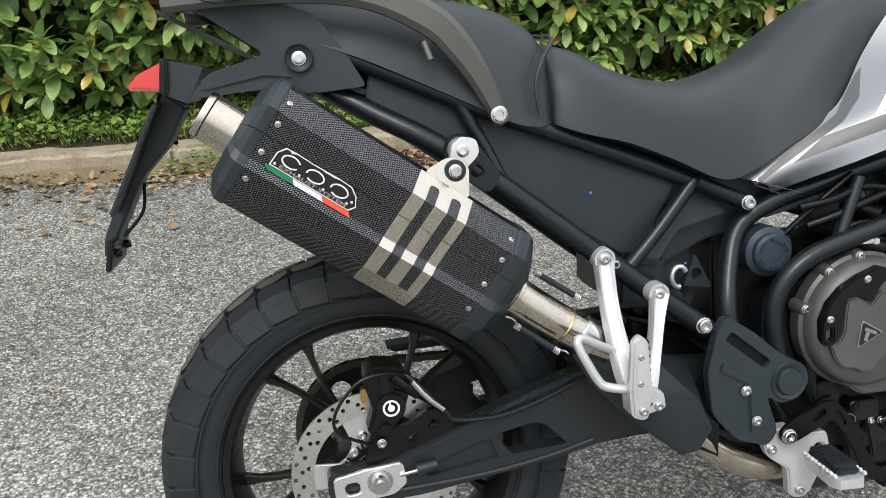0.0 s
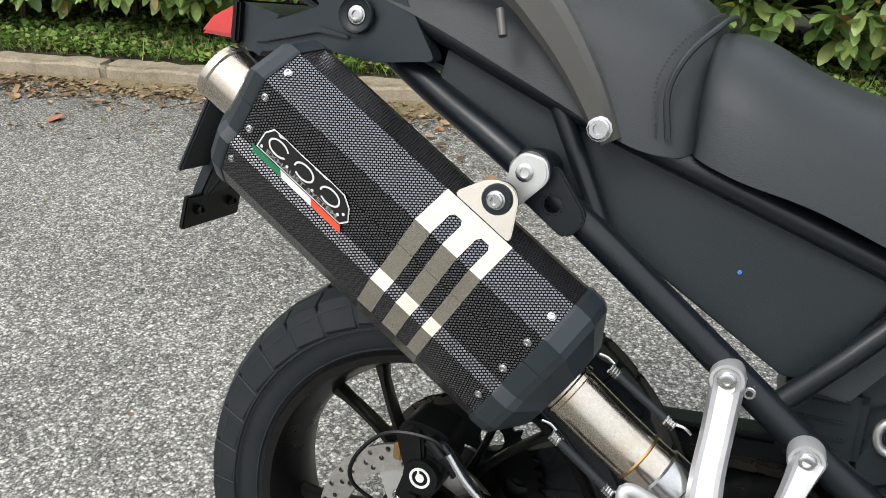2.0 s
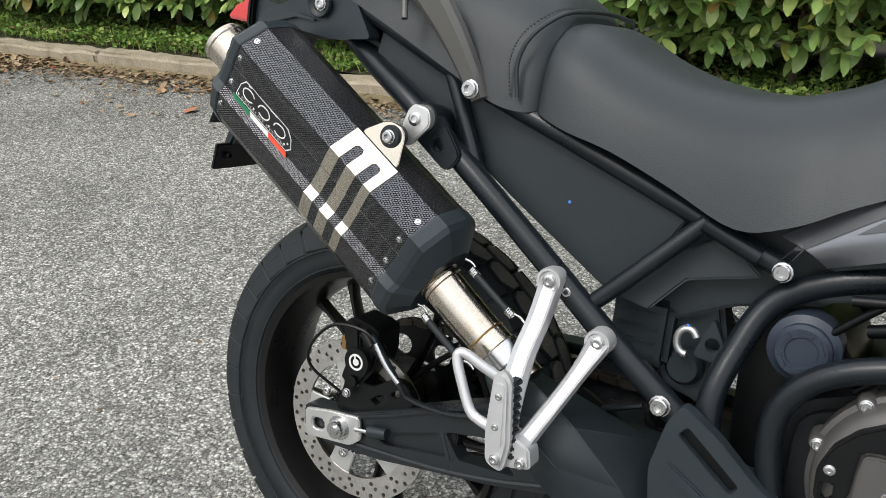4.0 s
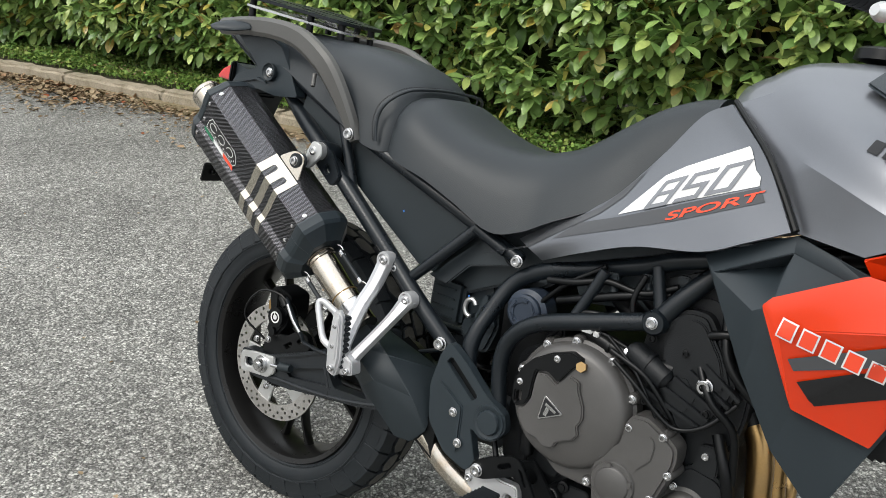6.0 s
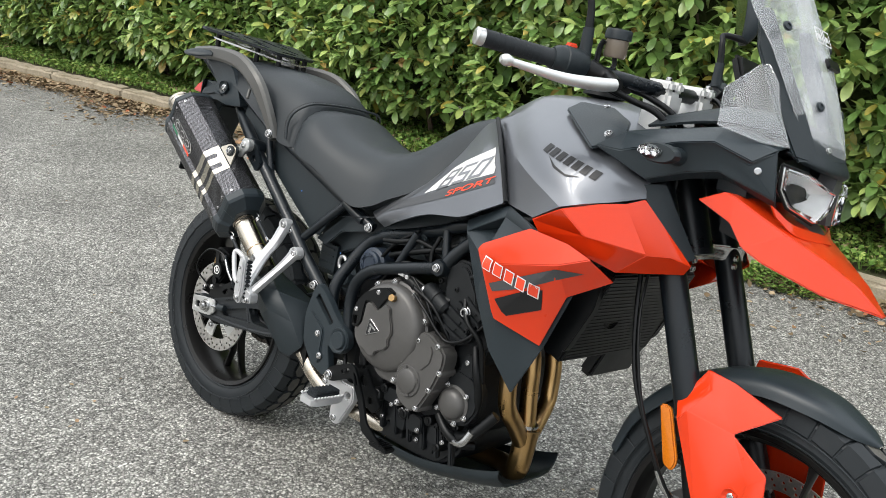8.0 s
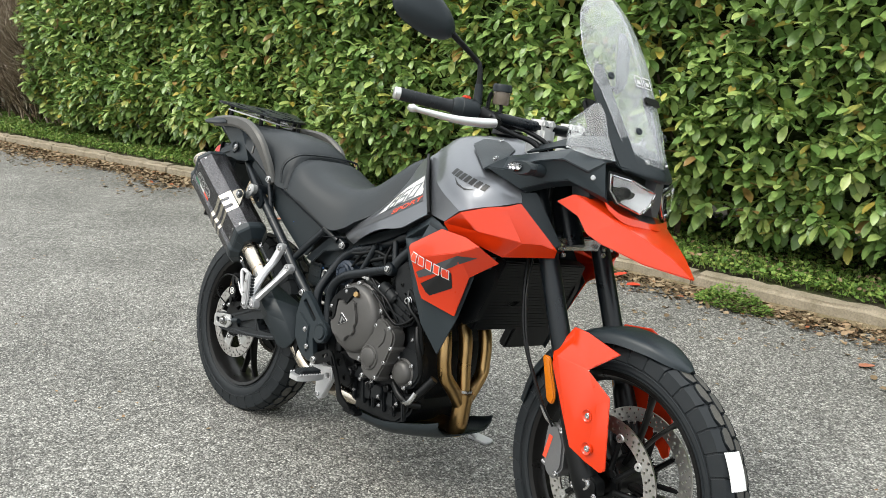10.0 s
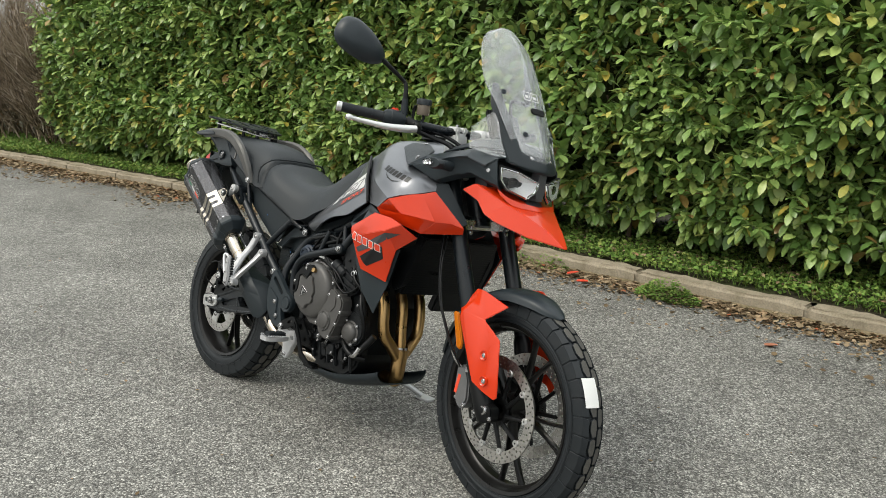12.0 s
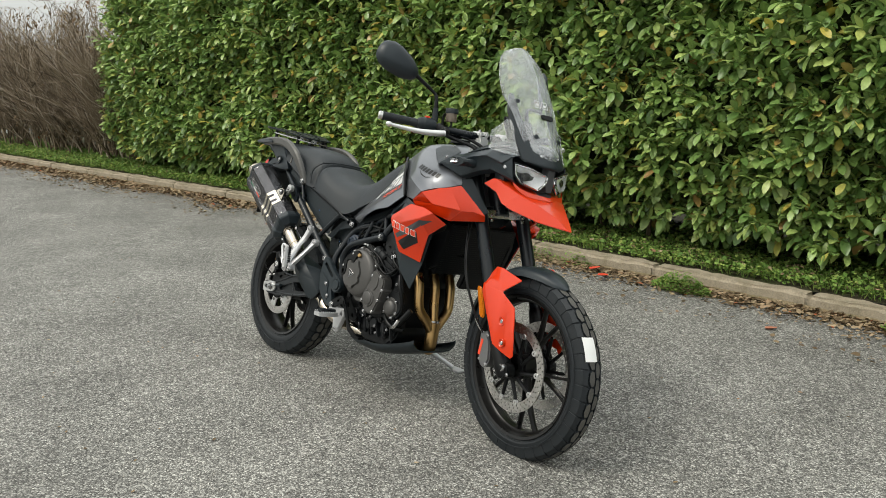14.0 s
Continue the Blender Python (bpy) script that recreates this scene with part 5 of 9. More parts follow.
tail = both("tail_panel", tail_side, SATIN_PLASTIC, bike, "satin black tail side panel")[0]
part("bolt_recess", lathe([(0.0105, -0.1445), (0.0150, -0.1455), (0.0175, -0.1485), (0.0185, -0.1475), (0.0185, -0.142), (0.0105, -0.142), (0.0105, -0.1445)], 28, centre=(-0.0742, 0, 0.931)), BLACK_PLASTIC, tail)
bolt(tail, (-0.0742, -0.1435, 0.931), r=0.008, h=0.004)
part("tail_underside", facets([(-0.25, -0.11, 1.0), (-0.25, 0.11, 1.0), (-0.12, 0.12, 0.93), (-0.12, -0.12, 0.93), (0.02, 0.12, 0.885), (0.02, -0.12, 0.885)], [(0, 1, 2, 3), (3, 2, 4, 5)], 0.006, 0.002), BLACK_PLASTIC, tail)
part("tail_bar", rings([[(x, s * 0.085, z) for x, z in ((-0.20, 0.925), (-0.255, 0.938), (-0.262, 0.895), (-0.225, 0.878))] for s in (-1, 1)]), SATIN_PLASTIC, tail, "black rear lamp carrier")
lamp_side = [(-0.250, 0.935), (-0.255, 0.895), (-0.302, 0.899), (-0.285, 0.918)]
tail_lamp = part("tail_lamp", prism(lamp_side, -0.092, 0.092, 0.004), RED_LENS, bike, "red faceted rear lamp lens")
part("lamp_rim", prism([(-0.244, 0.938), (-0.248, 0.890), (-0.258, 0.890), (-0.254, 0.938)], -0.096, 0.096, 0.003), DEEP_BLACK, tail_lamp)
# plate holder hanging behind the wheel
holder = part("plate_holder", prism(rounded([(-0.262, 0.895), (-0.232, 0.872), (-0.262, 0.818), (-0.300, 0.778), (-0.322, 0.735), (-0.345, 0.690), (-0.352, 0.655), (-0.366, 0.668), (-0.362, 0.695), (-0.335, 0.755), (-0.302, 0.815)], 0.006, 2),
                                     -0.030, 0.030, 0.004), BLACK_PLASTIC, bike, "black number plate holder arm without a plate")
part("mounting_plate", moved(block((0.006, 0.170, 0.165), (0, 0, 0), 0.002), Matrix.Translation((-0.303, 0, 0.806)) @ Matrix.Rotation(radians(26), 4, "Y")), BLACK_PLASTIC, holder)
part("reflector_bracket", moved(block((0.008, 0.12, 0.045), (0, 0, 0), 0.002), Matrix.Translation((-0.352, 0, 0.672)) @ Matrix.Rotation(radians(12), 4, "Y")), DEEP_BLACK, holder)
for y in (-0.035, 0.035):
    bolt(holder, (-0.348, y, 0.672), (1, 0, 0.2), r=0.006, h=0.008, mat=DEEP_BLACK)
part("wire", tube([(-0.30, -0.032, 0.77), (-0.305, -0.036, 0.73), (-0.335, -0.03, 0.695)], 0.0025, 6, 6), DEEP_BLACK, holder)
# rear turn signals
both("rear_turn_signal", lambda: join(tube([(-0.115, -0.120, 1.010), (-0.118, -0.150, 1.012), (-0.122, -0.170, 1.012)], [0.008, 0.007, 0.006], 4, 10),
                                      rings([[(-0.120 - 0.070 * t + 0.010 * math.sin(a) * k, -0.168 - 0.040 * t + 0.012 * math.cos(a) * k, 1.012 - 0.005 * t + 0.011 * math.sin(a + 1.2) * k) for a in [2 * math.pi * j / 14 for j in range(14)]]
                                             for t, k in ((0, 0.5), (0.12, 0.8), (0.35, 1.1), (0.65, 1.15), (0.85, 0.85), (0.96, 0.45), (1, 0.1))])), BLACK_PLASTIC, bike, "short black rear turn signal")
# luggage rack plates
def rack_plate(lift, outline, slots, thick):
    """A slotted plate that slopes down towards the seat."""
    holes = [rounded([(a - p, b - q), (a + p, b - q), (a + p, b + q), (a - p, b + q)], min(p, q) * 0.9, 3) for a, b, p, q in slots]
    bm = prism(rounded(outline, 0.010, 3), 0, thick, 0.0012, holes)
    return moved(bm, Matrix.Translation((-0.100, 0, 1.060 + lift)) @ Matrix.Rotation(radians(7.5), 4, "Y") @ Matrix.Rotation(radians(90), 4, "X"))


def rack_at(x, y, lift):
    return Vector((-0.100 + x * math.cos(radians(7.5)), y, 1.060 + lift - x * math.sin(radians(7.5))))


RACK_OUT = [(-0.105, -0.160), (-0.075, -0.165), (0.060, -0.095), (0.125, -0.070), (0.140, -0.030), (0.140, 0.030), (0.125, 0.070), (0.060, 0.095), (-0.075, 0.165), (-0.105, 0.160), (-0.120, 0.05), (-0.120, -0.05)]
rack = part("luggage_rack", rack_plate(-0.014, [(x * 0.92 + 0.005, y * 0.80) for x, y in RACK_OUT], [(-0.04, -0.065, 0.035, 0.012), (-0.04, 0.065, 0.035, 0.012), (0.05, 0.0, 0.045, 0.018), (-0.05, 0.0, 0.03, 0.02)], 0.005), STEEL, bike, "bright slotted metal luggage rack plate")
part("adapter_plate", rack_plate(0.004, RACK_OUT, [(-0.055, -0.095, 0.028, 0.010), (-0.055, 0.095, 0.028, 0.010), (0.035, -0.050, 0.035, 0.009), (0.035, 0.050, 0.035, 0.009), (-0.035, -0.030, 0.045, 0.009), (-0.035, 0.030, 0.045, 0.009), (0.100, 0.0, 0.012, 0.025)], 0.007), FRAME_BLACK, rack, "black slotted adapter plate")
for x, y in ((-0.08, -0.115), (-0.08, 0.115), (0.05, -0.072), (0.05, 0.072), (0.115, -0.045), (0.115, 0.045)):
    part("rack_post", tube([tuple(rack_at(x, y, -0.040)), tuple(rack_at(x, y, 0.004))], 0.0075, 1, 12), DEEP_BLACK, rack)
    bolt(rack, rack_at(x, y, 0.004), (0.13, 0, 1), r=0.0060, h=0.006, mat=STEEL)
for x, y in ((-0.085, -0.145), (-0.02, -0.100), (0.02, -0.015), (0.085, -0.030), (-0.085, 0.145), (-0.02, 0.100), (-0.09, 0.0)):
    part("rack_puck", moved(prism(rounded([(-0.012, -0.008), (0.012, -0.008), (0.014, 0.0), (0.012, 0.008), (-0.012, 0.008)], 0.004, 2), 0, 0.007, 0.0015), Matrix.Translation(rack_at(x, y, 0.004)) @ Matrix.Rotation(radians(7.5), 4, "Y") @ Matrix.Rotation(radians(90), 4, "X")), DEEP_BLACK, rack)

# ---- silencer ----
# along: u runs from the tip down to the link pipe; n stands square to it, up
AX = Vector((0.823, 0, -0.568))
UP = Vector((0.568, 0, 0.823))


def at_un(u, n, y):
    q = AX * u + UP * n
    return Vector((q.x, y, q.z))


SEC = [(-0.2600, 0.6560), (-0.2540, 0.6252), (-0.2523, 0.6236), (-0.2519, 0.6216), (-0.2476, 0.5910), (-0.2524, 0.5790), (-0.2380, 0.5450), (-0.2130, 0.5225), (-0.1650, 0.5230), (-0.1400, 0.5600),
       (-0.1360, 0.6100), (-0.1440, 0.6550), (-0.1640, 0.6840), (-0.1880, 0.6900), (-0.2285, 0.6855)]


def muffler_ring(u, k=1.0, dy=0.0):
    cy, cn = -0.195, 0.607
    return [at_un(u, cn + (n - cn) * k, cy + (y - cy) * k + dy) for y, n in SEC]


def carbon_sleeve():
    us = np.linspace(-0.588, -0.234, 19)
    bm = rings([muffler_ring(u) for u in us], caps=False)
    uv = bm.loops.layers.uv.new("weave")
    girth = [0.0]
    for a, b in zip(SEC, SEC[1:] + SEC[:1]):
        girth.append(girth[-1] + math.hypot(b[0] - a[0], b[1] - a[1]))
    bm.verts.index_update()
    n = len(SEC)
    for f in bm.faces:
        cols = [v.index % n for v in f.verts]
        wrap = max(cols) - min(cols) > 1
        for lp in f.loops:
            i = lp.vert.index
            c = i % n
            lp[uv].uv = (float(us[i // n]), girth[n] if (wrap and c == 0) else girth[c])
    return bm


muffler = part("silencer", carbon_sleeve(), CARBON, bike, "hexagonal carbon weave exhaust silencer with steel bands", sharp=8)
part("rear_cap", rings([muffler_ring(-0.5795, 1.012), muffler_ring(-0.582, 1.022), muffler_ring(-0.592, 1.012), muffler_ring(-0.600, 0.93), muffler_ring(-0.609, 0.68), muffler_ring(-0.604, 0.50)]), SATIN_PLASTIC, muffler, "dark grey moulded end cap", sharp=15)
part("front_cap", rings([muffler_ring(-0.2405, 1.012), muffler_ring(-0.237, 1.026), muffler_ring(-0.222, 1.018), muffler_ring(-0.215, 0.97), muffler_ring(-0.196, 0.62), muffler_ring(-0.200, 0.4)]), SATIN_PLASTIC, muffler, "dark grey moulded front cap", sharp=15)
TIPC = (-0.196, 0.603)
tip_secs = []
for u, r in ((-0.590, 0.0305), (-0.646, 0.0305), (-0.648, 0.0322), (-0.654, 0.0322), (-0.656, 0.0312), (-0.656, 0.0288), (-0.650, 0.0280), (-0.59, 0.0275)):
    tip_secs.append([at_un(u, TIPC[1] + r * math.sin(a), TIPC[0] + r * math.cos(a)) for a in [2 * math.pi * k / 32 for k in range(32)]])
tip = part("outlet_pipe", rings(tip_secs, caps=False), BRUSHED, muffler, "heat-tinted stainless outlet pipe")
part("outlet_dark", rings([[at_un(-0.60, TIPC[1] + 0.027 * math.sin(a), TIPC[0] + 0.027 * math.cos(a)) for a in [2 * math.pi * k / 24 for k in range(24)]],
                           [at_un(-0.595, TIPC[1] + 0.0268 * math.sin(a), TIPC[0] + 0.0268 * math.cos(a)) for a in [2 * math.pi * k / 24 for k in range(24)]]]), DEEP_BLACK, muffler)


def band(u0, u1, cols, k=1.006):
    """A thin steel strip over some facets."""
    rows = []
    for u in np.linspace(u0, u1, 3):
        ring = muffler_ring(u, k)
        rows.append([ring[c] for c in cols])
    bm = rings(rows, closed=False, caps=False)
    bmesh.ops.solidify(bm, geom=bm.faces[:], thickness=0.0005)
    return bm


BANDS = ((-0.3925, -0.3740), (-0.3600, -0.3420), (-0.3275, -0.3140))
for u0, u1 in BANDS:
    part("steel_band", band(u0, u1, (0, 1, 2, 3, 4, 5, 6)), PLATE_STEEL, muffler, "polished steel band", sharp=8)
part("steel_band", band(BANDS[0][0], BANDS[2][1], (6, 7)), PLATE_STEEL, muffler, "polished steel band", sharp=8)


def comb_plate():
    """The bright plate on the upper facet: a solid back from which the three bands run down, with chamfered slots between."""
    flat = [(BANDS[0][0], 0.0), (BANDS[2][1], 0.0), (BANDS[2][1], 1.0), (BANDS[2][0], 1.0), (BANDS[2][0], 0.42), (BANDS[2][0] - 0.003, 0.32), (BANDS[1][1] + 0.003, 0.32), (BANDS[1][1], 0.42), (BANDS[1][1], 1.0),
            (BANDS[1][0], 1.0), (BANDS[1][0], 0.42), (BANDS[1][0] - 0.003, 0.32), (BANDS[0][1] + 0.003, 0.32), (BANDS[0][1], 0.42), (BANDS[0][1], 1.0), (BANDS[0][0], 1.0)]
    bm = bmesh.new()
    pts = []
    for u, t in flat:
        ring = muffler_ring(u, 1.0065)
        pts.append(bm.verts.new(ring[14].lerp(ring[0], t)))
    bmesh.ops.triangulate(bm, faces=[bm.faces.new(pts)])
    bmesh.ops.solidify(bm, geom=bm.faces[:], thickness=0.0005)
    return bm


part("steel_plate", comb_plate(), PLATE_STEEL, muffler, "bright steel plate with two slots", sharp=8)


def screw_at(u, n):
    """A small screw on the outer wall of the sleeve."""
    for (y0, n0), (y1, n1) in zip(SEC[14:] + SEC[:6], SEC[:7]):
        if min(n0, n1) <= n <= max(n0, n1):
            t = (n - n0) / (n1 - n0)
            p = at_un(u, n, y0 + (y1 - y0) * t)
            e = at_un(0, n1, y1) - at_un(0, n0, y0)
            nrm = e.cross(AX)
            if nrm.y > 0:
                nrm = -nrm
            bolt(muffler, p + nrm.normalized() * 0.0002, nrm, r=0.0034, h=0.0024)
            return


for u in (-0.5715, -0.2485):
    for n in (0.670, 0.6427, 0.604, 0.567):
        screw_at(u, n)


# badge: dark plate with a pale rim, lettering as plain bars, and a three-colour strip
def un_print(shapes):
    return flat_print([[((AX * u + UP * n).x, (AX * u + UP * n).z) for u, n in s] for s in shapes])


plate = [(-0.557, 0.596), (-0.556, 0.614), (-0.549, 0.624), (-0.536, 0.625), (-0.524, 0.617), (-0.514, 0.624), (-0.497, 0.624), (-0.488, 0.618), (-0.476, 0.625), (-0.458, 0.624), (-0.447, 0.616), (-0.441, 0.604), (-0.447, 0.596)]
part("badge_rim", on_panel(un_print([plate]), [muffler], 0.0014), WHITE, muffler, "white badge outline")
inner = [(-0.4985 + (u + 0.4985) * 0.972, 0.6105 + (n - 0.6105) * 0.90) for u, n in plate]
badge = part("badge_plate", on_panel(un_print([inner]), [muffler], 0.0020), BLACK_PRINT, muffler, "black maker badge")
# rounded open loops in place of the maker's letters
def loop_quads(cu, cn, ru, rn, a0, a1, w, n=18):
    out = []
    for k in range(n):
        b0, b1 = radians(a0 + (a1 - a0) * k / n), radians(a0 + (a1 - a0) * (k + 1) / n)
        out.append([(cu + (ru + e) * math.cos(b), cn + (rn + e) * math.sin(b)) for e, b in ((w, b0), (w, b1), (-w, b1), (-w, b0))])
    return out


for cu, a0, a1 in ((-0.5355, 25, 330), (-0.5025, -130, 190), (-0.4690, -130, 190)):
    part("badge_loop", on_panel(un_print(loop_quads(cu, 0.6115, 0.0115, 0.0072, a0, a1, 0.0010)), [muffler], 0.0026, 0.02), WHITE, muffler, "white rounded loop on the badge")
for du, dn in ((-0.5195, 0.6030), (-0.4865, 0.6030), (-0.4535, 0.6030), (-0.5515, 0.6005), (-0.4490, 0.6075)):
    part("badge_dot", on_panel(un_print([[(du + 0.0017 * math.cos(k * 0.785), dn + 0.0017 * math.sin(k * 0.785)) for k in range(8)]]), [muffler], 0.0026, 0.02), WHITE, muffler)


def un_letters(text, u0, n0, width, height):
    right = ((AX * width).x, (AX * width).z)
    up = (UP.x, UP.z)
    o = AX * u0 + UP * n0
    return letters(text, (o.x, o.z), right, up, height)


part("badge_words", on_panel(un_letters("EXHAUST SYSTEM", -0.545, 0.5985, 0.092, 0.0042), [muffler], 0.0026, 0.02), GREY_LETTER, muffler, "small grey words EXHAUST SYSTEM")
for (u0, u1), mt in (((-0.562, -0.524), GREEN_PRINT), ((-0.524, -0.484), WHITE), ((-0.484, -0.446), RED_PRINT)):
    part("badge_stripe", on_panel(un_print([[(u0, 0.5955), (u0 + 0.005, 0.5895), (u1 + 0.005, 0.5895), (u1, 0.5955)]]), [muffler], 0.0022), mt, muffler)

# hanger, link pipe, springs
hang = prism(rounded([(0.0705, 0.7845), (0.098, 0.7985), (0.112, 0.8000), (0.1255, 0.7935), (0.1300, 0.7830), (0.1275, 0.7450)], 0.007, 3), -0.2185, -0.2155, 0.0008, [circle(0.111, 0.7825, 0.011, 16)])
for v in hang.verts:
    v.co.y -= 0.22 * max(0.0, 0.035 - (v.co - UP * 0.6855).dot(UP))
hanger = part("hanger_bracket", hang, PLATE_STEEL, bike, "bright steel hanger bracket")
bolt(hanger, (0.111, -0.2235, 0.7825), r=0.0075, h=0.007)
part("rubber_bush", lathe([(0.009, -0.2245), (0.0135, -0.2245), (0.0145, -0.2225), (0.0145, -0.205), (0.009, -0.205), (0.009, -0.2245)], 20, centre=(0.111, 0, 0.7825)), RUBBER, hanger)
part("mount_boss", join(prism(rounded([(0.102, 0.772), (0.120, 0.770), (0.150, 0.800), (0.146, 0.820), (0.122, 0.824), (0.112, 0.806)], 0.008, 3), -0.196, -0.187, 0.002), lathe([(0.0001, -0.1925), (0.0150, -0.1925), (0.0170, -0.1895), (0.0170, -0.174), (0.0001, -0.174)], 32, centre=(0.127, 0, 0.805))), ALLOY, hanger, "alloy mounting boss")
bolt(hanger, (0.127, -0.1925, 0.805), r=0.0085, h=0.006)
part("frame_lug", join(tube([(0.128, -0.176, 0.805), (0.128, -0.172, 0.805), (0.129, -0.140, 0.800)], [0.019, 0.021, 0.021], 1, 20), prism(rounded([(0.10, 0.79), (0.15, 0.815), (0.185, 0.765), (0.165, 0.742)], 0.01, 2), -0.175, -0.165, 0.002, [circle(0.15, 0.775, 0.009, 10)])), FRAME_BLACK, frame_part)
LINK = [at_un(-0.225, 0.610, -0.196), at_un(-0.165, 0.607, -0.197), at_un(-0.110, 0.607, -0.199), at_un(-0.030, 0.612, -0.204)]
link = part("link_pipe", tube([tuple(p) for p in LINK], [0.0262, 0.0266, 0.0258, 0.0245], 5, 32), BRUSHED, bike, "heat-tinted stainless link pipe")
for u, w in ((-0.199, 0.0045), (-0.189, 0.0035)):
    part("pipe_collar", rings([[at_un(u + du, 0.609 + r * math.sin(a), -0.1965 + r * math.cos(a)) for a in [2 * math.pi * k / 32 for k in range(32)]] for du, r in ((-w, 0.0264), (-w * 0.6, 0.0288), (w * 0.6, 0.0288), (w, 0.0264))]), BRUSHED, link)
part("weld_bead", rings([[at_un(-0.104 + du, 0.607 + r * math.sin(a), -0.199 + r * math.cos(a)) for a in [2 * math.pi * k / 28 for k in range(28)]] for du, r in ((-0.0025, 0.0255), (0, 0.0272), (0.0025, 0.0255))]), GOLD_PIPE, link)
part("lower_clamp", rings([[at_un(u, 0.610 + r * math.sin(a), -0.202 + r * math.cos(a)) for a in [2 * math.pi * k / 28 for k in range(28)]] for u, r in ((-0.084, 0.0250), (-0.082, 0.0272), (-0.060, 0.0272), (-0.058, 0.0250))]), STEEL, link, "bright steel pipe clamp")


def spring(name, a, b, parent):
    a, b = Vector(a), Vector(b)
    d = b - a
    sp = part(name, tube([tuple(a.lerp(b, 0.22)), tuple(a.lerp(b, 0.78))], 0.0043, 1, 12), RUBBER, parent, "black sleeved exhaust spring")
    coil = []
    x = d.normalized()
    s = x.orthogonal().normalized()
    w = x.cross(s)
    for t0, t1 in ((0.14, 0.24), (0.76, 0.86)):
        coil.append(tube([tuple(a.lerp(b, t0 + (t1 - t0) * k / 24) + (s * math.cos(k * 1.05) + w * math.sin(k * 1.05)) * 0.0042) for k in range(25)], 0.0013, 1, 5))
    for t0, t1 in ((0.0, 0.15), (0.85, 1.0)):
        coil.append(tube([tuple(a.lerp(b, t0) + s * 0.003), tuple(a.lerp(b, (t0 + t1) / 2) + s * 0.006), tuple(a.lerp(b, t1) + s * 0.0055)], 0.0014, 3, 6))
    part("hook", join(coil[0], coil[2]), STEEL, sp, "bright spring wire")
    part("hook", join(coil[1], coil[3]), STEEL, sp, "bright spring wire")


spring("spring", at_un(-0.192, 0.6475, -0.186), at_un(-0.084, 0.6500, -0.192), bike)
spring("spring", at_un(-0.190, 0.5760, -0.224), at_un(-0.084, 0.5740, -0.226), bike)

# ---- heat shield, foot rests, pivot plate ----
part("heat_shield", facets([(0.268, -0.212, 0.518), (0.292, -0.218, 0.475), (0.348, -0.222, 0.418), (0.430, -0.212, 0.350), (0.462, -0.205, 0.350), (0.486, -0.198, 0.378), (0.456, -0.212, 0.432), (0.395, -0.222, 0.492), (0.330, -0.205, 0.524),
                            (0.385, -0.236, 0.445), (0.29, -0.15, 0.522), (0.47, -0.14, 0.47), (0.32, -0.237, 0.492)],
                           [(0, 1, 12), (1, 2, 9, 12), (2, 3, 4, 9), (9, 4, 5, 6), (12, 9, 6, 7), (0, 12, 7, 8), (0, 8, 10), (8, 7, 11, 10), (7, 6, 11), (6, 5, 11)], 0.003, 0.010), BLACK_PLASTIC, bike, "matt black exhaust heat shield")
part("collector_box", rings([[(x, y, z) for y, z in ((-0.19, z0), (-0.12, z0 - 0.02), (-0.08, z0), (-0.08, z1), (-0.12, z1 + 0.02), (-0.19, z1))] for x, z0, z1 in ((0.36, 0.42, 0.48), (0.44, 0.36, 0.44), (0.50, 0.33, 0.38))]), DEEP_BLACK, bike)
part("mid_pipe", tube([(0.47, -0.17, 0.36), (0.53, -0.165, 0.315), (0.60, -0.15, 0.285), (0.72, -0.10, 0.26)], 0.022, 5, 16), BRUSHED, bike, "heat-tinted pipe under the frame")

# passenger foot rest hanger: a forked alloy casting
def strap(pts, widths, y_of, thick=0.010):
    secs = []
    path = curve_points([(*p, w) for p, w in zip(pts, widths)], 6)
    for i, q in enumerate(path):
        a, b = path[max(0, i - 1)], path[min(len(path) - 1, i + 1)]
        d = Vector((b[0] - a[0], 0, b[2] - a[2])).normalized()
        s = Vector((-d.z, 0, d.x))
        c = Vector(q[:3])
        w = q[3]
        ring = []
        for e, f in ((-1, 0.3), (-0.75, -0.6), (-0.45, -0.15), (0.45, -0.15), (0.75, -0.6), (1, 0.3), (0.9, 1), (-0.9, 1)):
            ring.append(c + s * e * w + Vector((0, f * thick, 0)))
        secs.append(ring)
    return rings(secs)


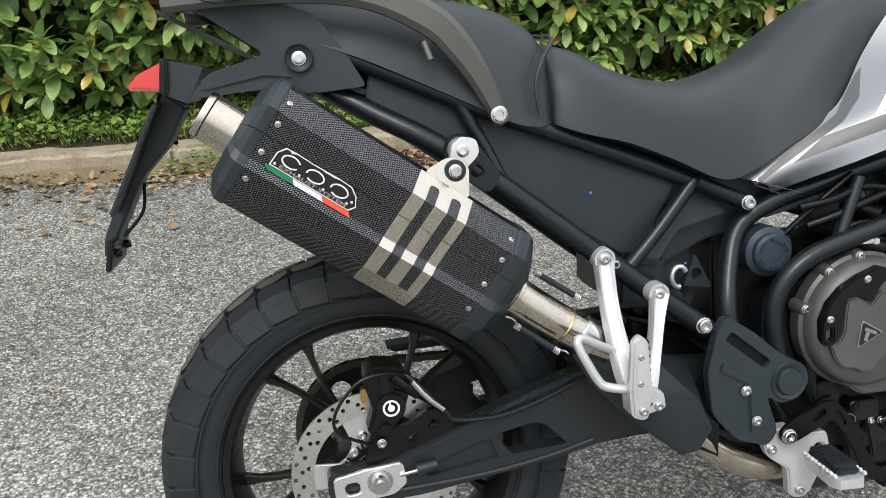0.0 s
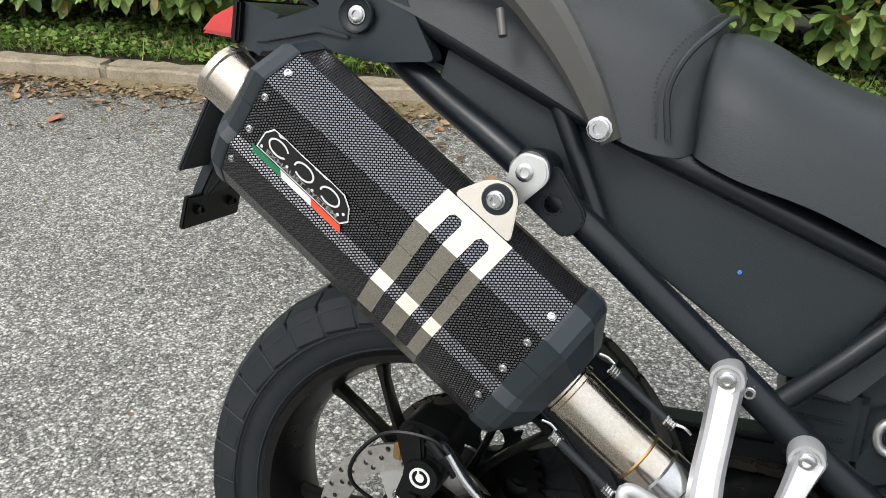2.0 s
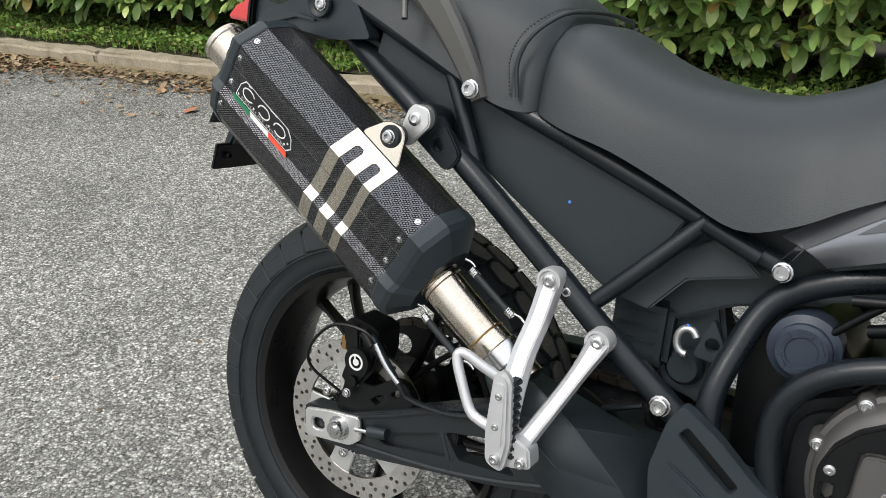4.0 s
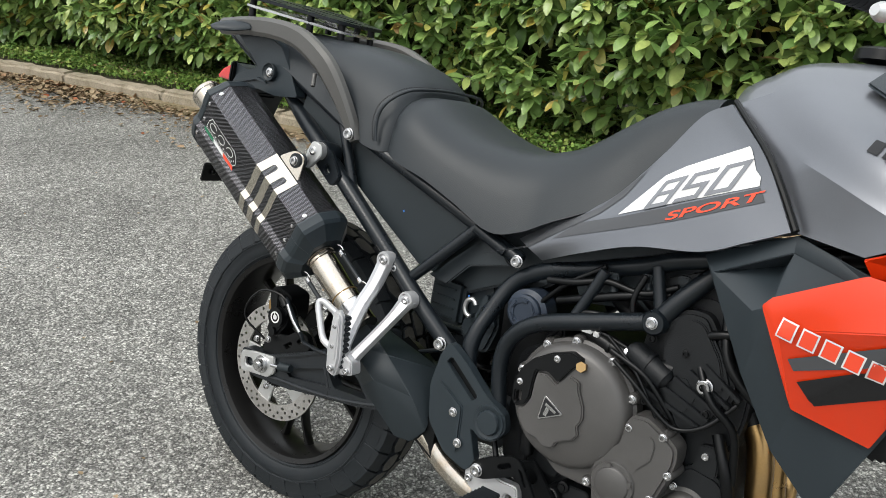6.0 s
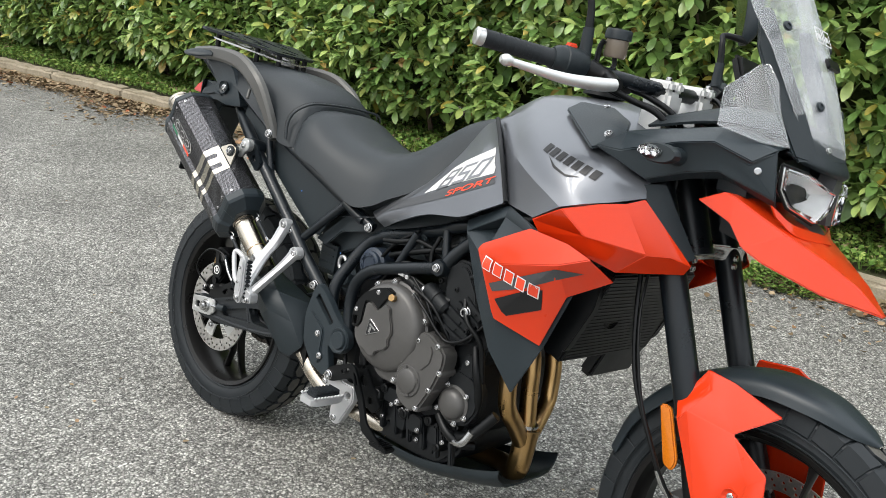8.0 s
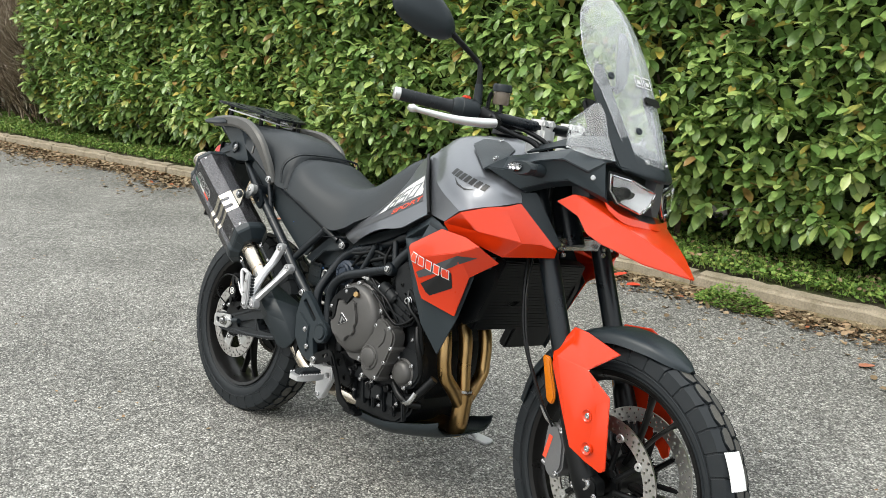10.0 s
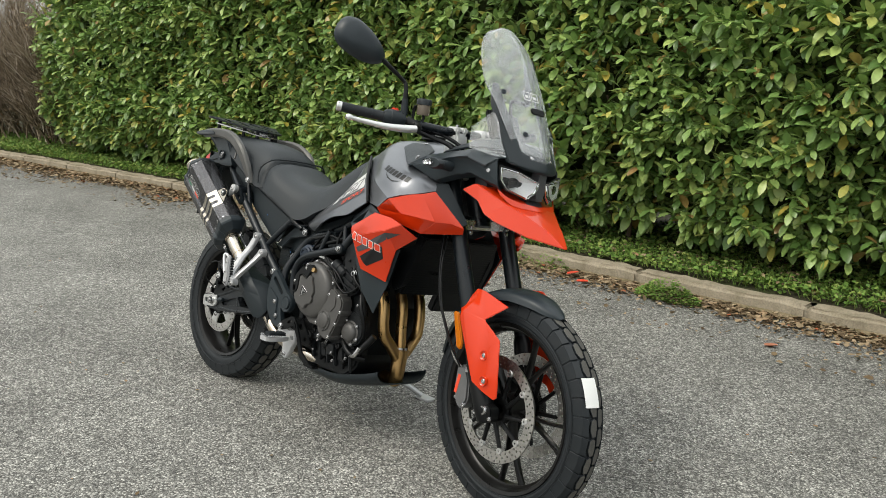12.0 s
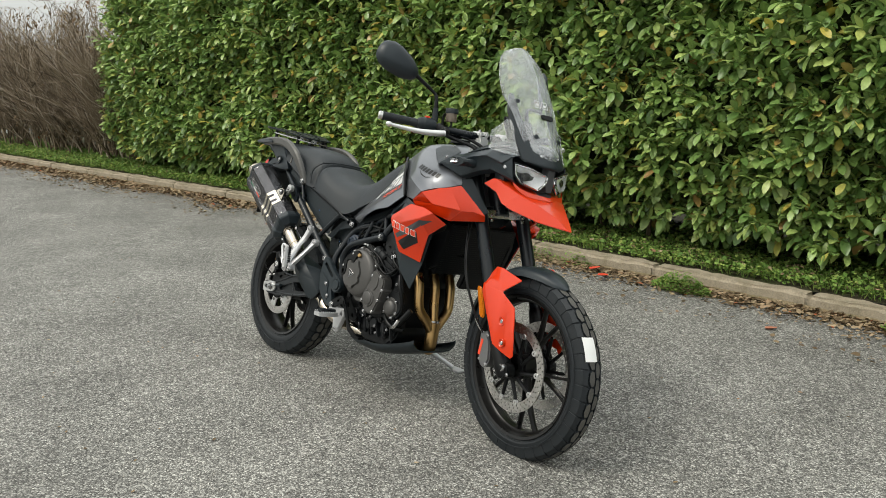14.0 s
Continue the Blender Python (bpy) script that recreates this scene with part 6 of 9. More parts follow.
RISER = material("pale_silver_paint", (0.66, 0.66, 0.65), 0.42, metal=0.15, grain=0.08, grain_scale=1600, wear=0.15)
HANG = material("cast_silver_alloy", (0.50, 0.50, 0.505), 0.42, metal=0.6, grain=0.1, grain_scale=1600, bump=0.0001, wear=0.25)
rest = part("passenger_footrest_hanger", join(strap([(0.326, -0.178, 0.646), (0.324, -0.200, 0.600), (0.322, -0.228, 0.560), (0.326, -0.262, 0.505), (0.334, -0.276, 0.474)], [0.0155, 0.0145, 0.0150, 0.0165, 0.0150], None),
                                              strap([(0.402, -0.196, 0.594), (0.390, -0.216, 0.560), (0.376, -0.240, 0.525), (0.358, -0.268, 0.484), (0.350, -0.276, 0.466)], [0.0155, 0.0110, 0.0100, 0.0110, 0.0130], None),
                                              lathe([(0.0001, -0.183), (0.0105, -0.183), (0.0120, -0.186), (0.0150, -0.186), (0.0160, -0.183), (0.0160, -0.165), (0.0001, -0.165)], 28, centre=(0.325, 0, 0.643)),
                                              lathe([(0.0001, -0.198), (0.0105, -0.198), (0.0120, -0.201), (0.0150, -0.201), (0.0160, -0.198), (0.0160, -0.18), (0.0001, -0.18)], 28, centre=(0.399, 0, 0.590)),
                                              prism(rounded([(0.320, 0.482), (0.345, 0.492), (0.370, 0.480), (0.374, 0.457), (0.345, 0.450), (0.322, 0.452)], 0.006, 3), -0.285, -0.258, 0.003)), HANG, bike, "silver cast alloy passenger footrest hanger")
bolt(rest, (0.325, -0.183, 0.643), r=0.0075, h=0.005)
bolt(rest, (0.399, -0.198, 0.590), r=0.0075, h=0.005)
part("lower_loop", tube([(0.322, -0.276, 0.486), (0.300, -0.274, 0.490), (0.286, -0.272, 0.497), (0.270, -0.268, 0.524), (0.258, -0.264, 0.550), (0.264, -0.260, 0.557), (0.290, -0.252, 0.543), (0.322, -0.240, 0.526)], 0.0062, 4, 10), HANG, rest)
peg = part("folded_peg", prism(rounded([(0.322, 0.452), (0.344, 0.446), (0.350, 0.480), (0.343, 0.556), (0.331, 0.566), (0.321, 0.556), (0.318, 0.490)], 0.009, 4), -0.296, -0.281, 0.004), HANG, rest, "folded-up passenger peg")
part("peg_groove", prism(rounded([(0.326, 0.476), (0.342, 0.476), (0.338, 0.552), (0.326, 0.552)], 0.007, 4), -0.2972, -0.2940, 0.0008), HANG, peg)
for k in range(10):
    part("rubber_rib", block((0.012, 0.015, 0.0078), (0.3475 - 0.0006 * k, -0.280, 0.466 + 0.0095 * k), 0.0022), RUBBER, rest, "black rubber rib")
bolt(rest, (0.336, -0.2965, 0.462), r=0.0055, h=0.005)
bolt(rest, (0.332, -0.2975, 0.500), r=0.0036, h=0.002)
bolt(rest, (0.332, -0.2975, 0.536), r=0.0036, h=0.002)
bolt(rest, (0.362, -0.285, 0.462), r=0.0055, h=0.005)

pivot = part("pivot_cover", prism(rounded([(0.504, 0.548), (0.548, 0.520), (0.585, 0.488), (0.600, 0.478), (0.632, 0.462), (0.640, 0.436), (0.622, 0.410), (0.592, 0.405), (0.572, 0.420), (0.592, 0.362), (0.577, 0.340), (0.527, 0.355), (0.486, 0.400), (0.477, 0.464), (0.490, 0.525)], 0.010, 3), -0.196, -0.178, 0.005,
                                  [rounded([(0.513, 0.524), (0.576, 0.474), (0.567, 0.463), (0.503, 0.512)], 0.004, 2)]), SATIN_PLASTIC, bike, "satin black swingarm pivot cover")
part("slot_floor", prism([(0.500, 0.530), (0.582, 0.476), (0.570, 0.455), (0.495, 0.505)], -0.186, -0.180), DEEP_BLACK, pivot)
part("cover_ridge", prism(rounded([(0.498, 0.480), (0.552, 0.448), (0.556, 0.368), (0.546, 0.362), (0.540, 0.440), (0.494, 0.465)], 0.004, 2), -0.2000, -0.194, 0.0025), SATIN_PLASTIC, pivot)
part("pivot_cap", lathe([(0.0001, -0.203), (0.019, -0.203), (0.021, -0.200), (0.021, -0.197), (0.028, -0.199), (0.030, -0.195), (0.030, -0.188), (0.0001, -0.188)], 32, centre=(0.606, 0, 0.440)), SATIN_PLASTIC, pivot)
bolt(pivot, (0.536, -0.199, 0.433), r=0.007, h=0.005)
bolt(pivot, (0.555, -0.199, 0.384), r=0.007, h=0.005)
# plate that carries the pedal
part("pedal_plate", prism(rounded([(0.615, 0.365), (0.690, 0.402), (0.755, 0.330), (0.735, 0.308), (0.668, 0.332)], 0.006, 2), -0.176, -0.168, 0.002, [circle(0.690, 0.372, 0.012, 12), circle(0.655, 0.358, 0.007, 10), circle(0.722, 0.335, 0.008, 10)]), DEEP_BLACK, bike, "black drilled pedal plate")

# rider foot rest
hub = part("rider_footrest_bracket", prism(rounded([(0.572, 0.338), (0.585, 0.362), (0.610, 0.368), (0.640, 0.350), (0.676, 0.352), (0.684, 0.318), (0.652, 0.252), (0.636, 0.244), (0.618, 0.252), (0.614, 0.296), (0.582, 0.318)], 0.008, 3), -0.192, -0.172, 0.003,
                                           [circle(0.664, 0.325, 0.008, 12)]), HANG, bike, "silver alloy rider footrest bracket")
bolt(hub, (0.634, -0.192, 0.261), r=0.007, h=0.005)
bolt(hub, (0.585, -0.192, 0.332), r=0.0065, h=0.006)


def peg_bar():
    """A wide serrated foot peg that stands out to the right."""
    bm = bmesh.new()
    secs = []
    for y, w in ((-0.205, 0.016), (-0.225, 0.024), (-0.285, 0.026), (-0.300, 0.018)):
        secs.append([(0.648 + w * c - 0.04 * (-(y) - 0.2), y, 0.322 + s) for c, s in ((-1, -0.008), (-1, 0.006), (1, 0.006), (1, -0.008))])
    bm = rings(secs)
    saw = []
    for k in range(9):
        y = -0.215 - 0.0095 * k
        for sx in (-1, 1):
            saw.append(block((0.005, 0.006, 0.010), (0.648 + sx * 0.023 - 0.04 * (-y - 0.2), y, 0.330), 0.001, Matrix.Rotation(radians(45), 4, "X")))
    return join(bm, *saw)


rider_peg = part("rider_footrest", peg_bar(), HANG, bike, "wide serrated alloy rider peg")
rub = [block((0.034, 0.074, 0.010), (0.646, -0.252, 0.334), 0.003)]
for k in range(7):
    rub.append(block((0.036, 0.005, 0.007), (0.647 - 0.0004 * k, -0.222 - 0.0098 * k, 0.341), 0.0015))
part("peg_rubber", rub[0], RUBBER, rider_peg, "ribbed black rubber insert")
for rb in rub[1:]:
    part("rubber_rib", rb, RUBBER, rider_peg)
# brake pedal and its plate
pedal = part("brake_pedal", prism(rounded([(0.593, 0.367), (0.613, 0.382), (0.662, 0.405), (0.678, 0.404), (0.692, 0.388), (0.722, 0.345), (0.748, 0.295), (0.800, 0.266), (0.798, 0.250), (0.738, 0.272), (0.708, 0.335), (0.677, 0.375), (0.620, 0.346), (0.602, 0.342), (0.591, 0.352)], 0.007, 3), -0.2040, -0.1975, 0.0015,
                                  [rounded([(0.640, 0.381), (0.663, 0.394), (0.666, 0.385), (0.644, 0.373)], 0.004, 2), rounded([(0.679, 0.390), (0.687, 0.386), (0.700, 0.366), (0.695, 0.363)], 0.003, 2)]), DEEP_BLACK, bike, "black slotted brake pedal arm")
bolt(pedal, (0.6045, -0.204, 0.3565), r=0.0100, h=0.008)
part("pedal_tread", join(block((0.055, 0.030, 0.010), (0.795, -0.190, 0.258), 0.002), *[block((0.004, 0.030, 0.008), (0.772 + 0.008 * k, -0.190, 0.265), 0.001, Matrix.Rotation(radians(45), 4, "Y")) for k in range(6)]), DEEP_BLACK, pedal)
part("rear_master_cylinder", join(tube([(0.655, -0.16, 0.48), (0.665, -0.16, 0.40)], 0.012, 1, 12), tube([(0.665, -0.16, 0.40), (0.67, -0.165, 0.34)], 0.004, 1, 8)), DEEP_BLACK, bike)

# shock, remote adjuster, hose bits inside the frame
shock = part("shock_absorber", tube([(0.47, 0, 0.66), (0.44, 0, 0.36)], 0.020, 1, 16), DEEP_BLACK, bike, "rear shock absorber behind the frame")
part("coil", tube([(0.47 - 0.025 * k / 96 + 0.032 * math.cos(k * 0.45), 0.032 * math.sin(k * 0.45), 0.63 - 0.24 * k / 96) for k in range(97)], 0.0055, 1, 6), DEEP_BLACK, shock)
lug = part("shock_lug", prism(rounded([(0.482, 0.572), (0.500, 0.622), (0.512, 0.600), (0.530, 0.566)], 0.006, 3), -0.102, -0.090, 0.003, [circle(0.503, 0.590, 0.0085, 16)]), SATIN_PLASTIC, bike, "black drilled suspension lug")
part("hose_hook", tube([(0.474 + 0.012 * math.cos(a), -0.104, 0.588 + 0.016 * math.sin(a)) for a in [0.5 + 0.36 * k for k in range(13)]], 0.0045, 1, 10), ALLOY, lug, "bright open hook")
part("shock_body", join(prism(rounded([(0.435, 0.625), (0.500, 0.640), (0.520, 0.560), (0.500, 0.500), (0.440, 0.520)], 0.015, 3), -0.075, -0.03, 0.006), lathe([(0.0001, -0.088), (0.018, -0.088), (0.024, -0.080), (0.026, -0.06)], 24, centre=(0.470, 0, 0.548))), SATIN_PLASTIC, shock, "black cast shock mount")
bolt(bike, (0.476, -0.119, 0.612), r=0.0016, h=0.001, mat=BLUE_DOT, name="paint_mark")
part("filler_cap", join(lathe([(0.0001, -0.148), (0.016, -0.148), (0.017, -0.150), (0.026, -0.150), (0.030, -0.146), (0.030, -0.138), (0.038, -0.134), (0.038, -0.10), (0.0001, -0.10)], 32, centre=(0.603, 0, 0.623)), *[moved(block((0.016, 0.004, 0.006), (0, 0, 0), 0.0015), Matrix.Translation((0.603 + 0.021 * math.cos(a), -0.1505, 0.623 + 0.021 * math.sin(a))) @ Matrix.Rotation(-a + 1.57, 4, "Y")) for a in (0.5, 1.5, 2.6, 3.7, 4.7, 5.8)]), CAP_BLUE, bike, "round blue-black cap inside the frame")

# ---- engine ----
engine = part("engine", prism(rounded([(0.60, 0.56), (0.60, 0.36), (0.68, 0.29), (0.92, 0.29), (0.965, 0.36), (0.985, 0.46), (0.95, 0.54), (0.86, 0.60), (0.72, 0.61)], 0.03, 3), -0.138, 0.125, 0.012), ENGINE_BLACK, bike, "black three-cylinder engine with bronze-grey covers")
part("cylinder_block", prism(rounded([(0.80, 0.52), (0.950, 0.46), (0.985, 0.56), (0.985, 0.70), (0.90, 0.74), (0.82, 0.70)], 0.02, 3), -0.140, 0.125, 0.010), ENGINE_BLACK, engine)
part("head_side", prism(rounded([(0.846, 0.690), (0.878, 0.713), (0.909, 0.713), (0.949, 0.658), (0.970, 0.611), (0.941, 0.548), (0.906, 0.531), (0.862, 0.552), (0.856, 0.630)], 0.010, 3), -0.166, -0.135, 0.006), ENGINE_BLACK, engine)
part("cam_cover", prism(rounded([(0.82, 0.70), (0.90, 0.735), (1.00, 0.70), (1.01, 0.73), (0.90, 0.775), (0.81, 0.735)], 0.012, 3), -0.135, 0.135, 0.006), ENGINE_BLACK, engine)
for k in range(5):
    part("cooling_rib", prism([(0.84 + 0.02 * k, 0.575 + 0.016 * k), (0.93 + 0.012 * k, 0.548 + 0.014 * k), (0.932 + 0.012 * k, 0.554 + 0.014 * k), (0.842 + 0.02 * k, 0.582 + 0.016 * k)], -0.174, -0.16, 0.001), ENGINE_BLACK, engine)
part("airbox", prism(rounded([(0.66, 0.71), (0.86, 0.80), (1.05, 0.84), (1.12, 0.78), (1.0, 0.72), (0.82, 0.68), (0.68, 0.66)], 0.02, 3), -0.11, 0.11, 0.01), BLACK_PLASTIC, engine)
for k in range(3):
    part("throttle_body", tube([(0.74 + 0.055 * k, -0.10, 0.69 + 0.012 * k), (0.79 + 0.055 * k, -0.12, 0.665 + 0.012 * k)], 0.017, 1, 12), DEEP_BLACK, engine)


def clutch_cover():
    prof = [(0.0001, -0.207), (0.060, -0.206), (0.068, -0.204), (0.086, -0.201), (0.093, -0.197), (0.098, -0.189), (0.100, -0.176), (0.105, -0.172), (0.105, -0.150)]
    return lathe(prof, 72, centre=(0.737, 0, 0.516))


clutch = part("clutch_cover", join(clutch_cover(), prism(rounded([(0.70, 0.425), (0.735, 0.40), (0.80, 0.40), (0.83, 0.45), (0.78, 0.44)], 0.01, 2), -0.185, -0.15, 0.004)), ENGINE_PAINT, bike, "round bronze-grey clutch cover")
part("cover_plate", prism(rounded([(0.682, 0.542), (0.684, 0.558), (0.700, 0.561), (0.721, 0.550), (0.738, 0.571), (0.756, 0.566), (0.758, 0.553), (0.769, 0.533), (0.773, 0.512), (0.766, 0.498), (0.771, 0.486), (0.761, 0.472), (0.751, 0.470), (0.737, 0.460), (0.734, 0.450), (0.716, 0.447),
                                   (0.702, 0.456), (0.682, 0.458), (0.668, 0.473), (0.661, 0.492), (0.673, 0.497), (0.681, 0.513)], 0.004, 3), -0.2135, -0.204, 0.0022), ENGINE_PAINT, clutch)
part("cover_guard", prism(rounded([(0.654, 0.491), (0.647, 0.502), (0.645, 0.530), (0.655, 0.557), (0.674, 0.579), (0.700, 0.595), (0.733, 0.607), (0.756, 0.600), (0.737, 0.577), (0.722, 0.553), (0.700, 0.565), (0.681, 0.561), (0.679, 0.541), (0.678, 0.512), (0.670, 0.499)], 0.004, 2), -0.2125, -0.180, 0.003,
                          [rounded([(0.652, 0.518), (0.663, 0.521), (0.664, 0.502), (0.654, 0.499)], 0.003, 2)]), DEEP_BLACK, clutch, "black guard over the clutch cover")
part("cover_strap", prism(rounded([(0.752, 0.590), (0.787, 0.574), (0.808, 0.546), (0.812, 0.506), (0.802, 0.472), (0.794, 0.478), (0.801, 0.508), (0.795, 0.536), (0.778, 0.561), (0.750, 0.577)], 0.006, 2), -0.2000, -0.178, 0.003), DEEP_BLACK, clutch)
for x, z in ((0.657, 0.534), (0.713, 0.590)):
    bolt(clutch, (x, -0.2125, z), r=0.0048, h=0.003)
tri = [(0.700, 0.487), (0.706, 0.530), (0.742, 0.509)]
c0 = Vector((0.716, 0.5085))
part("badge_rim", prism(rounded(tri, 0.004, 3), -0.2162, -0.2130, 0.0008), STEEL, clutch, "silver triangular badge rim")
part("badge_field", prism(rounded([tuple(c0 + (Vector(q) - c0) * 0.84) for q in tri], 0.003, 3), -0.2170, -0.2160, 0), BLACK_PRINT, clutch)
part("badge_mark", join(prism([(0.711, 0.519), (0.731, 0.510), (0.729, 0.506), (0.710, 0.514)], -0.2176, -0.2168), prism([(0.719, 0.512), (0.715, 0.497), (0.709, 0.499), (0.713, 0.514)], -0.2176, -0.2168)), STEEL, clutch)
for a in (98, 60, 25, -10, -42, -72, 128, 165):
    a = radians(a)
    x, z = 0.737 + 0.101 * math.cos(a), 0.516 + 0.101 * math.sin(a)
    part("boss", lathe([(0.0001, -0.178), (0.0085, -0.178), (0.0105, -0.172), (0.0115, -0.15)], 14, centre=(x, 0, z)), ENGINE_PAINT, clutch)
    bolt(clutch, (x, -0.178, z), r=0.0060, h=0.006)
for a in (-20, -50, -95, -130, 205):
    a = radians(a)
    part("cover_lug", moved(block((0.016, 0.010, 0.012), (0, 0, 0), 0.003), Matrix.Translation((0.737 + 0.086 * math.cos(a), -0.1935, 0.516 + 0.086 * math.sin(a))) @ Matrix.Rotation(-a, 4, "Y")), ENGINE_PAINT, clutch)
part("oil_cap", join(tube([(0.751, -0.195, 0.586), (0.754, -0.214, 0.591)], 0.0085, 1, 6), tube([(0.750, -0.190, 0.584), (0.7515, -0.200, 0.5865)], 0.0110, 1, 16)), material("dull_brass", (0.30, 0.20, 0.09), 0.45, metal=0.8, wear=0.3), clutch, "brass coloured oil plug")
mid = part("crank_cover", prism(rounded([(0.799, 0.419), (0.793, 0.448), (0.808, 0.473), (0.832, 0.503), (0.832, 0.524), (0.842, 0.543), (0.866, 0.546), (0.898, 0.530), (0.917, 0.517), (0.919, 0.493), (0.912, 0.467), (0.901, 0.432), (0.876, 0.380), (0.853, 0.367), (0.823, 0.375), (0.805, 0.389)], 0.008, 3), -0.198, -0.150, 0.005), ENGINE_PAINT, bike, "bronze-grey crank cover")
part("cover_disc", lathe([(0.0001, -0.2065), (0.0245, -0.2065), (0.0265, -0.2050), (0.0275, -0.2020), (0.0335, -0.2020), (0.0350, -0.2000), (0.0355, -0.19)], 40, centre=(0.835, 0, 0.430)), ENGINE_PAINT, mid)
for a in (20, 110, 200, 290):
    a = radians(a)
    part("disc_notch", moved(block((0.008, 0.0035, 0.010), (0, 0, 0), 0.001), Matrix.Translation((0.835 + 0.0290 * math.cos(a), -0.2035, 0.430 + 0.0290 * math.sin(a))) @ Matrix.Rotation(-a, 4, "Y")), ENGINE_PAINT, mid)
part("cover_panel", prism(rounded([(0.842, 0.482), (0.877, 0.524), (0.886, 0.513), (0.884, 0.487), (0.864, 0.464)], 0.005, 3), -0.2010, -0.196, 0.0018), ENGINE_PAINT, mid)
for x, z in ((0.841, 0.522), (0.893, 0.526), (0.911, 0.474), (0.893, 0.430), (0.869, 0.380), (0.815, 0.372), (0.804, 0.466), (0.792, 0.414)):
    part("boss", lathe([(0.0001, -0.195), (0.0075, -0.195), (0.0090, -0.190), (0.0095, -0.15)], 14, centre=(x, 0, z)), ENGINE_PAINT, mid)
    bolt(mid, (x, -0.195, z), r=0.0056, h=0.005)
small = part("pump_cover", lathe([(0.0001, -0.176), (0.018, -0.175), (0.028, -0.171), (0.033, -0.164), (0.034, -0.158), (0.040, -0.156), (0.041, -0.140)], 40, centre=(0.934, 0, 0.412)), ENGINE_PAINT, bike, "small domed engine cover")
part("pump_housing", prism(rounded([(0.900, 0.455), (0.927, 0.488), (0.973, 0.481), (0.995, 0.456), (0.996, 0.412), (0.976, 0.378), (0.930, 0.360), (0.895, 0.382)], 0.010, 3), -0.155, -0.12, 0.005), ENGINE_BLACK, engine)
for a in (122, 40, -25, -68, -148):
    bolt(small, (0.934 + 0.042 * math.cos(radians(a)), -0.158, 0.412 + 0.042 * math.sin(radians(a))), r=0.0054, h=0.006)
for x, y, z, r in ((0.928, -0.172, 0.613, 0.0105), (0.936, -0.168, 0.573, 0.006), (0.946, -0.150, 0.507, 0.006), (0.763, -0.170, 0.405, 0.006), (0.830, -0.150, 0.651, 0.006), (0.890, -0.170, 0.650, 0.005), (0.868, -0.172, 0.600, 0.006), (0.845, -0.165, 0.560, 0.006)):
    bolt(engine, (x, y, z), r=r, h=r, mat=STEEL if r > 0.008 or z < 0.52 else DEEP_BLACK)
part("head_panel", prism(rounded([(0.884, 0.702), (0.906, 0.700), (0.940, 0.655), (0.955, 0.612), (0.930, 0.606), (0.905, 0.632), (0.882, 0.660)], 0.010, 3), -0.170, -0.164, 0.002), ENGINE_BLACK, engine)
part("head_recess", prism(rounded([(0.868, 0.600), (0.898, 0.618), (0.920, 0.590), (0.905, 0.560), (0.874, 0.566)], 0.008, 3), -0.1685, -0.164, 0.002), ENGINE_BLACK, engine)
part("starter_motor", join(tube([(0.806, -0.160, 0.630), (0.812, -0.162, 0.627), (0.868, -0.166, 0.602), (0.874, -0.166, 0.599)], [0.013, 0.0175, 0.0175, 0.012], 1, 20), tube([(0.835, -0.164, 0.617), (0.840, -0.164, 0.615)], 0.0190, 1, 20)), ENGINE_BLACK, engine, "black starter motor")
part("oil_sight_glass", lathe([(0.0001, -0.166), (0.009, -0.167), (0.0105, -0.169), (0.015, -0.170), (0.0165, -0.167), (0.0165, -0.13)], 28, centre=(0.727, 0, 0.352)), DEEP_BLACK, engine)
part("sight_ring", lathe([(0.0095, -0.1685), (0.0115, -0.1705), (0.0125, -0.1705), (0.0130, -0.168), (0.0095, -0.1685)], 28, centre=(0.727, 0, 0.352)), STEEL, engine, "bright ring of the oil sight glass")
# castings, lugs and plugs on the lower crankcase
for x, z, w, h, d in ((0.700, 0.395, 0.050, 0.040, 0.150), (0.760, 0.362, 0.060, 0.034, 0.158), (0.790, 0.318, 0.052, 0.046, 0.150), (0.846, 0.330, 0.046, 0.040, 0.160), (0.900, 0.326, 0.050, 0.050, 0.148), (0.868, 0.288, 0.060, 0.026, 0.140),
                      (0.770, 0.282, 0.070, 0.024, 0.138), (0.700, 0.322, 0.044, 0.050, 0.142), (0.948, 0.500, 0.040, 0.050, 0.152), (0.965, 0.345, 0.030, 0.040, 0.130)):
    part("crankcase_casting", moved(prism(rounded([(-w / 2, -h / 2), (w / 2, -h / 2), (w * 0.42, h / 2), (-w * 0.35, h * 0.45)], min(w, h) * 0.25, 3), -d, -0.10, 0.003), Matrix.Translation((x, 0, z))), ENGINE_BLACK, engine)
for x, z, r, d in ((0.742, 0.372, 0.010, 0.166), (0.806, 0.335, 0.012, 0.160), (0.832, 0.300, 0.008, 0.152), (0.880, 0.350, 0.011, 0.162), (0.912, 0.300, 0.010, 0.156), (0.690, 0.340, 0.009, 0.152), (0.945, 0.360, 0.010, 0.150)):
    part("casting_plug", lathe([(0.0001, -d), (r * 0.5, -d), (r * 0.55, -d + 0.002), (r * 0.8, -d + 0.002), (r, -d + 0.004), (r * 1.1, -0.12)], 16, centre=(x, 0, z)), DEEP_BLACK, engine)
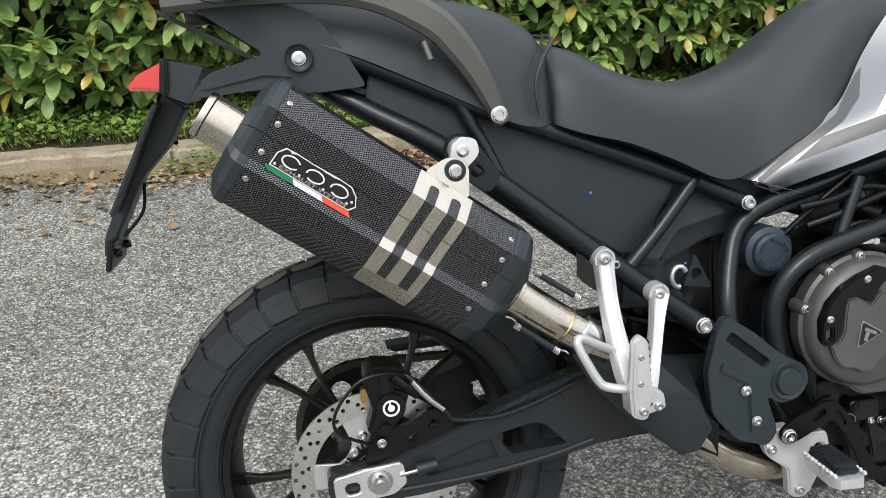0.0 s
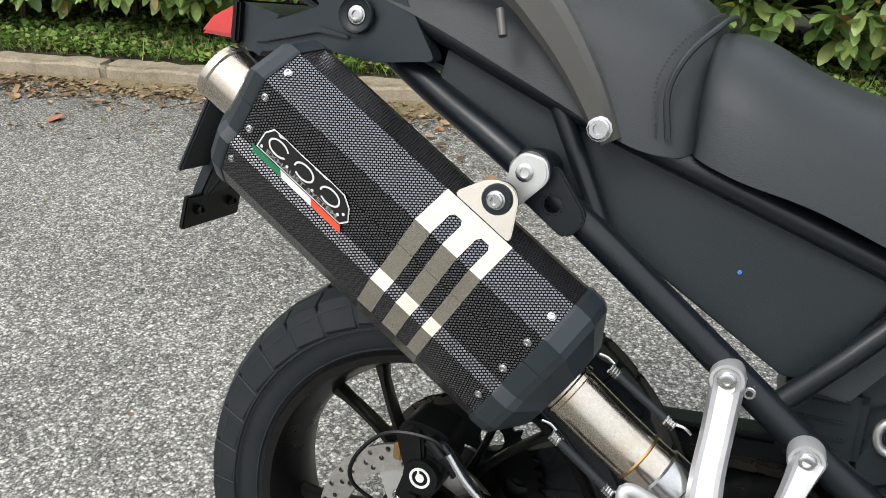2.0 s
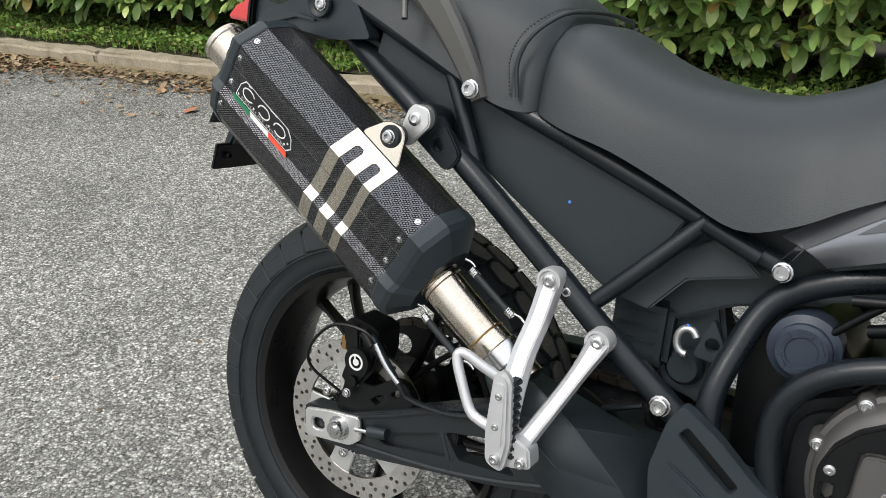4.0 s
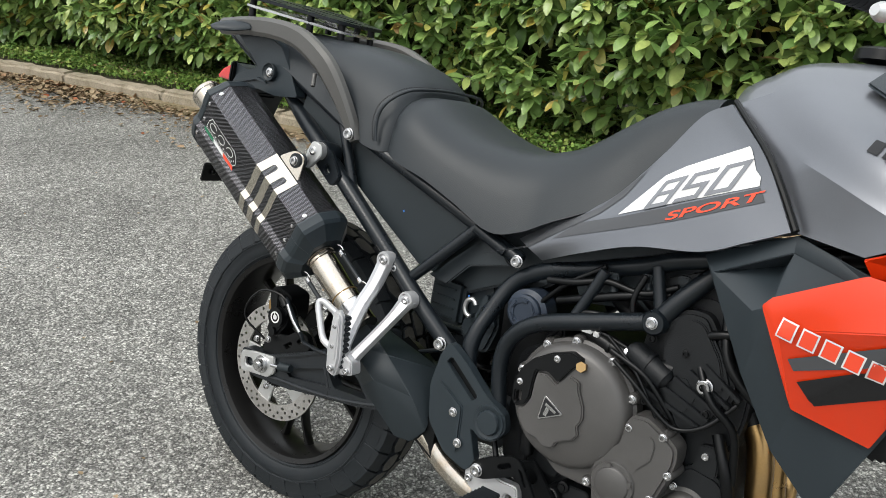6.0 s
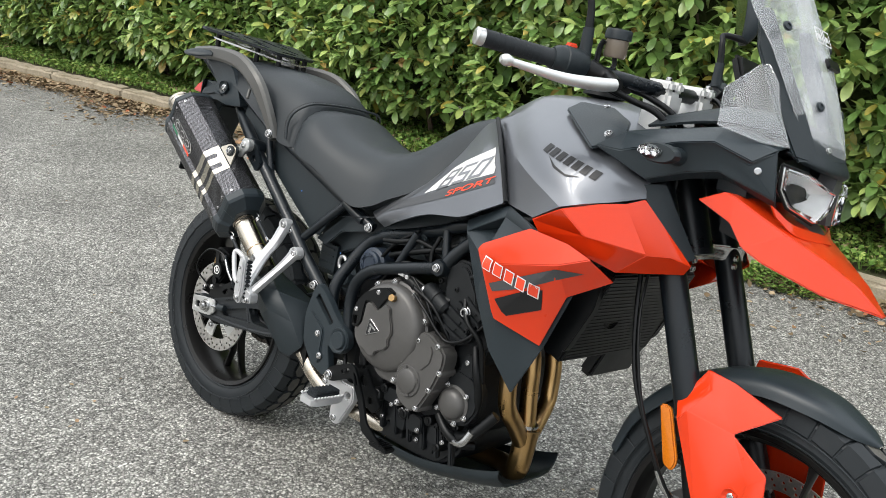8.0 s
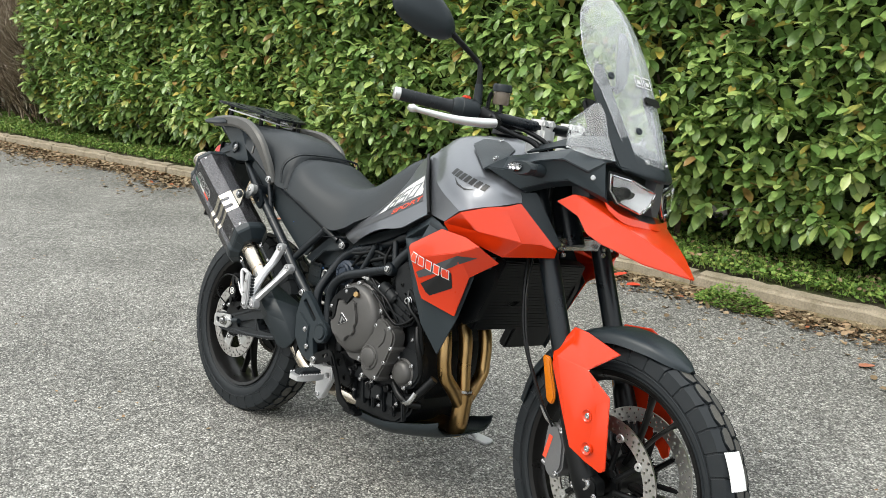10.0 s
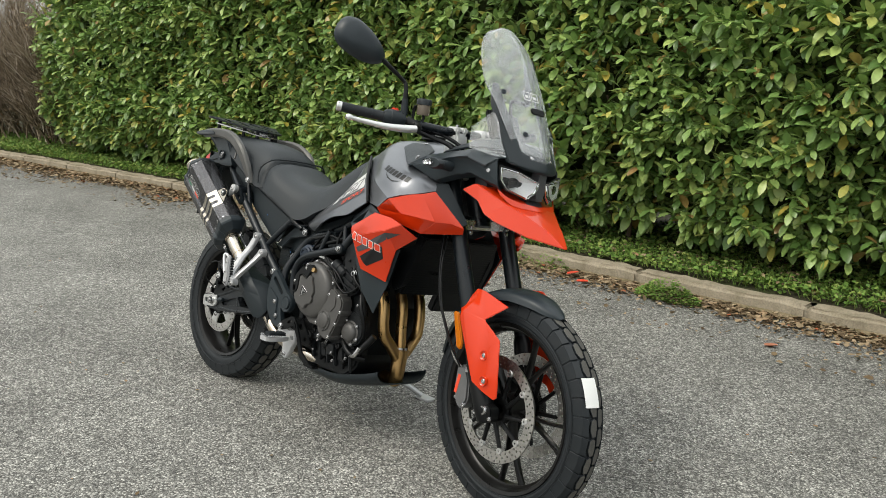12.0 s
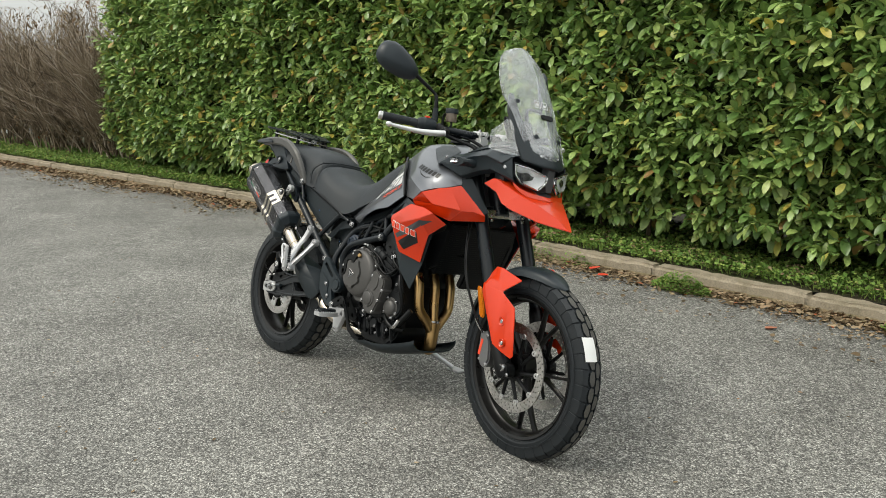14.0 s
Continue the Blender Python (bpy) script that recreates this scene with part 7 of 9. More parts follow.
for x, y, z, dr in ((0.715, -0.156, 0.412, DEEP_BLACK), (0.772, -0.160, 0.345, STEEL), (0.818, -0.156, 0.352, STEEL), (0.862, -0.164, 0.322, STEEL), (0.902, -0.152, 0.345, DEEP_BLACK), (0.925, -0.150, 0.318, STEEL), (0.745, -0.150, 0.305, STEEL), (0.690, -0.146, 0.306, STEEL), (0.850, -0.144, 0.290, STEEL)):
    bolt(engine, (x, y, z), r=0.0046, h=0.005, mat=dr)
for pts, r in (([(0.955, -0.150, 0.545), (0.978, -0.160, 0.500), (0.990, -0.150, 0.450), (0.985, -0.140, 0.400)], 0.009), ([(0.900, -0.150, 0.372), (0.935, -0.158, 0.350), (0.965, -0.150, 0.335), (0.985, -0.120, 0.330)], 0.010),
               ([(0.660, -0.155, 0.600), (0.700, -0.166, 0.636), (0.750, -0.168, 0.640), (0.800, -0.165, 0.628)], 0.0045), ([(0.770, -0.175, 0.640), (0.820, -0.178, 0.606), (0.852, -0.180, 0.570), (0.870, -0.178, 0.545)], 0.0030),
               ([(0.640, -0.150, 0.690), (0.690, -0.155, 0.700), (0.740, -0.150, 0.715), (0.800, -0.150, 0.712), (0.850, -0.145, 0.735)], 0.0055), ([(0.930, -0.150, 0.720), (0.950, -0.170, 0.660), (0.990, -0.170, 0.620), (1.020, -0.150, 0.600)], 0.0075)):
    part("hose", tube(pts, r, 6, 10), DEEP_BLACK, engine, "black rubber hose")
part("wiring_plug", join(block((0.020, 0.016, 0.012), (0.735, -0.172, 0.640), 0.002), block((0.010, 0.012, 0.009), (0.751, -0.172, 0.636), 0.0015)), ALLOY, engine, "pale wiring plug")
# sump with ribs and plugs
part("sump", prism(rounded([(0.66, 0.30), (0.70, 0.24), (0.90, 0.245), (0.955, 0.30), (0.945, 0.35), (0.70, 0.35)], 0.02, 3), -0.12, 0.11, 0.008), ENGINE_BLACK, engine)
for k in range(6):
    part("sump_rib", block((0.012, 0.014, 0.075), (0.74 + 0.042 * k, -0.147, 0.315), 0.003, Matrix.Rotation(radians(-14), 4, "Y")), ENGINE_BLACK, engine)
    bolt(engine, (0.755 + 0.042 * k, -0.150, 0.345 - 0.006 * (k % 3)), r=0.0055, h=0.006, mat=STEEL if k % 2 else DEEP_BLACK)
for pts, r in (([(0.88, -0.150, 0.66), (0.93, -0.165, 0.69), (1.00, -0.15, 0.70)], 0.007), ([(0.78, -0.175, 0.62), (0.84, -0.178, 0.60), (0.88, -0.170, 0.56), (0.90, -0.16, 0.53)], 0.0045),
               ([(0.791, -0.185, 0.610), (0.835, -0.188, 0.584), (0.875, -0.185, 0.553), (0.905, -0.182, 0.541), (0.942, -0.178, 0.558), (0.975, -0.165, 0.600)], 0.0035), ([(0.700, -0.150, 0.645), (0.731, -0.162, 0.635), (0.792, -0.165, 0.620), (0.874, -0.158, 0.617)], 0.011),
               ([(0.66, -0.14, 0.66), (0.70, -0.150, 0.675), (0.77, -0.150, 0.70), (0.84, -0.140, 0.72)], 0.007), ([(0.62, -0.13, 0.64), (0.67, -0.142, 0.69), (0.73, -0.140, 0.735)], 0.0045), ([(0.80, -0.150, 0.74), (0.79, -0.155, 0.70), (0.80, -0.155, 0.66)], 0.005),
               ([(0.68, -0.15, 0.62), (0.72, -0.16, 0.66), (0.80, -0.15, 0.66)], 0.005), ([(0.90, -0.155, 0.655), (0.94, -0.18, 0.600), (0.98, -0.17, 0.56), (0.99, -0.15, 0.48)], 0.006),
               ([(0.94, -0.14, 0.34), (0.99, -0.15, 0.36), (1.03, -0.13, 0.42)], 0.012), ([(0.60, -0.16, 0.40), (0.64, -0.175, 0.34), (0.70, -0.165, 0.31)], 0.005)):
    part("hose", tube(pts, r, 6, 10), DEEP_BLACK, engine, "black rubber hose")
part("coolant_pipe", tube([(0.955, -0.155, 0.335), (0.985, -0.165, 0.345), (1.00, -0.16, 0.375)], 0.008, 5, 10), STEEL, engine, "bright metal coolant pipe")

for k in range(3):
    part("injector", join(tube([(0.745 + 0.055 * k, -0.135, 0.715 + 0.012 * k), (0.752 + 0.055 * k, -0.140, 0.690 + 0.012 * k)], 0.0075, 1, 10), block((0.018, 0.012, 0.014), (0.744 + 0.055 * k, -0.136, 0.722 + 0.012 * k), 0.002)), BLACK_PLASTIC, engine)
    part("hose_clip", tube([(0.770 + 0.03 * k, -0.1652, 0.6225 - 0.001 * k), (0.775 + 0.03 * k, -0.1652, 0.622 - 0.001 * k)], 0.0122, 1, 14), STEEL if k == 1 else DEEP_BLACK, engine)
# radiator
rad = part("radiator", join(block((0.035, 0.35, 0.205), (0, 0, 0.032), 0.004, None), block((0.030, 0.175, 0.080), (0, 0.0875, -0.095), 0.006, None)), DEEP_BLACK, bike, "black radiator behind the front wheel")
rad.matrix_basis = Matrix.Translation((1.176, 0, 0.664)) @ Matrix.Rotation(radians(20), 4, "Y")
fins = [block((0.004, 0.335, 0.0022), (0.0165, 0, -0.062 + 0.0085 * k), 0) for k in range(23)]
for fin in fins:
    part("fin", fin, DEEP_BLACK, rad)
both("radiator_side", lambda: prism(rounded([(1.150, 0.735), (1.222, 0.765), (1.218, 0.715), (1.180, 0.620), (1.140, 0.600), (1.125, 0.63)], 0.010, 3), -0.186, -0.165, 0.004), DEEP_BLACK, bike, "black radiator side panel")
part("horn", join(lathe([(0.0001, 0), (0.030, 0), (0.040, 0.008), (0.042, 0.018), (0.030, 0.022), (0.0001, 0.022)], 24, axis="x", centre=(1.175, -0.07, 0.70)), *[lathe([(0.022 + 0.004 * k, 0.022), (0.024 + 0.004 * k, 0.025), (0.025 + 0.004 * k, 0.022)], 20, axis="x", centre=(1.175, -0.07, 0.70)) for k in range(4)]), DEEP_BLACK, bike, "black horn in front of the radiator")

# headers
HD = []
for y, mx in ((-0.085, 0.004), (0.0, 0.010), (0.085, 0.0)):
    HD.append(part("header_pipe", tube([(0.965, y, 0.585), (0.994, y, 0.545), (1.008, y, 0.500), (1.014, y * 0.98, 0.455), (1.020, y * 0.88, 0.420), (1.027, y * 0.50, 0.382), (1.030, y * 0.14, 0.345)], [0.0185, 0.0195, 0.0195, 0.0195, 0.0195, 0.0195, 0.02], 6, 20), GOLD_PIPE, bike, "heat-tinted golden header pipe"))
    part("header_flange", tube([(0.976, y, 0.574), (0.986, y, 0.560)], 0.029, 1, 18), DEEP_BLACK, HD[-1])
part("collector_pipe", tube([(1.030, 0, 0.372), (1.032, 0, 0.345), (1.031, 0, 0.290), (1.015, 0.010, 0.262), (0.95, 0.045, 0.252), (0.84, 0.02, 0.246), (0.72, -0.10, 0.26)], [0.030, 0.027, 0.026, 0.025, 0.022, 0.022, 0.025], 5, 20), GOLD_PIPE, bike, "golden collector pipe")
part("engine_rear_cover", prism(rounded([(0.53, 0.645), (0.60, 0.66), (0.66, 0.60), (0.64, 0.45), (0.54, 0.44)], 0.02, 3), -0.09, 0.09, 0.01), DEEP_BLACK, engine)
part("pipe_clamp", tube([(1.030, 0.0, 0.384), (1.030, 0.0, 0.376)], 0.024, 1, 20), STEEL, bike)

# skid plate and side stand
skid_rows = []
for x, zt, zb, hw in ((0.60, 0.300, 0.262, 0.115), (0.66, 0.246, 0.212, 0.12), (0.76, 0.240, 0.204, 0.125), (0.86, 0.246, 0.210, 0.125), (0.975, 0.276, 0.238, 0.122), (1.035, 0.296, 0.256, 0.118), (1.058, 0.306, 0.266, 0.115)):
    skid_rows.append([(x, -hw, zt), (x, -hw + 0.003, (zt + zb) / 2), (x + 0.004, -hw + 0.03, zb), (x + 0.006, -0.04, zb - 0.004), (x + 0.006, 0, zb - 0.004)])
part("skid_plate", skin(skid_rows, 0.004, 4, 3, True), BLACK_PLASTIC, bike, "black engine skid plate")
stand = part("side_stand", tube([(0.60, 0.150, 0.27), (0.70, 0.270, 0.195), (0.795, 0.385, 0.122)], [0.013, 0.012, 0.011], 4, 12), HANG, bike, "silver side stand holding the leaning bike")
part("stand_foot", moved(prism(rounded([(-0.035, -0.022), (0.045, -0.022), (0.05, 0.0), (0.045, 0.022), (-0.035, 0.022)], 0.01, 3), -0.004, 0.004, 0.002), Matrix.Translation((0.800, 0.395, 0.114)) @ Matrix.Rotation(radians(13), 4, "X") @ Matrix.Rotation(radians(90), 4, "X")), HANG, stand)

# ---- tank, panels and fairing ----
def tank_mesh():
    """The tank: a narrow face towards the seat, a crease, then the broad shoulder; both sides as one shell."""
    rear = [[(0.835, 0, 1.035), (0.852, -0.070, 1.027), (0.862, -0.122, 1.006), (0.920, -0.170, 0.940), (0.970, -0.205, 0.900), (1.012, -0.231, 0.861)],
            [(0.842, 0, 1.044), (0.857, -0.071, 1.034), (0.874, -0.123, 1.013), (0.939, -0.180, 0.953), (1.018, -0.232, 0.911), (1.100, -0.272, 0.855)]]
    wide = [[(0.865, 0, 1.058), (0.876, -0.078, 1.046), (0.889, -0.125, 1.020), (0.958, -0.188, 0.964), (1.051, -0.252, 0.930), (1.161, -0.291, 0.889)],
            [(0.965, 0, 1.092), (0.950, -0.082, 1.080), (0.962, -0.137, 1.049), (1.037, -0.212, 1.001), (1.113, -0.258, 0.958), (1.200, -0.277, 0.904)],
            [(1.100, 0, 1.095), (1.095, -0.074, 1.076), (1.074, -0.145, 1.038), (1.149, -0.207, 0.996), (1.198, -0.237, 0.965), (1.236, -0.238, 0.918)],
            [(1.270, 0, 1.060), (1.261, -0.060, 1.032), (1.260, -0.115, 1.003), (1.260, -0.170, 0.968), (1.264, -0.190, 0.948), (1.270, -0.197, 0.935)]]
    grid = []
    for i in range(6):
        col = [np.array(rear[0][i]), np.array(rear[1][i])] + curve_points([w[i] for w in wide], 7)
        grid.append(col)
    rows = [[grid[i][j] for i in range(6)] for j in range(len(grid[0]))]
    rows = [curve_points(r[:3], 4)[:-1] + curve_points(r[2:], 5) for r in rows]
    rows = [list(r[::-1]) + [np.array((q[0], -q[1], q[2])) for q in r[1:]] for r in rows]
    bm = rings(rows, closed=False, caps=False)
    bmesh.ops.recalc_face_normals(bm, faces=bm.faces)
    bmesh.ops.solidify(bm, geom=bm.faces[:], thickness=0.004)
    return bm


tank = part("fuel_tank", tank_mesh(), GREY_PAINT, bike, "graphite metallic fuel tank", sharp=17)
part("fuel_cap", lathe([(0.0001, 1.118), (0.035, 1.118), (0.042, 1.114), (0.044, 1.100), (0.0001, 1.09)], 32, axis="z", centre=(1.02, 0, 0)), DEEP_BLACK, tank)


def tank_red():
    v = [(1.100, -0.274, 0.852), (1.167, -0.293, 0.887), (1.271, -0.199, 0.933), (1.356, -0.137, 0.836), (1.338, -0.118, 0.815), (1.258, -0.220, 0.797), (1.112, -0.264, 0.832), (1.305, -0.213, 0.842), (1.213, -0.272, 0.849), (1.258, -0.238, 0.920), (1.222, -0.262, 0.910), (1.330, -0.172, 0.846)]
    return facets(v, [(0, 6, 5, 7, 8), (0, 8, 1), (1, 8, 10), (10, 8, 7, 9), (9, 7, 11, 2), (2, 11, 3), (7, 5, 4, 3, 11)], 0.003, 0.012)


both("tank_lower_panel", tank_red, RED_PAINT, bike, "glossy orange-red tank panel")


def side_panel():
    return skin([[(0.608, -0.125, 0.712), (0.590, -0.138, 0.727), (0.556, -0.120, 0.736)], [(0.70, -0.170, 0.752), (0.690, -0.160, 0.782), (0.640, -0.130, 0.794)], [(0.79, -0.196, 0.786), (0.775, -0.175, 0.836), (0.708, -0.128, 0.838)],
                 [(0.893, -0.220, 0.806), (0.862, -0.187, 0.896), (0.764, -0.104, 0.915)], [(0.955, -0.232, 0.835), (0.918, -0.192, 0.930), (0.815, -0.106, 0.985)], [(1.006, -0.238, 0.861), (0.944, -0.200, 0.945), (0.862, -0.130, 1.008)]], 0.004, 6, 6)


pan_r = both("side_panel", side_panel, GREY_PAINT, bike, "graphite side panel with white and red number print")[0]
stripe = part("dark_stripe", on_panel(flat_print([[(0.630, 0.756), (0.682, 0.776), (0.755, 0.803), (0.841, 0.836), (0.962, 0.890), (0.950, 0.906), (0.754, 0.8225), (0.674, 0.793)]]), [pan_r], 0.0011, 0.008), GREY_PRINT, pan_r, "dark grey stripe")
# printed stripe, carried on at its upper end as painted seat shadow
part("seat_stripe_and_shadow", on_panel(flat_print([[(0.566, 0.722), (0.582, 0.728), (0.637, 0.768), (0.704, 0.814), (0.735, 0.848), (0.752, 0.890), (0.742, 0.880), (0.700, 0.824), (0.630, 0.776)]]), [pan_r], 0.0012, 0.008), GREY_PRINT, pan_r, "dark grey stripe along the seat, its upper end drawn as the seat's shadow")
part("number_field", on_panel(flat_print([[(0.742, 0.822), (0.948, 0.908), (0.946, 0.920), (0.932, 0.930), (0.927, 0.942), (0.920, 0.952), (0.915, 0.956), (0.826, 0.912), (0.795, 0.892)]]), [pan_r], 0.0012, 0.006), WHITE, pan_r, "white field behind the number")
def squared_digit(o, lit):
    """A squared numeral of straight strokes in the (x, z) plane: which of top, middle, bottom, upper left, upper right, lower left, lower right are drawn."""
    rx, rz, ux, uz = 0.0365, 0.0160, 0.0180, 0.0470
    t, h = 0.23, 0.15
    box = {"t": (0, 1 - h, 1, 1), "m": (0, 0.5 - h / 2, 1, 0.5 + h / 2), "b": (0, 0, 1, h), "ul": (0, 0.5, t, 1), "ur": (1 - t, 0.5, 1, 1), "ll": (0, 0, t, 0.5), "lr": (1 - t, 0, 1, 0.5)}
    return [[(o[0] + rx * a + ux * b, o[1] + rz * a + uz * b) for a, b in ((x0, z0), (x1, z0), (x1, z1), (x0, z1))] for x0, z0, x1, z1 in (box[k] for k in lit)]


for k, lit in enumerate((("t", "m", "b", "ul", "ur", "ll", "lr"), ("t", "m", "b", "ul", "lr"), ("t", "b", "ul", "ur", "ll", "lr"))):
    for j, one in enumerate(squared_digit((0.784 + 0.0450 * k, 0.8385 + 0.0200 * k), lit)):
        part("number_print", on_panel(flat_print([one]), [pan_r], 0.0020 + 0.0001 * j, 0.006), DIGIT_PRINT, pan_r, "grey squared stroke of the number 850")
part("word_print", on_panel(letters("SPORT", (0.826, 0.8330), (0.128, 0.0580), (0.30, 0.95), 0.0150), [pan_r], 0.0022), RED_PRINT, pan_r, "red word SPORT")


# added black tube that stands in for the dark gap along the joint
both("panel_gap_tube", lambda: tube([(0.868, -0.133, 1.012), (0.912, -0.172, 0.978), (0.951, -0.205, 0.946), (0.984, -0.226, 0.905), (1.013, -0.243, 0.864)], 0.0046, 4, 8), DEEP_BLACK, bike, "black tube drawn for the dark gap between panel and tank")


def inner_shroud():
    v = [(0.890, -0.187, 0.800), (1.012, -0.228, 0.858), (1.112, -0.258, 0.832), (0.985, -0.225, 0.660), (1.045, -0.236, 0.580), (1.113, -0.230, 0.516), (1.157, -0.226, 0.622), (1.01, -0.268, 0.768), (1.062, -0.256, 0.652), (1.20, -0.24, 0.735),
         (1.000, -0.195, 0.812), (0.93, -0.15, 0.78), (1.03, -0.17, 0.60), (0.915, -0.212, 0.782), (0.985, -0.245, 0.752), (1.015, -0.236, 0.836), (1.105, -0.250, 0.815)]
    return facets(v, [(0, 1, 15, 13), (13, 15, 10), (15, 16, 7, 10), (1, 2, 16, 15), (10, 7, 14, 13), (0, 13, 14, 3), (14, 7, 3), (3, 7, 8, 4), (4, 8, 6, 5), (7, 2, 9, 6, 8), (0, 3, 11), (3, 4, 12, 11), (4, 5, 12)], 0.003, 0.006)


both("inner_shroud", inner_shroud, SATIN_PLASTIC, bike, "satin black radiator shroud")


def red_shroud():
    v = [(1.003, -0.283, 0.770), (1.012, -0.285, 0.783), (1.111, -0.288, 0.838), (1.200, -0.296, 0.833), (1.250, -0.297, 0.818), (1.276, -0.247, 0.784), (1.196, -0.252, 0.733), (1.154, -0.235, 0.625), (1.062, -0.268, 0.650), (1.030, -0.296, 0.748), (1.195, -0.306, 0.793),
         (1.022, -0.255, 0.768), (1.113, -0.258, 0.812), (1.250, -0.265, 0.793)]
    return facets(v, [(0, 1, 9), (1, 2, 3, 10, 9), (3, 4, 10), (0, 9, 8), (9, 10, 6, 7, 8), (10, 4, 5, 6), (1, 11, 12, 2), (2, 12, 13, 4, 3)], 0.003, 0.007)


shroud_r = both("front_shroud", red_shroud, RED_PAINT, bike, "glossy orange-red front shroud with black stripes")[0]
part("stripe_upper", on_panel(flat_print([[(1.049, 0.716), (1.058, 0.703), (1.130, 0.731), (1.190, 0.765), (1.234, 0.788), (1.190, 0.784)]]), [shroud_r], 0.0016, 0.007), GREY_PRINT, shroud_r, "dark stripe")
part("stripe_lower", on_panel(flat_print([[(1.064, 0.690), (1.088, 0.664), (1.160, 0.699), (1.164, 0.738), (1.128, 0.725)]]), [shroud_r], 0.0016, 0.007), BLACK_PRINT, shroud_r, "black stripe")


def slanted(o, right, up, marks):
    """Plain slanted bars in place of a name, in the (x, z) plane."""
    out = []
    for x0, y0, x1, y1 in marks:
        out.append([(o[0] + right[0] * a + up[0] * b, o[1] + right[1] * a + up[1] * b) for a, b in ((x0, y0), (x1, y0), (x1, y1), (x0, y1))])
    return out


NAME5 = [(0.025 + 0.2 * k, 0.0, 0.150 + 0.2 * k, 1.0) for k in range(5)]
fat = [(a - 0.016, b - 0.10, c + 0.016, d + 0.10) for a, b, c, d in NAME5]
TO, TR, TU = (1.029, 0.7435), (0.131, -0.025), (0.004, 0.0205)
for one in slanted(TO, TR, TU, fat):
    part("name_backing", on_panel(flat_print([one]), [shroud_r], 0.0024, 0.008), WHITE, shroud_r, "white outline of a plain bar")
for one in slanted(TO, TR, TU, NAME5):
    part("name_bar", on_panel(flat_print([one]), [shroud_r], 0.0030, 0.008), RED_PRINT, shroud_r, "plain red slanted bar")
NAME7 = [(0.01 + 0.142 * k, 0.0, 0.112 + 0.142 * k, 1.0) for k in range(7)]
NO, NR, NU = (1.066, 0.9755), (0.134, -0.031), (0.006, 0.0155)
for one in slanted(NO, NR, NU, NAME7):
    part("name_bar", on_panel(flat_print([one]), [tank], 0.0018, 0.006), BLACK_PRINT, tank, "plain black slanted bar")
part("name_swoosh", on_panel(flat_print([[(1.089, 0.969), (1.112, 0.950), (1.142, 0.941), (1.172, 0.946), (1.142, 0.9445), (1.114, 0.954)]]), [tank], 0.0018, 0.006), BLACK_PRINT, tank)


def top_fairing():
    """A creased side plate with a raised upper band, a lower recess and a lip that turns under."""
    v = [(1.160, -0.225, 1.006), (1.198, -0.190, 1.041), (1.261, -0.170, 1.057), (1.357, -0.150, 1.082), (1.451, -0.148, 1.059), (1.466, -0.142, 0.979), (1.369, -0.165, 1.007), (1.322, -0.180, 0.994), (1.258, -0.200, 0.966),
         (1.207, -0.216, 1.006), (1.305, -0.207, 1.040), (1.356, -0.184, 1.053), (1.422, -0.167, 1.033), (1.306, -0.199, 1.034), (1.356, -0.176, 1.046), (1.417, -0.160, 1.028),
         (1.250, -0.165, 0.958), (1.320, -0.150, 0.984), (1.370, -0.135, 0.996), (1.462, -0.118, 0.966), (1.195, -0.120, 1.052), (1.261, -0.105, 1.068), (1.357, -0.100, 1.090), (1.450, -0.110, 1.068)]
    f = [(0, 1, 9), (1, 2, 10, 9), (2, 3, 11, 10), (3, 4, 12, 11), (0, 9, 8), (9, 10, 13), (9, 13, 7, 8), (10, 11, 14, 13), (13, 14, 6, 7), (11, 12, 15, 14), (14, 15, 5, 6), (12, 4, 15), (15, 4, 5),
         (8, 7, 17, 16), (7, 6, 18, 17), (6, 5, 19, 18), (1, 20, 21, 2), (2, 21, 22, 3), (3, 22, 23, 4)]
    return facets(v, f, 0.004, 0.0045)


def tank_corner():
    """The black plate between the tank's shoulder and the side fairing."""
    v = [(1.029, -0.140, 1.060), (1.042, -0.112, 1.080), (1.112, -0.100, 1.080), (1.168, -0.130, 1.060), (1.198, -0.186, 1.038), (1.162, -0.222, 1.003), (1.152, -0.222, 0.999), (1.100, -0.150, 1.056)]
    return facets(v, [(0, 1, 7), (1, 2, 3, 7), (7, 3, 4), (7, 4, 5), (0, 7, 5, 6)], 0.006, 0.004)


fair_r, fair_l = both("upper_fairing", top_fairing, SATIN_PLASTIC, bike, "satin black upper side fairing")


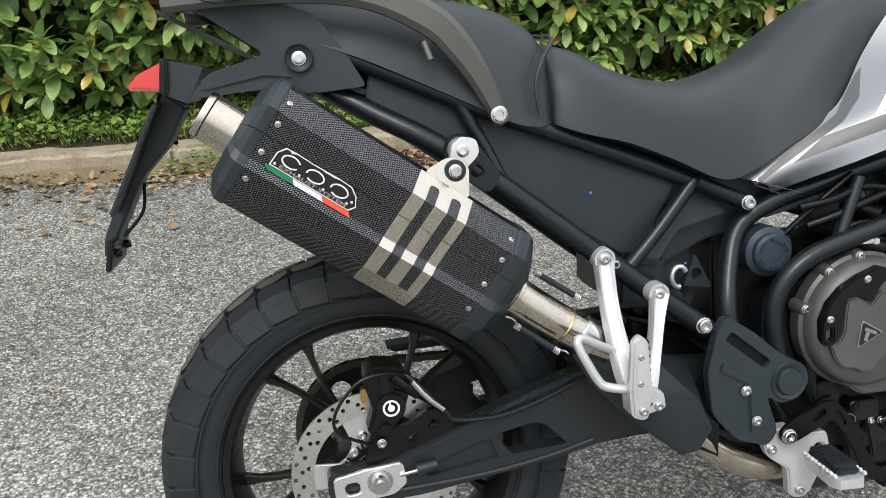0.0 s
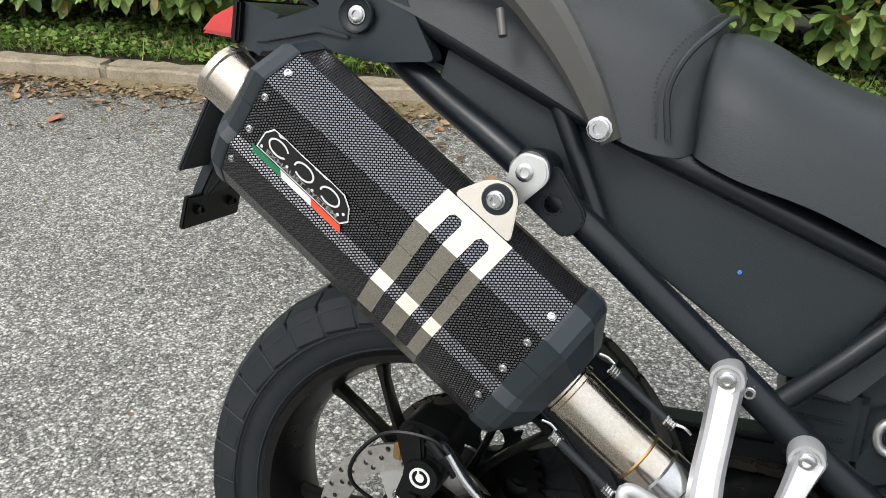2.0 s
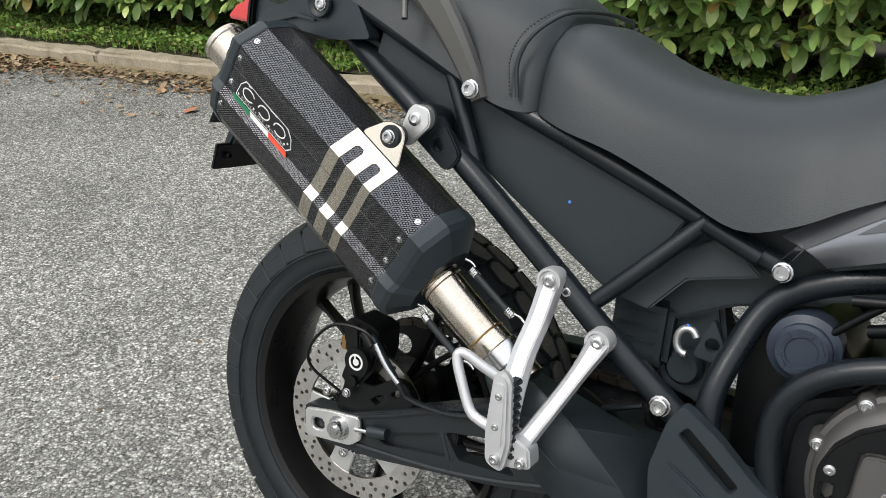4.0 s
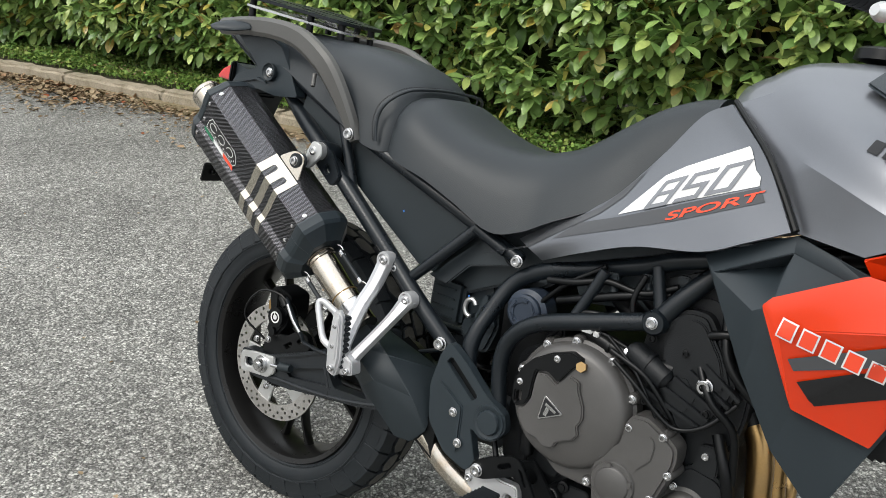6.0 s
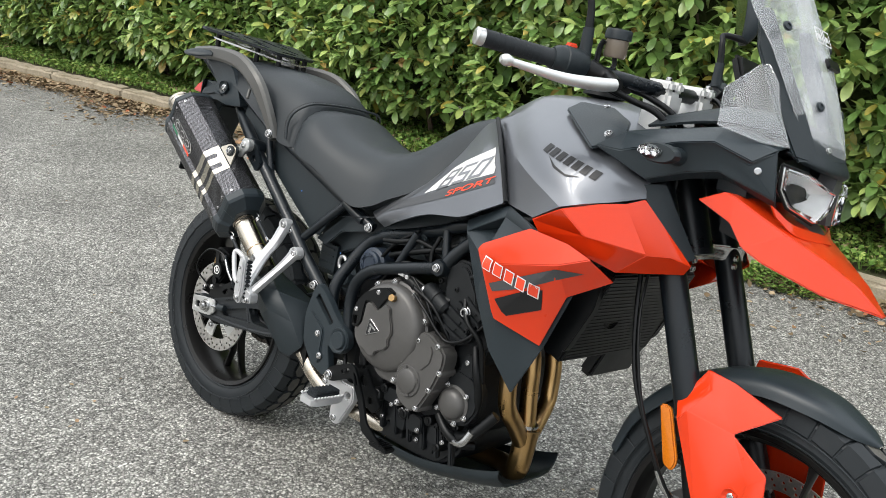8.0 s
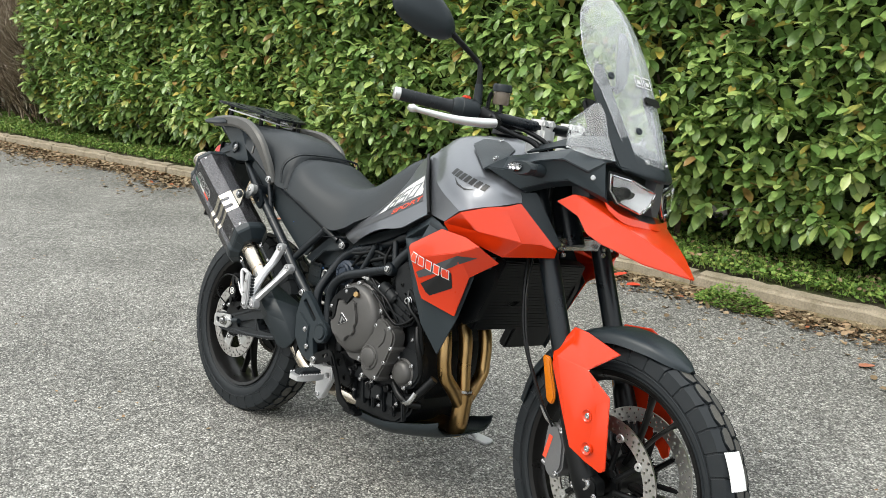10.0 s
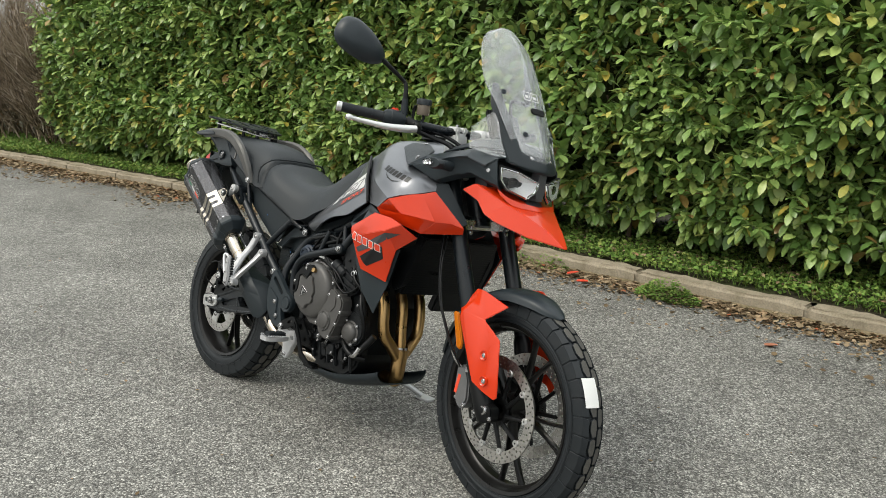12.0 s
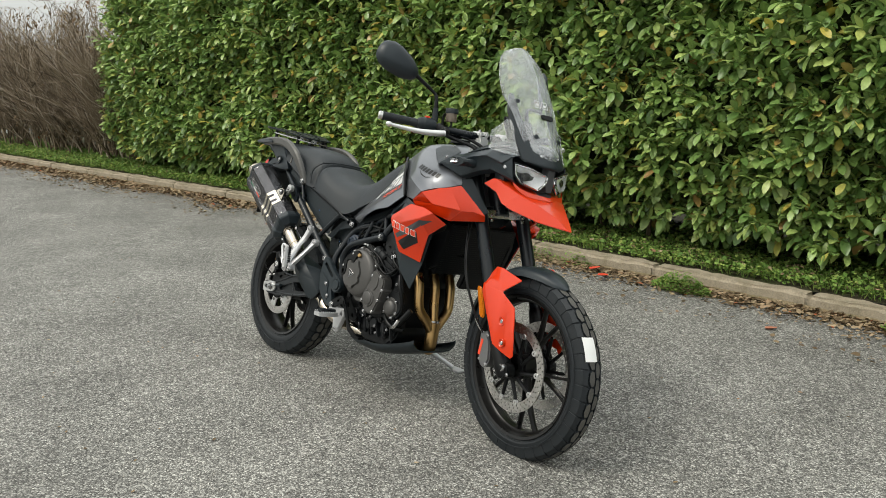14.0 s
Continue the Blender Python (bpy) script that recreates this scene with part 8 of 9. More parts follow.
both("tank_corner_plate", tank_corner, SATIN_PLASTIC, bike, "satin black plate on the tank's front corner")
both("frame_cover", lambda: facets([(1.250, -0.192, 0.957), (1.285, -0.165, 0.965), (1.352, -0.118, 0.850), (1.345, -0.140, 0.838), (1.272, -0.200, 0.932)], [(0, 1, 2, 3, 4)], 0.004, 0.003), BLACK_PLASTIC, bike, "black cover beside the steering head")
for ob, sgn in ((fair_r, -1), (fair_l, 1)):
    bolt(ob, (1.168, sgn * 0.200, 1.029), (-0.2, sgn * 0.7, 0.7), r=0.007, h=0.004)
    bolt(ob, (1.095, sgn * 0.104, 1.078), (0, sgn * 0.4, 1), r=0.007, h=0.004)
    bolt(ob, (1.430, sgn * 0.156, 1.021), (0.4, sgn, 0), r=0.0052, h=0.004)
    sig = part("front_turn_signal", rings([[(1.300 + 0.034 * k * math.cos(a) + 0.004 * t, sgn * (0.246 + 0.024 * t), 1.016 + 0.0155 * k * math.sin(a)) for a in [2 * math.pi * j / 16 for j in range(16)]] for t, k in ((0, 1.1), (0.5, 1.1), (1.0, 0.95))]), BLACK_PLASTIC, bike, "oval front turn signal with a clear lens")
    part("stalk", tube([(1.305, sgn * 0.190, 1.016), (1.303, sgn * 0.250, 1.016)], [0.016, 0.013], 1, 14), BLACK_PLASTIC, sig)
    part("lens", rings([[(1.292 + 0.024 * k * math.cos(a), sgn * (0.268 + 0.010 * t), 1.016 + 0.012 * k * math.sin(a)) for a in [2 * math.pi * j / 16 for j in range(16)]] for t, k in ((0, 1.0), (0.6, 0.85), (1.0, 0.5))]), LENS, sig)
    part("reflector", join(*[lathe([(0.0001, 0.002), (0.006, 0.0), (0.0075, -0.004)], 10, centre=(1.279 + 0.0125 * k, sgn * 0.2715, 1.016)) for k in range(3)]), CHROME, sig)
# dash cover and instrument behind the screen
part("dash", skin([[(1.20, -0.125, 1.06), (1.21, -0.08, 1.085), (1.215, 0, 1.092)], [(1.33, -0.125, 1.09), (1.34, -0.08, 1.12), (1.345, 0, 1.13)], [(1.44, -0.115, 1.085), (1.46, -0.07, 1.10), (1.48, 0, 1.105)], [(1.475, -0.11, 1.05), (1.50, -0.06, 1.06), (1.515, 0, 1.065)]], 0.005, 4, 4, True), BLACK_PLASTIC, bike, "black dash cover behind the screen")
part("instrument", moved(block((0.018, 0.15, 0.10), (0, 0, 0), 0.006), Matrix.Translation((1.325, 0, 1.165)) @ Matrix.Rotation(radians(-25), 4, "Y")), DEEP_BLACK, bike, "black instrument display housing")

# ---- headlamp and beak ----
lamp = part("headlamp", rings([[(1.395 + dx, y * k, 1.000 + (z - 1.0) * k) for y, z in ((-0.150, 1.048), (-0.135, 0.975), (-0.085, 0.948), (0, 0.938), (0.085, 0.948), (0.135, 0.975), (0.150, 1.048), (0.08, 1.060), (0, 1.050), (-0.08, 1.060))]
                                for dx, k in ((-0.04, 0.9), (0.0, 1.0), (0.018, 0.98))]), BLACK_PLASTIC, bike, "twin headlamp in a black surround")
EYE_SHAPE = [(-0.142, 1.038), (-0.138, 1.000), (-0.118, 0.974), (-0.052, 0.955), (-0.024, 0.978), (-0.014, 1.010), (-0.050, 1.018), (-0.095, 1.032)]


def nose_x(y):
    return 1.515 - 2.3 * y * y


for sgn in (-1, 1):
    part("reflector_bowl", rings([[(nose_x(y) - dx, -sgn * (-0.082 + (y + 0.082) * k), 0.998 + (z - 0.998) * k) for y, z in EYE_SHAPE] for dx, k in ((0.006, 0.98), (0.014, 0.80), (0.026, 0.50), (0.030, 0.30))], caps=False), REFLECTOR, lamp, "bright faceted reflector")
    part("projector", lathe([(0.0001, 0.022), (0.007, 0.020), (0.012, 0.016), (0.014, 0.009), (0.014, 0.0)], 24, axis="x", centre=(nose_x(0.085) - 0.034, sgn * 0.085, 0.998)), DEEP_BLACK, lamp)
    part("lamp_bezel", tube([(nose_x(y) - 0.006, -sgn * (-0.082 + (y + 0.082) * 1.05), 0.998 + (z - 0.998) * 1.06) for y, z in EYE_SHAPE + EYE_SHAPE[:1]], 0.0025, 1, 8), DEEP_BLACK, lamp)
    part("light_guide", tube([(nose_x(y) - 0.004, -sgn * (-0.082 + (y + 0.082) * 0.93), 0.998 + (z - 0.998) * 0.92) for y, z in EYE_SHAPE + EYE_SHAPE[:1]], 0.0036, 1, 8), CHROME, lamp, "silver light guide round the lens")
    cov = part("lens_cover", rings([[(nose_x(y) + dx, -sgn * (-0.082 + (y + 0.082) * k), 0.998 + (z - 0.998) * k) for y, z in EYE_SHAPE] for dx, k in ((-0.010, 1.02), (0.004, 0.97), (0.008, 0.85))]), LENS, lamp, "clear headlamp lens")
    cov.visible_shadow = False
part("centre_bridge", rings([[(1.518 - 0.03 * abs(q) / 0.02 * 0.2 + dx, q, z) for q, z in ((-0.016, 1.040), (-0.022, 0.985), (-0.012, 0.955), (0.012, 0.955), (0.022, 0.985), (0.016, 1.040))] for dx in (-0.03, 0.0)]), GREY_PRINT, lamp)
part("lamp_chin", skin([[(1.46, -0.135, 0.972), (1.49, -0.10, 0.948), (1.515, 0, 0.938)], [(1.47, -0.13, 0.955), (1.50, -0.095, 0.930), (1.53, 0, 0.925)]], 0.004, 3, 4, True), RED_PAINT, bike, "red strip under the headlamp")
def beak_mesh():
    """A creased beak: two light flanks, a narrower top, drawn to one point; both sides in one shell."""
    v = [(1.345, -0.160, 0.954), (1.385, -0.156, 0.974), (1.406, -0.152, 0.928), (1.434, -0.147, 0.892), (1.469, -0.138, 0.875), (1.556, -0.080, 0.845), (1.641, -0.006, 0.829), (1.402, -0.150, 0.969), (1.488, -0.115, 0.927), (1.543, -0.070, 0.899), (1.596, -0.033, 0.868),
         (1.420, -0.080, 0.972), (1.490, -0.048, 0.944), (1.540, -0.010, 0.907)]
    f = [(0, 1, 7, 2), (2, 7, 8, 3), (3, 8, 4), (4, 8, 9, 5), (5, 9, 10), (5, 10, 6), (1, 11, 7), (7, 11, 12, 8), (8, 12, 13, 9), (9, 13, 10)]
    n = len(v)
    f += [tuple(i + n for i in reversed(q)) for q in f] + [(11, 11 + n, 12 + n, 12), (12, 12 + n, 13 + n, 13), (13, 13 + n, 10 + n, 10), (10, 10 + n, 6 + n, 6)]
    return facets(v + [(x, -y, z) for x, y, z in v], f, 0.004, 0.004)


beak = part("beak", beak_mesh(), RED_PAINT, bike, "glossy orange-red beak mudguard", sharp=30)
part("beak_inset", skin([[(1.470, -0.050, 0.956), (1.470, 0, 0.957)], [(1.492, -0.042, 0.9475), (1.492, 0, 0.9475)], [(1.540, -0.006, 0.911), (1.540, 0, 0.911)]], 0.003, 4, 3, True), GREY_PRINT, beak, "dark grey beak inset")
part("beak_stay", rings([[(x, s * 0.075, z) for x, z in ((1.36, 0.955), (1.36, 0.905), (1.44, 0.885), (1.46, 0.935))] for s in (-1, 1)]), DEEP_BLACK, bike)

# ---- windscreen ----
def screen_rows():
    return [[(1.478, -0.070, 1.062), (1.500, -0.045, 1.060), (1.516, 0, 1.058)], [(1.452, -0.092, 1.110), (1.478, -0.055, 1.112), (1.498, 0, 1.114)], [(1.418, -0.108, 1.170), (1.448, -0.062, 1.175), (1.468, 0, 1.180)],
            [(1.382, -0.122, 1.230), (1.412, -0.070, 1.240), (1.436, 0, 1.245)], [(1.345, -0.138, 1.280), (1.378, -0.080, 1.300), (1.400, 0, 1.305)], [(1.312, -0.135, 1.340), (1.345, -0.075, 1.360), (1.365, 0, 1.365)],
            [(1.282, -0.118, 1.405), (1.306, -0.065, 1.420), (1.322, 0, 1.425)], [(1.268, -0.092, 1.440), (1.280, -0.050, 1.455), (1.288, 0, 1.460)], [(1.262, -0.060, 1.458), (1.268, -0.035, 1.472), (1.272, 0, 1.476)]]


screen = part("windscreen", skin(screen_rows(), 0.003, 4, 5, True), CLEAR, bike, "tall clear plastic windscreen")
screen.visible_shadow = False
part("screen_rim", join(tube([(1.478, -0.070, 1.062), (1.452, -0.093, 1.110), (1.418, -0.109, 1.170), (1.382, -0.123, 1.230), (1.345, -0.139, 1.280), (1.312, -0.136, 1.340), (1.282, -0.119, 1.405), (1.268, -0.093, 1.440), (1.262, -0.060, 1.459), (1.271, 0, 1.477),
                              (1.262, 0.060, 1.459), (1.268, 0.093, 1.440), (1.282, 0.119, 1.405), (1.312, 0.136, 1.340), (1.345, 0.139, 1.280), (1.382, 0.123, 1.230), (1.418, 0.109, 1.170), (1.452, 0.093, 1.110), (1.478, 0.070, 1.062)], 0.0016, 3, 6)), CLEAR, screen)
both("screen_arm", lambda: facets([(1.470, -0.118, 1.055), (1.500, -0.070, 1.050), (1.455, -0.080, 1.130), (1.405, -0.095, 1.215), (1.362, -0.105, 1.290), (1.340, -0.110, 1.290), (1.360, -0.122, 1.225), (1.418, -0.122, 1.130)], [(0, 1, 2, 7), (7, 2, 3, 6), (6, 3, 4, 5)], 0.010, 0.003), BLACK_PLASTIC, bike, "black screen support arm")
part("screen_base", skin([[(1.455, -0.120, 1.062), (1.490, -0.075, 1.068), (1.512, 0, 1.070)], [(1.474, -0.106, 1.053), (1.508, -0.062, 1.046), (1.524, 0, 1.044)], [(1.474, -0.098, 1.048), (1.504, -0.055, 1.038), (1.518, 0, 1.034)]], 0.005, 4, 4, True), BLACK_PLASTIC, bike)

for sgn in (-1, 1):
    for p, d in (((1.396, sgn * 0.112, 1.262), (0.75, sgn * 0.45, 0.45)), ((1.466, sgn * 0.060, 1.146), (0.85, sgn * 0.35, 0.4))):
        bolt(screen, p, d, r=0.0078, h=0.004, mat=SATIN_PLASTIC)
    bolt(screen, (1.494, sgn * 0.045, 1.078), (0.85, sgn * 0.35, 0.4), r=0.005, h=0.004)
    edge = [(1.348, sgn * 0.168, 1.082), (1.341, sgn * 0.164, 1.143), (1.362, sgn * 0.142, 1.172), (1.378, sgn * 0.130, 1.193), (1.392, sgn * 0.129, 1.194), (1.414, sgn * 0.130, 1.167), (1.430, sgn * 0.128, 1.120), (1.458, sgn * 0.122, 1.068), (1.420, sgn * 0.150, 1.068)]
    both_df = part("side_deflector", facets(edge, [(0, 1, 2), (0, 2, 3), (0, 3, 8), (3, 4, 5), (3, 5, 8), (5, 6, 8), (6, 7, 8)], 0.003, 0), CLEAR_THIN, bike, "small clear wind deflector")
    both_df.visible_shadow = False
    part("deflector_rim", tube(edge + edge[:1], 0.0013, 1, 6), CLEAR_THIN, both_df)
# printed pictogram labels on the screen: pale frames
lab = []
for y0 in (-0.052, -0.016):
    for a, b, c, d in ((0, 0, 0.030, 0.0025), (0, 0.0275, 0.030, 0.030), (0, 0, 0.0025, 0.030), (0.0275, 0, 0.030, 0.030), (0.008, 0.008, 0.022, 0.018)):
        lab.append([(y0 + a, b), (y0 + c, b), (y0 + c, d), (y0 + a, d)])
part("screen_label", moved(bars(lab, 0.0004), on_plane((1.4335, 0, 1.252), (0.05, 1, 0), (-0.50, 0, 0.87))), WHITE, screen, "white printed pictogram label")
part("screen_slot", moved(prism(rounded([(-0.030, -0.009), (0.030, -0.009), (0.030, 0.009), (-0.030, 0.009)], 0.005, 3), -0.003, 0.003, 0), on_plane((1.448, 0, 1.222), (0, 1, 0), (-0.50, 0, 0.87)) @ Matrix.Rotation(radians(90), 4, "X")), DEEP_BLACK, screen, "dark vent slot in the screen")

# ---- front end: everything here turns with the handlebar ----
CALIPER_GREY = material("grey_anodised_alloy", (0.20, 0.20, 0.205), 0.4, metal=0.7, grain=0.1, wear=0.3)


def fork_x(z):
    return 1.316 - 0.43 * (z - 0.824)



for sgn in (-1, 1):
    y = sgn * 0.101
    leg = part("fork_leg", steered(tube([(fork_x(0.99), y, 0.99), (fork_x(0.86), y, 0.86), (fork_x(0.60), y, 0.60), (fork_x(0.555), y, 0.555), (fork_x(0.55), y, 0.55), (fork_x(0.40), y, 0.40), (fork_x(0.31), y, 0.31)],
                                        [0.024, 0.025, 0.0255, 0.0255, 0.021, 0.021, 0.021], 1, 24)), FRAME_BLACK, bike, "black front fork leg")
    part("slider", steered(tube([(fork_x(0.52), y, 0.52), (fork_x(0.50), y, 0.50), (fork_x(0.42), y, 0.42), (fork_x(0.33) + 0.01, y, 0.33), (fork_x(0.30) + 0.012, y, 0.295)], [0.0215, 0.027, 0.030, 0.032, 0.026], 3, 20)), DEEP_BLACK, leg)
    part("dust_seal", steered(tube([(fork_x(0.575), y, 0.575), (fork_x(0.55), y, 0.55)], 0.0285, 1, 24)), DEEP_BLACK, leg)
    part("seal_ring", steered(tube([(fork_x(0.582), y, 0.582), (fork_x(0.577), y, 0.577)], 0.0270, 1, 24)), STEEL, leg)
    part("axle_clamp", steered(join(prism(rounded([(1.495, 0.345), (1.530, 0.360), (1.585, 0.345), (1.590, 0.305), (1.550, 0.288), (1.505, 0.300)], 0.012, 3), sgn * 0.083, sgn * 0.118, 0.004))), DEEP_BLACK, leg)
    if sgn < 0:
        part("axle_end", steered(lathe([(0.008, -0.128), (0.013, -0.128), (0.015, -0.124), (0.015, -0.116), (0.008, -0.116), (0.008, -0.128)], 24, centre=(1.556, 0, 0.331))), STEEL, leg, "hollow steel axle end")
        bolt(leg, STEER @ Vector((1.52, -0.119, 0.315)), r=0.007, h=0.006)
        bolt(leg, STEER @ Vector((1.585, -0.119, 0.312)), r=0.005, h=0.006)
    # caliper behind the leg
    cal = part("front_caliper", steered(join(prism(rounded([(1.415, 0.430), (1.450, 0.438), (1.475, 0.400), (1.480, 0.335), (1.455, 0.300), (1.428, 0.310), (1.412, 0.360)], 0.012, 3), sgn * 0.050, sgn * 0.122, 0.006),
                                             tube([(1.40, sgn * 0.10, 0.325), (1.425, sgn * 0.10, 0.318)], 0.006, 1, 10))), CALIPER_GREY, bike, "grey front brake caliper")
    shp = bars([[(0.0, 0.0), (0.060, 0.0), (0.060, 0.012), (0.0, 0.012)]], 0.0006)
    part("caliper_print", steered(moved(shp, on_plane((1.428, sgn * 0.1228, 0.345) if sgn < 0 else (1.455, 0.1228, 0.410), (0.20, 0, 0.98) if sgn < 0 else (-0.2, 0, -0.98), (-0.98, 0, 0.2) if sgn < 0 else (0.98, 0, 0.2)))), RED_PRINT, cal, "red printed bar on the caliper")
    for z in (0.425, 0.318):
        bolt(cal, STEER @ Vector((1.462, sgn * 0.118, z)), (0, sgn, 0), r=0.0065, h=0.006)
    # red leg guard
    def guard():
        v = [(1.430, -0.094, 0.672), (1.456, -0.118, 0.646), (1.580, -0.100, 0.645), (1.520, -0.132, 0.594), (1.590, -0.126, 0.548), (1.606, -0.122, 0.382), (1.590, -0.120, 0.370), (1.500, -0.132, 0.402), (1.416, -0.138, 0.576), (1.402, -0.126, 0.606), (1.434, -0.146, 0.604), (1.568, -0.142, 0.526), (1.556, -0.138, 0.388),
             (1.496, -0.122, 0.676)]
        return facets(v, [(0, 1, 10, 8, 9), (1, 0, 13, 2, 3, 10), (8, 10, 7), (10, 3, 11, 12, 7), (3, 4, 11), (11, 4, 5, 6, 12)], 0.004, 0.008)
    gm = guard()
    gd = part("leg_guard", steered(gm if sgn < 0 else mirrored(gm)), RED_PAINT, bike, "glossy orange-red front fender side piece")
    for q in ((1.550, 0.494), (1.562, 0.420)):
        part("bolt_dish", steered(lathe([(0.007, sgn * 0.138), (0.012, sgn * 0.140), (0.0145, sgn * 0.1425), (0.0145, sgn * 0.135), (0.007, sgn * 0.135), (0.007, sgn * 0.138)], 20, centre=(q[0] - 0.004, 0, q[1]))), RED_PAINT, gd)
        bolt(gd, STEER @ Vector((q[0] - 0.004, sgn * 0.138, q[1])), (0, sgn, 0), r=0.006, h=0.005)
    part("side_reflector", steered(prism(rounded([(1.372, 0.590), (1.396, 0.590), (1.432, 0.500), (1.426, 0.478), (1.406, 0.484)], 0.010, 4), sgn * 0.120, sgn * 0.130, 0.003)), AMBER, leg, "amber side reflector")
part("brake_hose", steered(tube([(1.25, -0.10, 0.86), (1.285, -0.135, 0.74), (1.325, -0.150, 0.62), (1.385, -0.150, 0.52), (1.415, -0.135, 0.455)], 0.0048, 6, 10)), DEEP_BLACK, bike, "black front brake hose")
part("hose_union", steered(tube([(1.405, -0.140, 0.475), (1.418, -0.132, 0.448), (1.432, -0.12, 0.43)], 0.006, 4, 10)), STEEL, bike, "bright hose union")
part("sensor_wire", steered(tube([(1.27, -0.10, 0.84), (1.30, -0.140, 0.72), (1.345, -0.155, 0.60), (1.40, -0.152, 0.50), (1.44, -0.13, 0.43)], 0.003, 6, 8)), DEEP_BLACK, bike)

FRONT = STEER @ Matrix.Translation((1.556, 0, 0.331))
front_wheel = cast_wheel("front_wheel", "satin black cast front wheel", 0.256, 0.046, 5, 0.048, 0.055, 0.20, FRONT @ Matrix.Rotation(radians(8), 4, "Y"))
part("tyre", moved(tyre_mesh(0.333, 0.108, 0.254, 38, 0.3), FRONT), (RUBBER, TREAD), front_wheel, "black front tyre with dusty block tread and a white tag", sharp=25)
for sgn in (-1, 1):
    part("brake_disc", moved(disc_mesh(0.160, 0.126, sgn * 0.068, 0.005, ((40, 0.154, 0.0036, 0), (40, 0.144, 0.0034, 0.078), (40, 0.134, 0.0036, 0.04))), FRONT), DISC_STEEL, front_wheel, "drilled steel front brake disc")
    arms = []
    for k in range(10):
        a = 2 * math.pi * k / 10
        p0, p1 = Vector((0.045 * math.cos(a - 0.25), sgn * 0.066, 0.045 * math.sin(a - 0.25))), Vector((0.122 * math.cos(a), sgn * 0.067, 0.122 * math.sin(a)))
        arms.append(tube([tuple(p0), tuple(p1)], [0.008, 0.006], 1, 8))
    part("disc_carrier", moved(join(lathe([(0.036, sgn * 0.063), (0.050, sgn * 0.063), (0.050, sgn * 0.070), (0.036, sgn * 0.070), (0.036, sgn * 0.063)], 36)), FRONT), DEEP_BLACK, front_wheel)
    for am in arms:
        part("carrier_arm", moved(am, FRONT), DEEP_BLACK, front_wheel)
    for k in range(10):
        a = 2 * math.pi * k / 10
        part("disc_bobbin", moved(lathe([(0.003, sgn * 0.0735), (0.0095, sgn * 0.0735), (0.0105, sgn * 0.071), (0.0105, sgn * 0.066), (0.003, sgn * 0.066), (0.003, sgn * 0.0735)], 14, centre=(0.124 * math.cos(a), 0, 0.124 * math.sin(a))), FRONT), ALLOY, front_wheel)
part("abs_ring", moved(join(*[block((0.008, 0.003, 0.003), (0.056 * math.cos(2 * math.pi * k / 48), 0.072, 0.056 * math.sin(2 * math.pi * k / 48)), 0, Matrix.Rotation(-2 * math.pi * k / 48, 4, "Y")) for k in range(48)]), FRONT), DEEP_BLACK, front_wheel)
# white paper tag stuck on the tyre crown
tag_secs = []
for a in np.linspace(radians(17), radians(31), 7):
    r = 0.3355
    tag_secs.append([(r * math.cos(a) - 0.004 * (abs(y) / 0.03) ** 2, y, r * math.sin(a)) for y in (-0.040, -0.024, -0.006, 0.006)])
tagm = rings(tag_secs, closed=False, caps=False)
bmesh.ops.solidify(tagm, geom=tagm.faces[:], thickness=0.0006)
PAPER = material("white_paper_tag", (0.78, 0.78, 0.76), 0.6, grain=0.05, wear=0.2, wear_colour=(0.6, 0.6, 0.58))
tag = part("paper_tag", moved(tagm, FRONT), PAPER, front_wheel, "white paper tag on the tyre tread")

# front fender
fender_rows = []
for deg, r, w in ((163, 0.338, 0.050), (145, 0.348, 0.060), (122, 0.356, 0.066), (100, 0.360, 0.066), (82, 0.356, 0.058), (70, 0.347, 0.036), (64, 0.341, 0.010)):
    a = radians(deg)
    row = []
    for k, drop in ((-1.0, 0.036), (-0.85, 0.012), (-0.45, 0.002), (0, 0)):
        q = r - drop * (w / 0.066)
        row.append((1.556 + q * math.cos(a), k * w, 0.331 + q * math.sin(a)))
    fender_rows.append(row)
part("front_fender", steered(skin(fender_rows, 0.003, 5, 4, True)), SATIN_PLASTIC, bike, "satin black front mudguard")

# triple clamps
def clamp(z, h, mat, name, label):
    x = fork_x(z)
    out = rounded([(x + 0.028, -0.128), (x - 0.028, -0.128), (x - 0.060, -0.04), (x - 0.060, 0.04), (x - 0.028, 0.128), (x + 0.028, 0.128), (x - 0.002, 0.05), (x - 0.002, -0.05)], 0.02, 3)
    bm = prism([(a, b) for a, b in out], 0, h, 0.003)
    return part(name, steered(moved(bm, Matrix.Translation((0, 0, z)) @ Matrix.Rotation(radians(90), 4, "X"))), mat, bike, label)


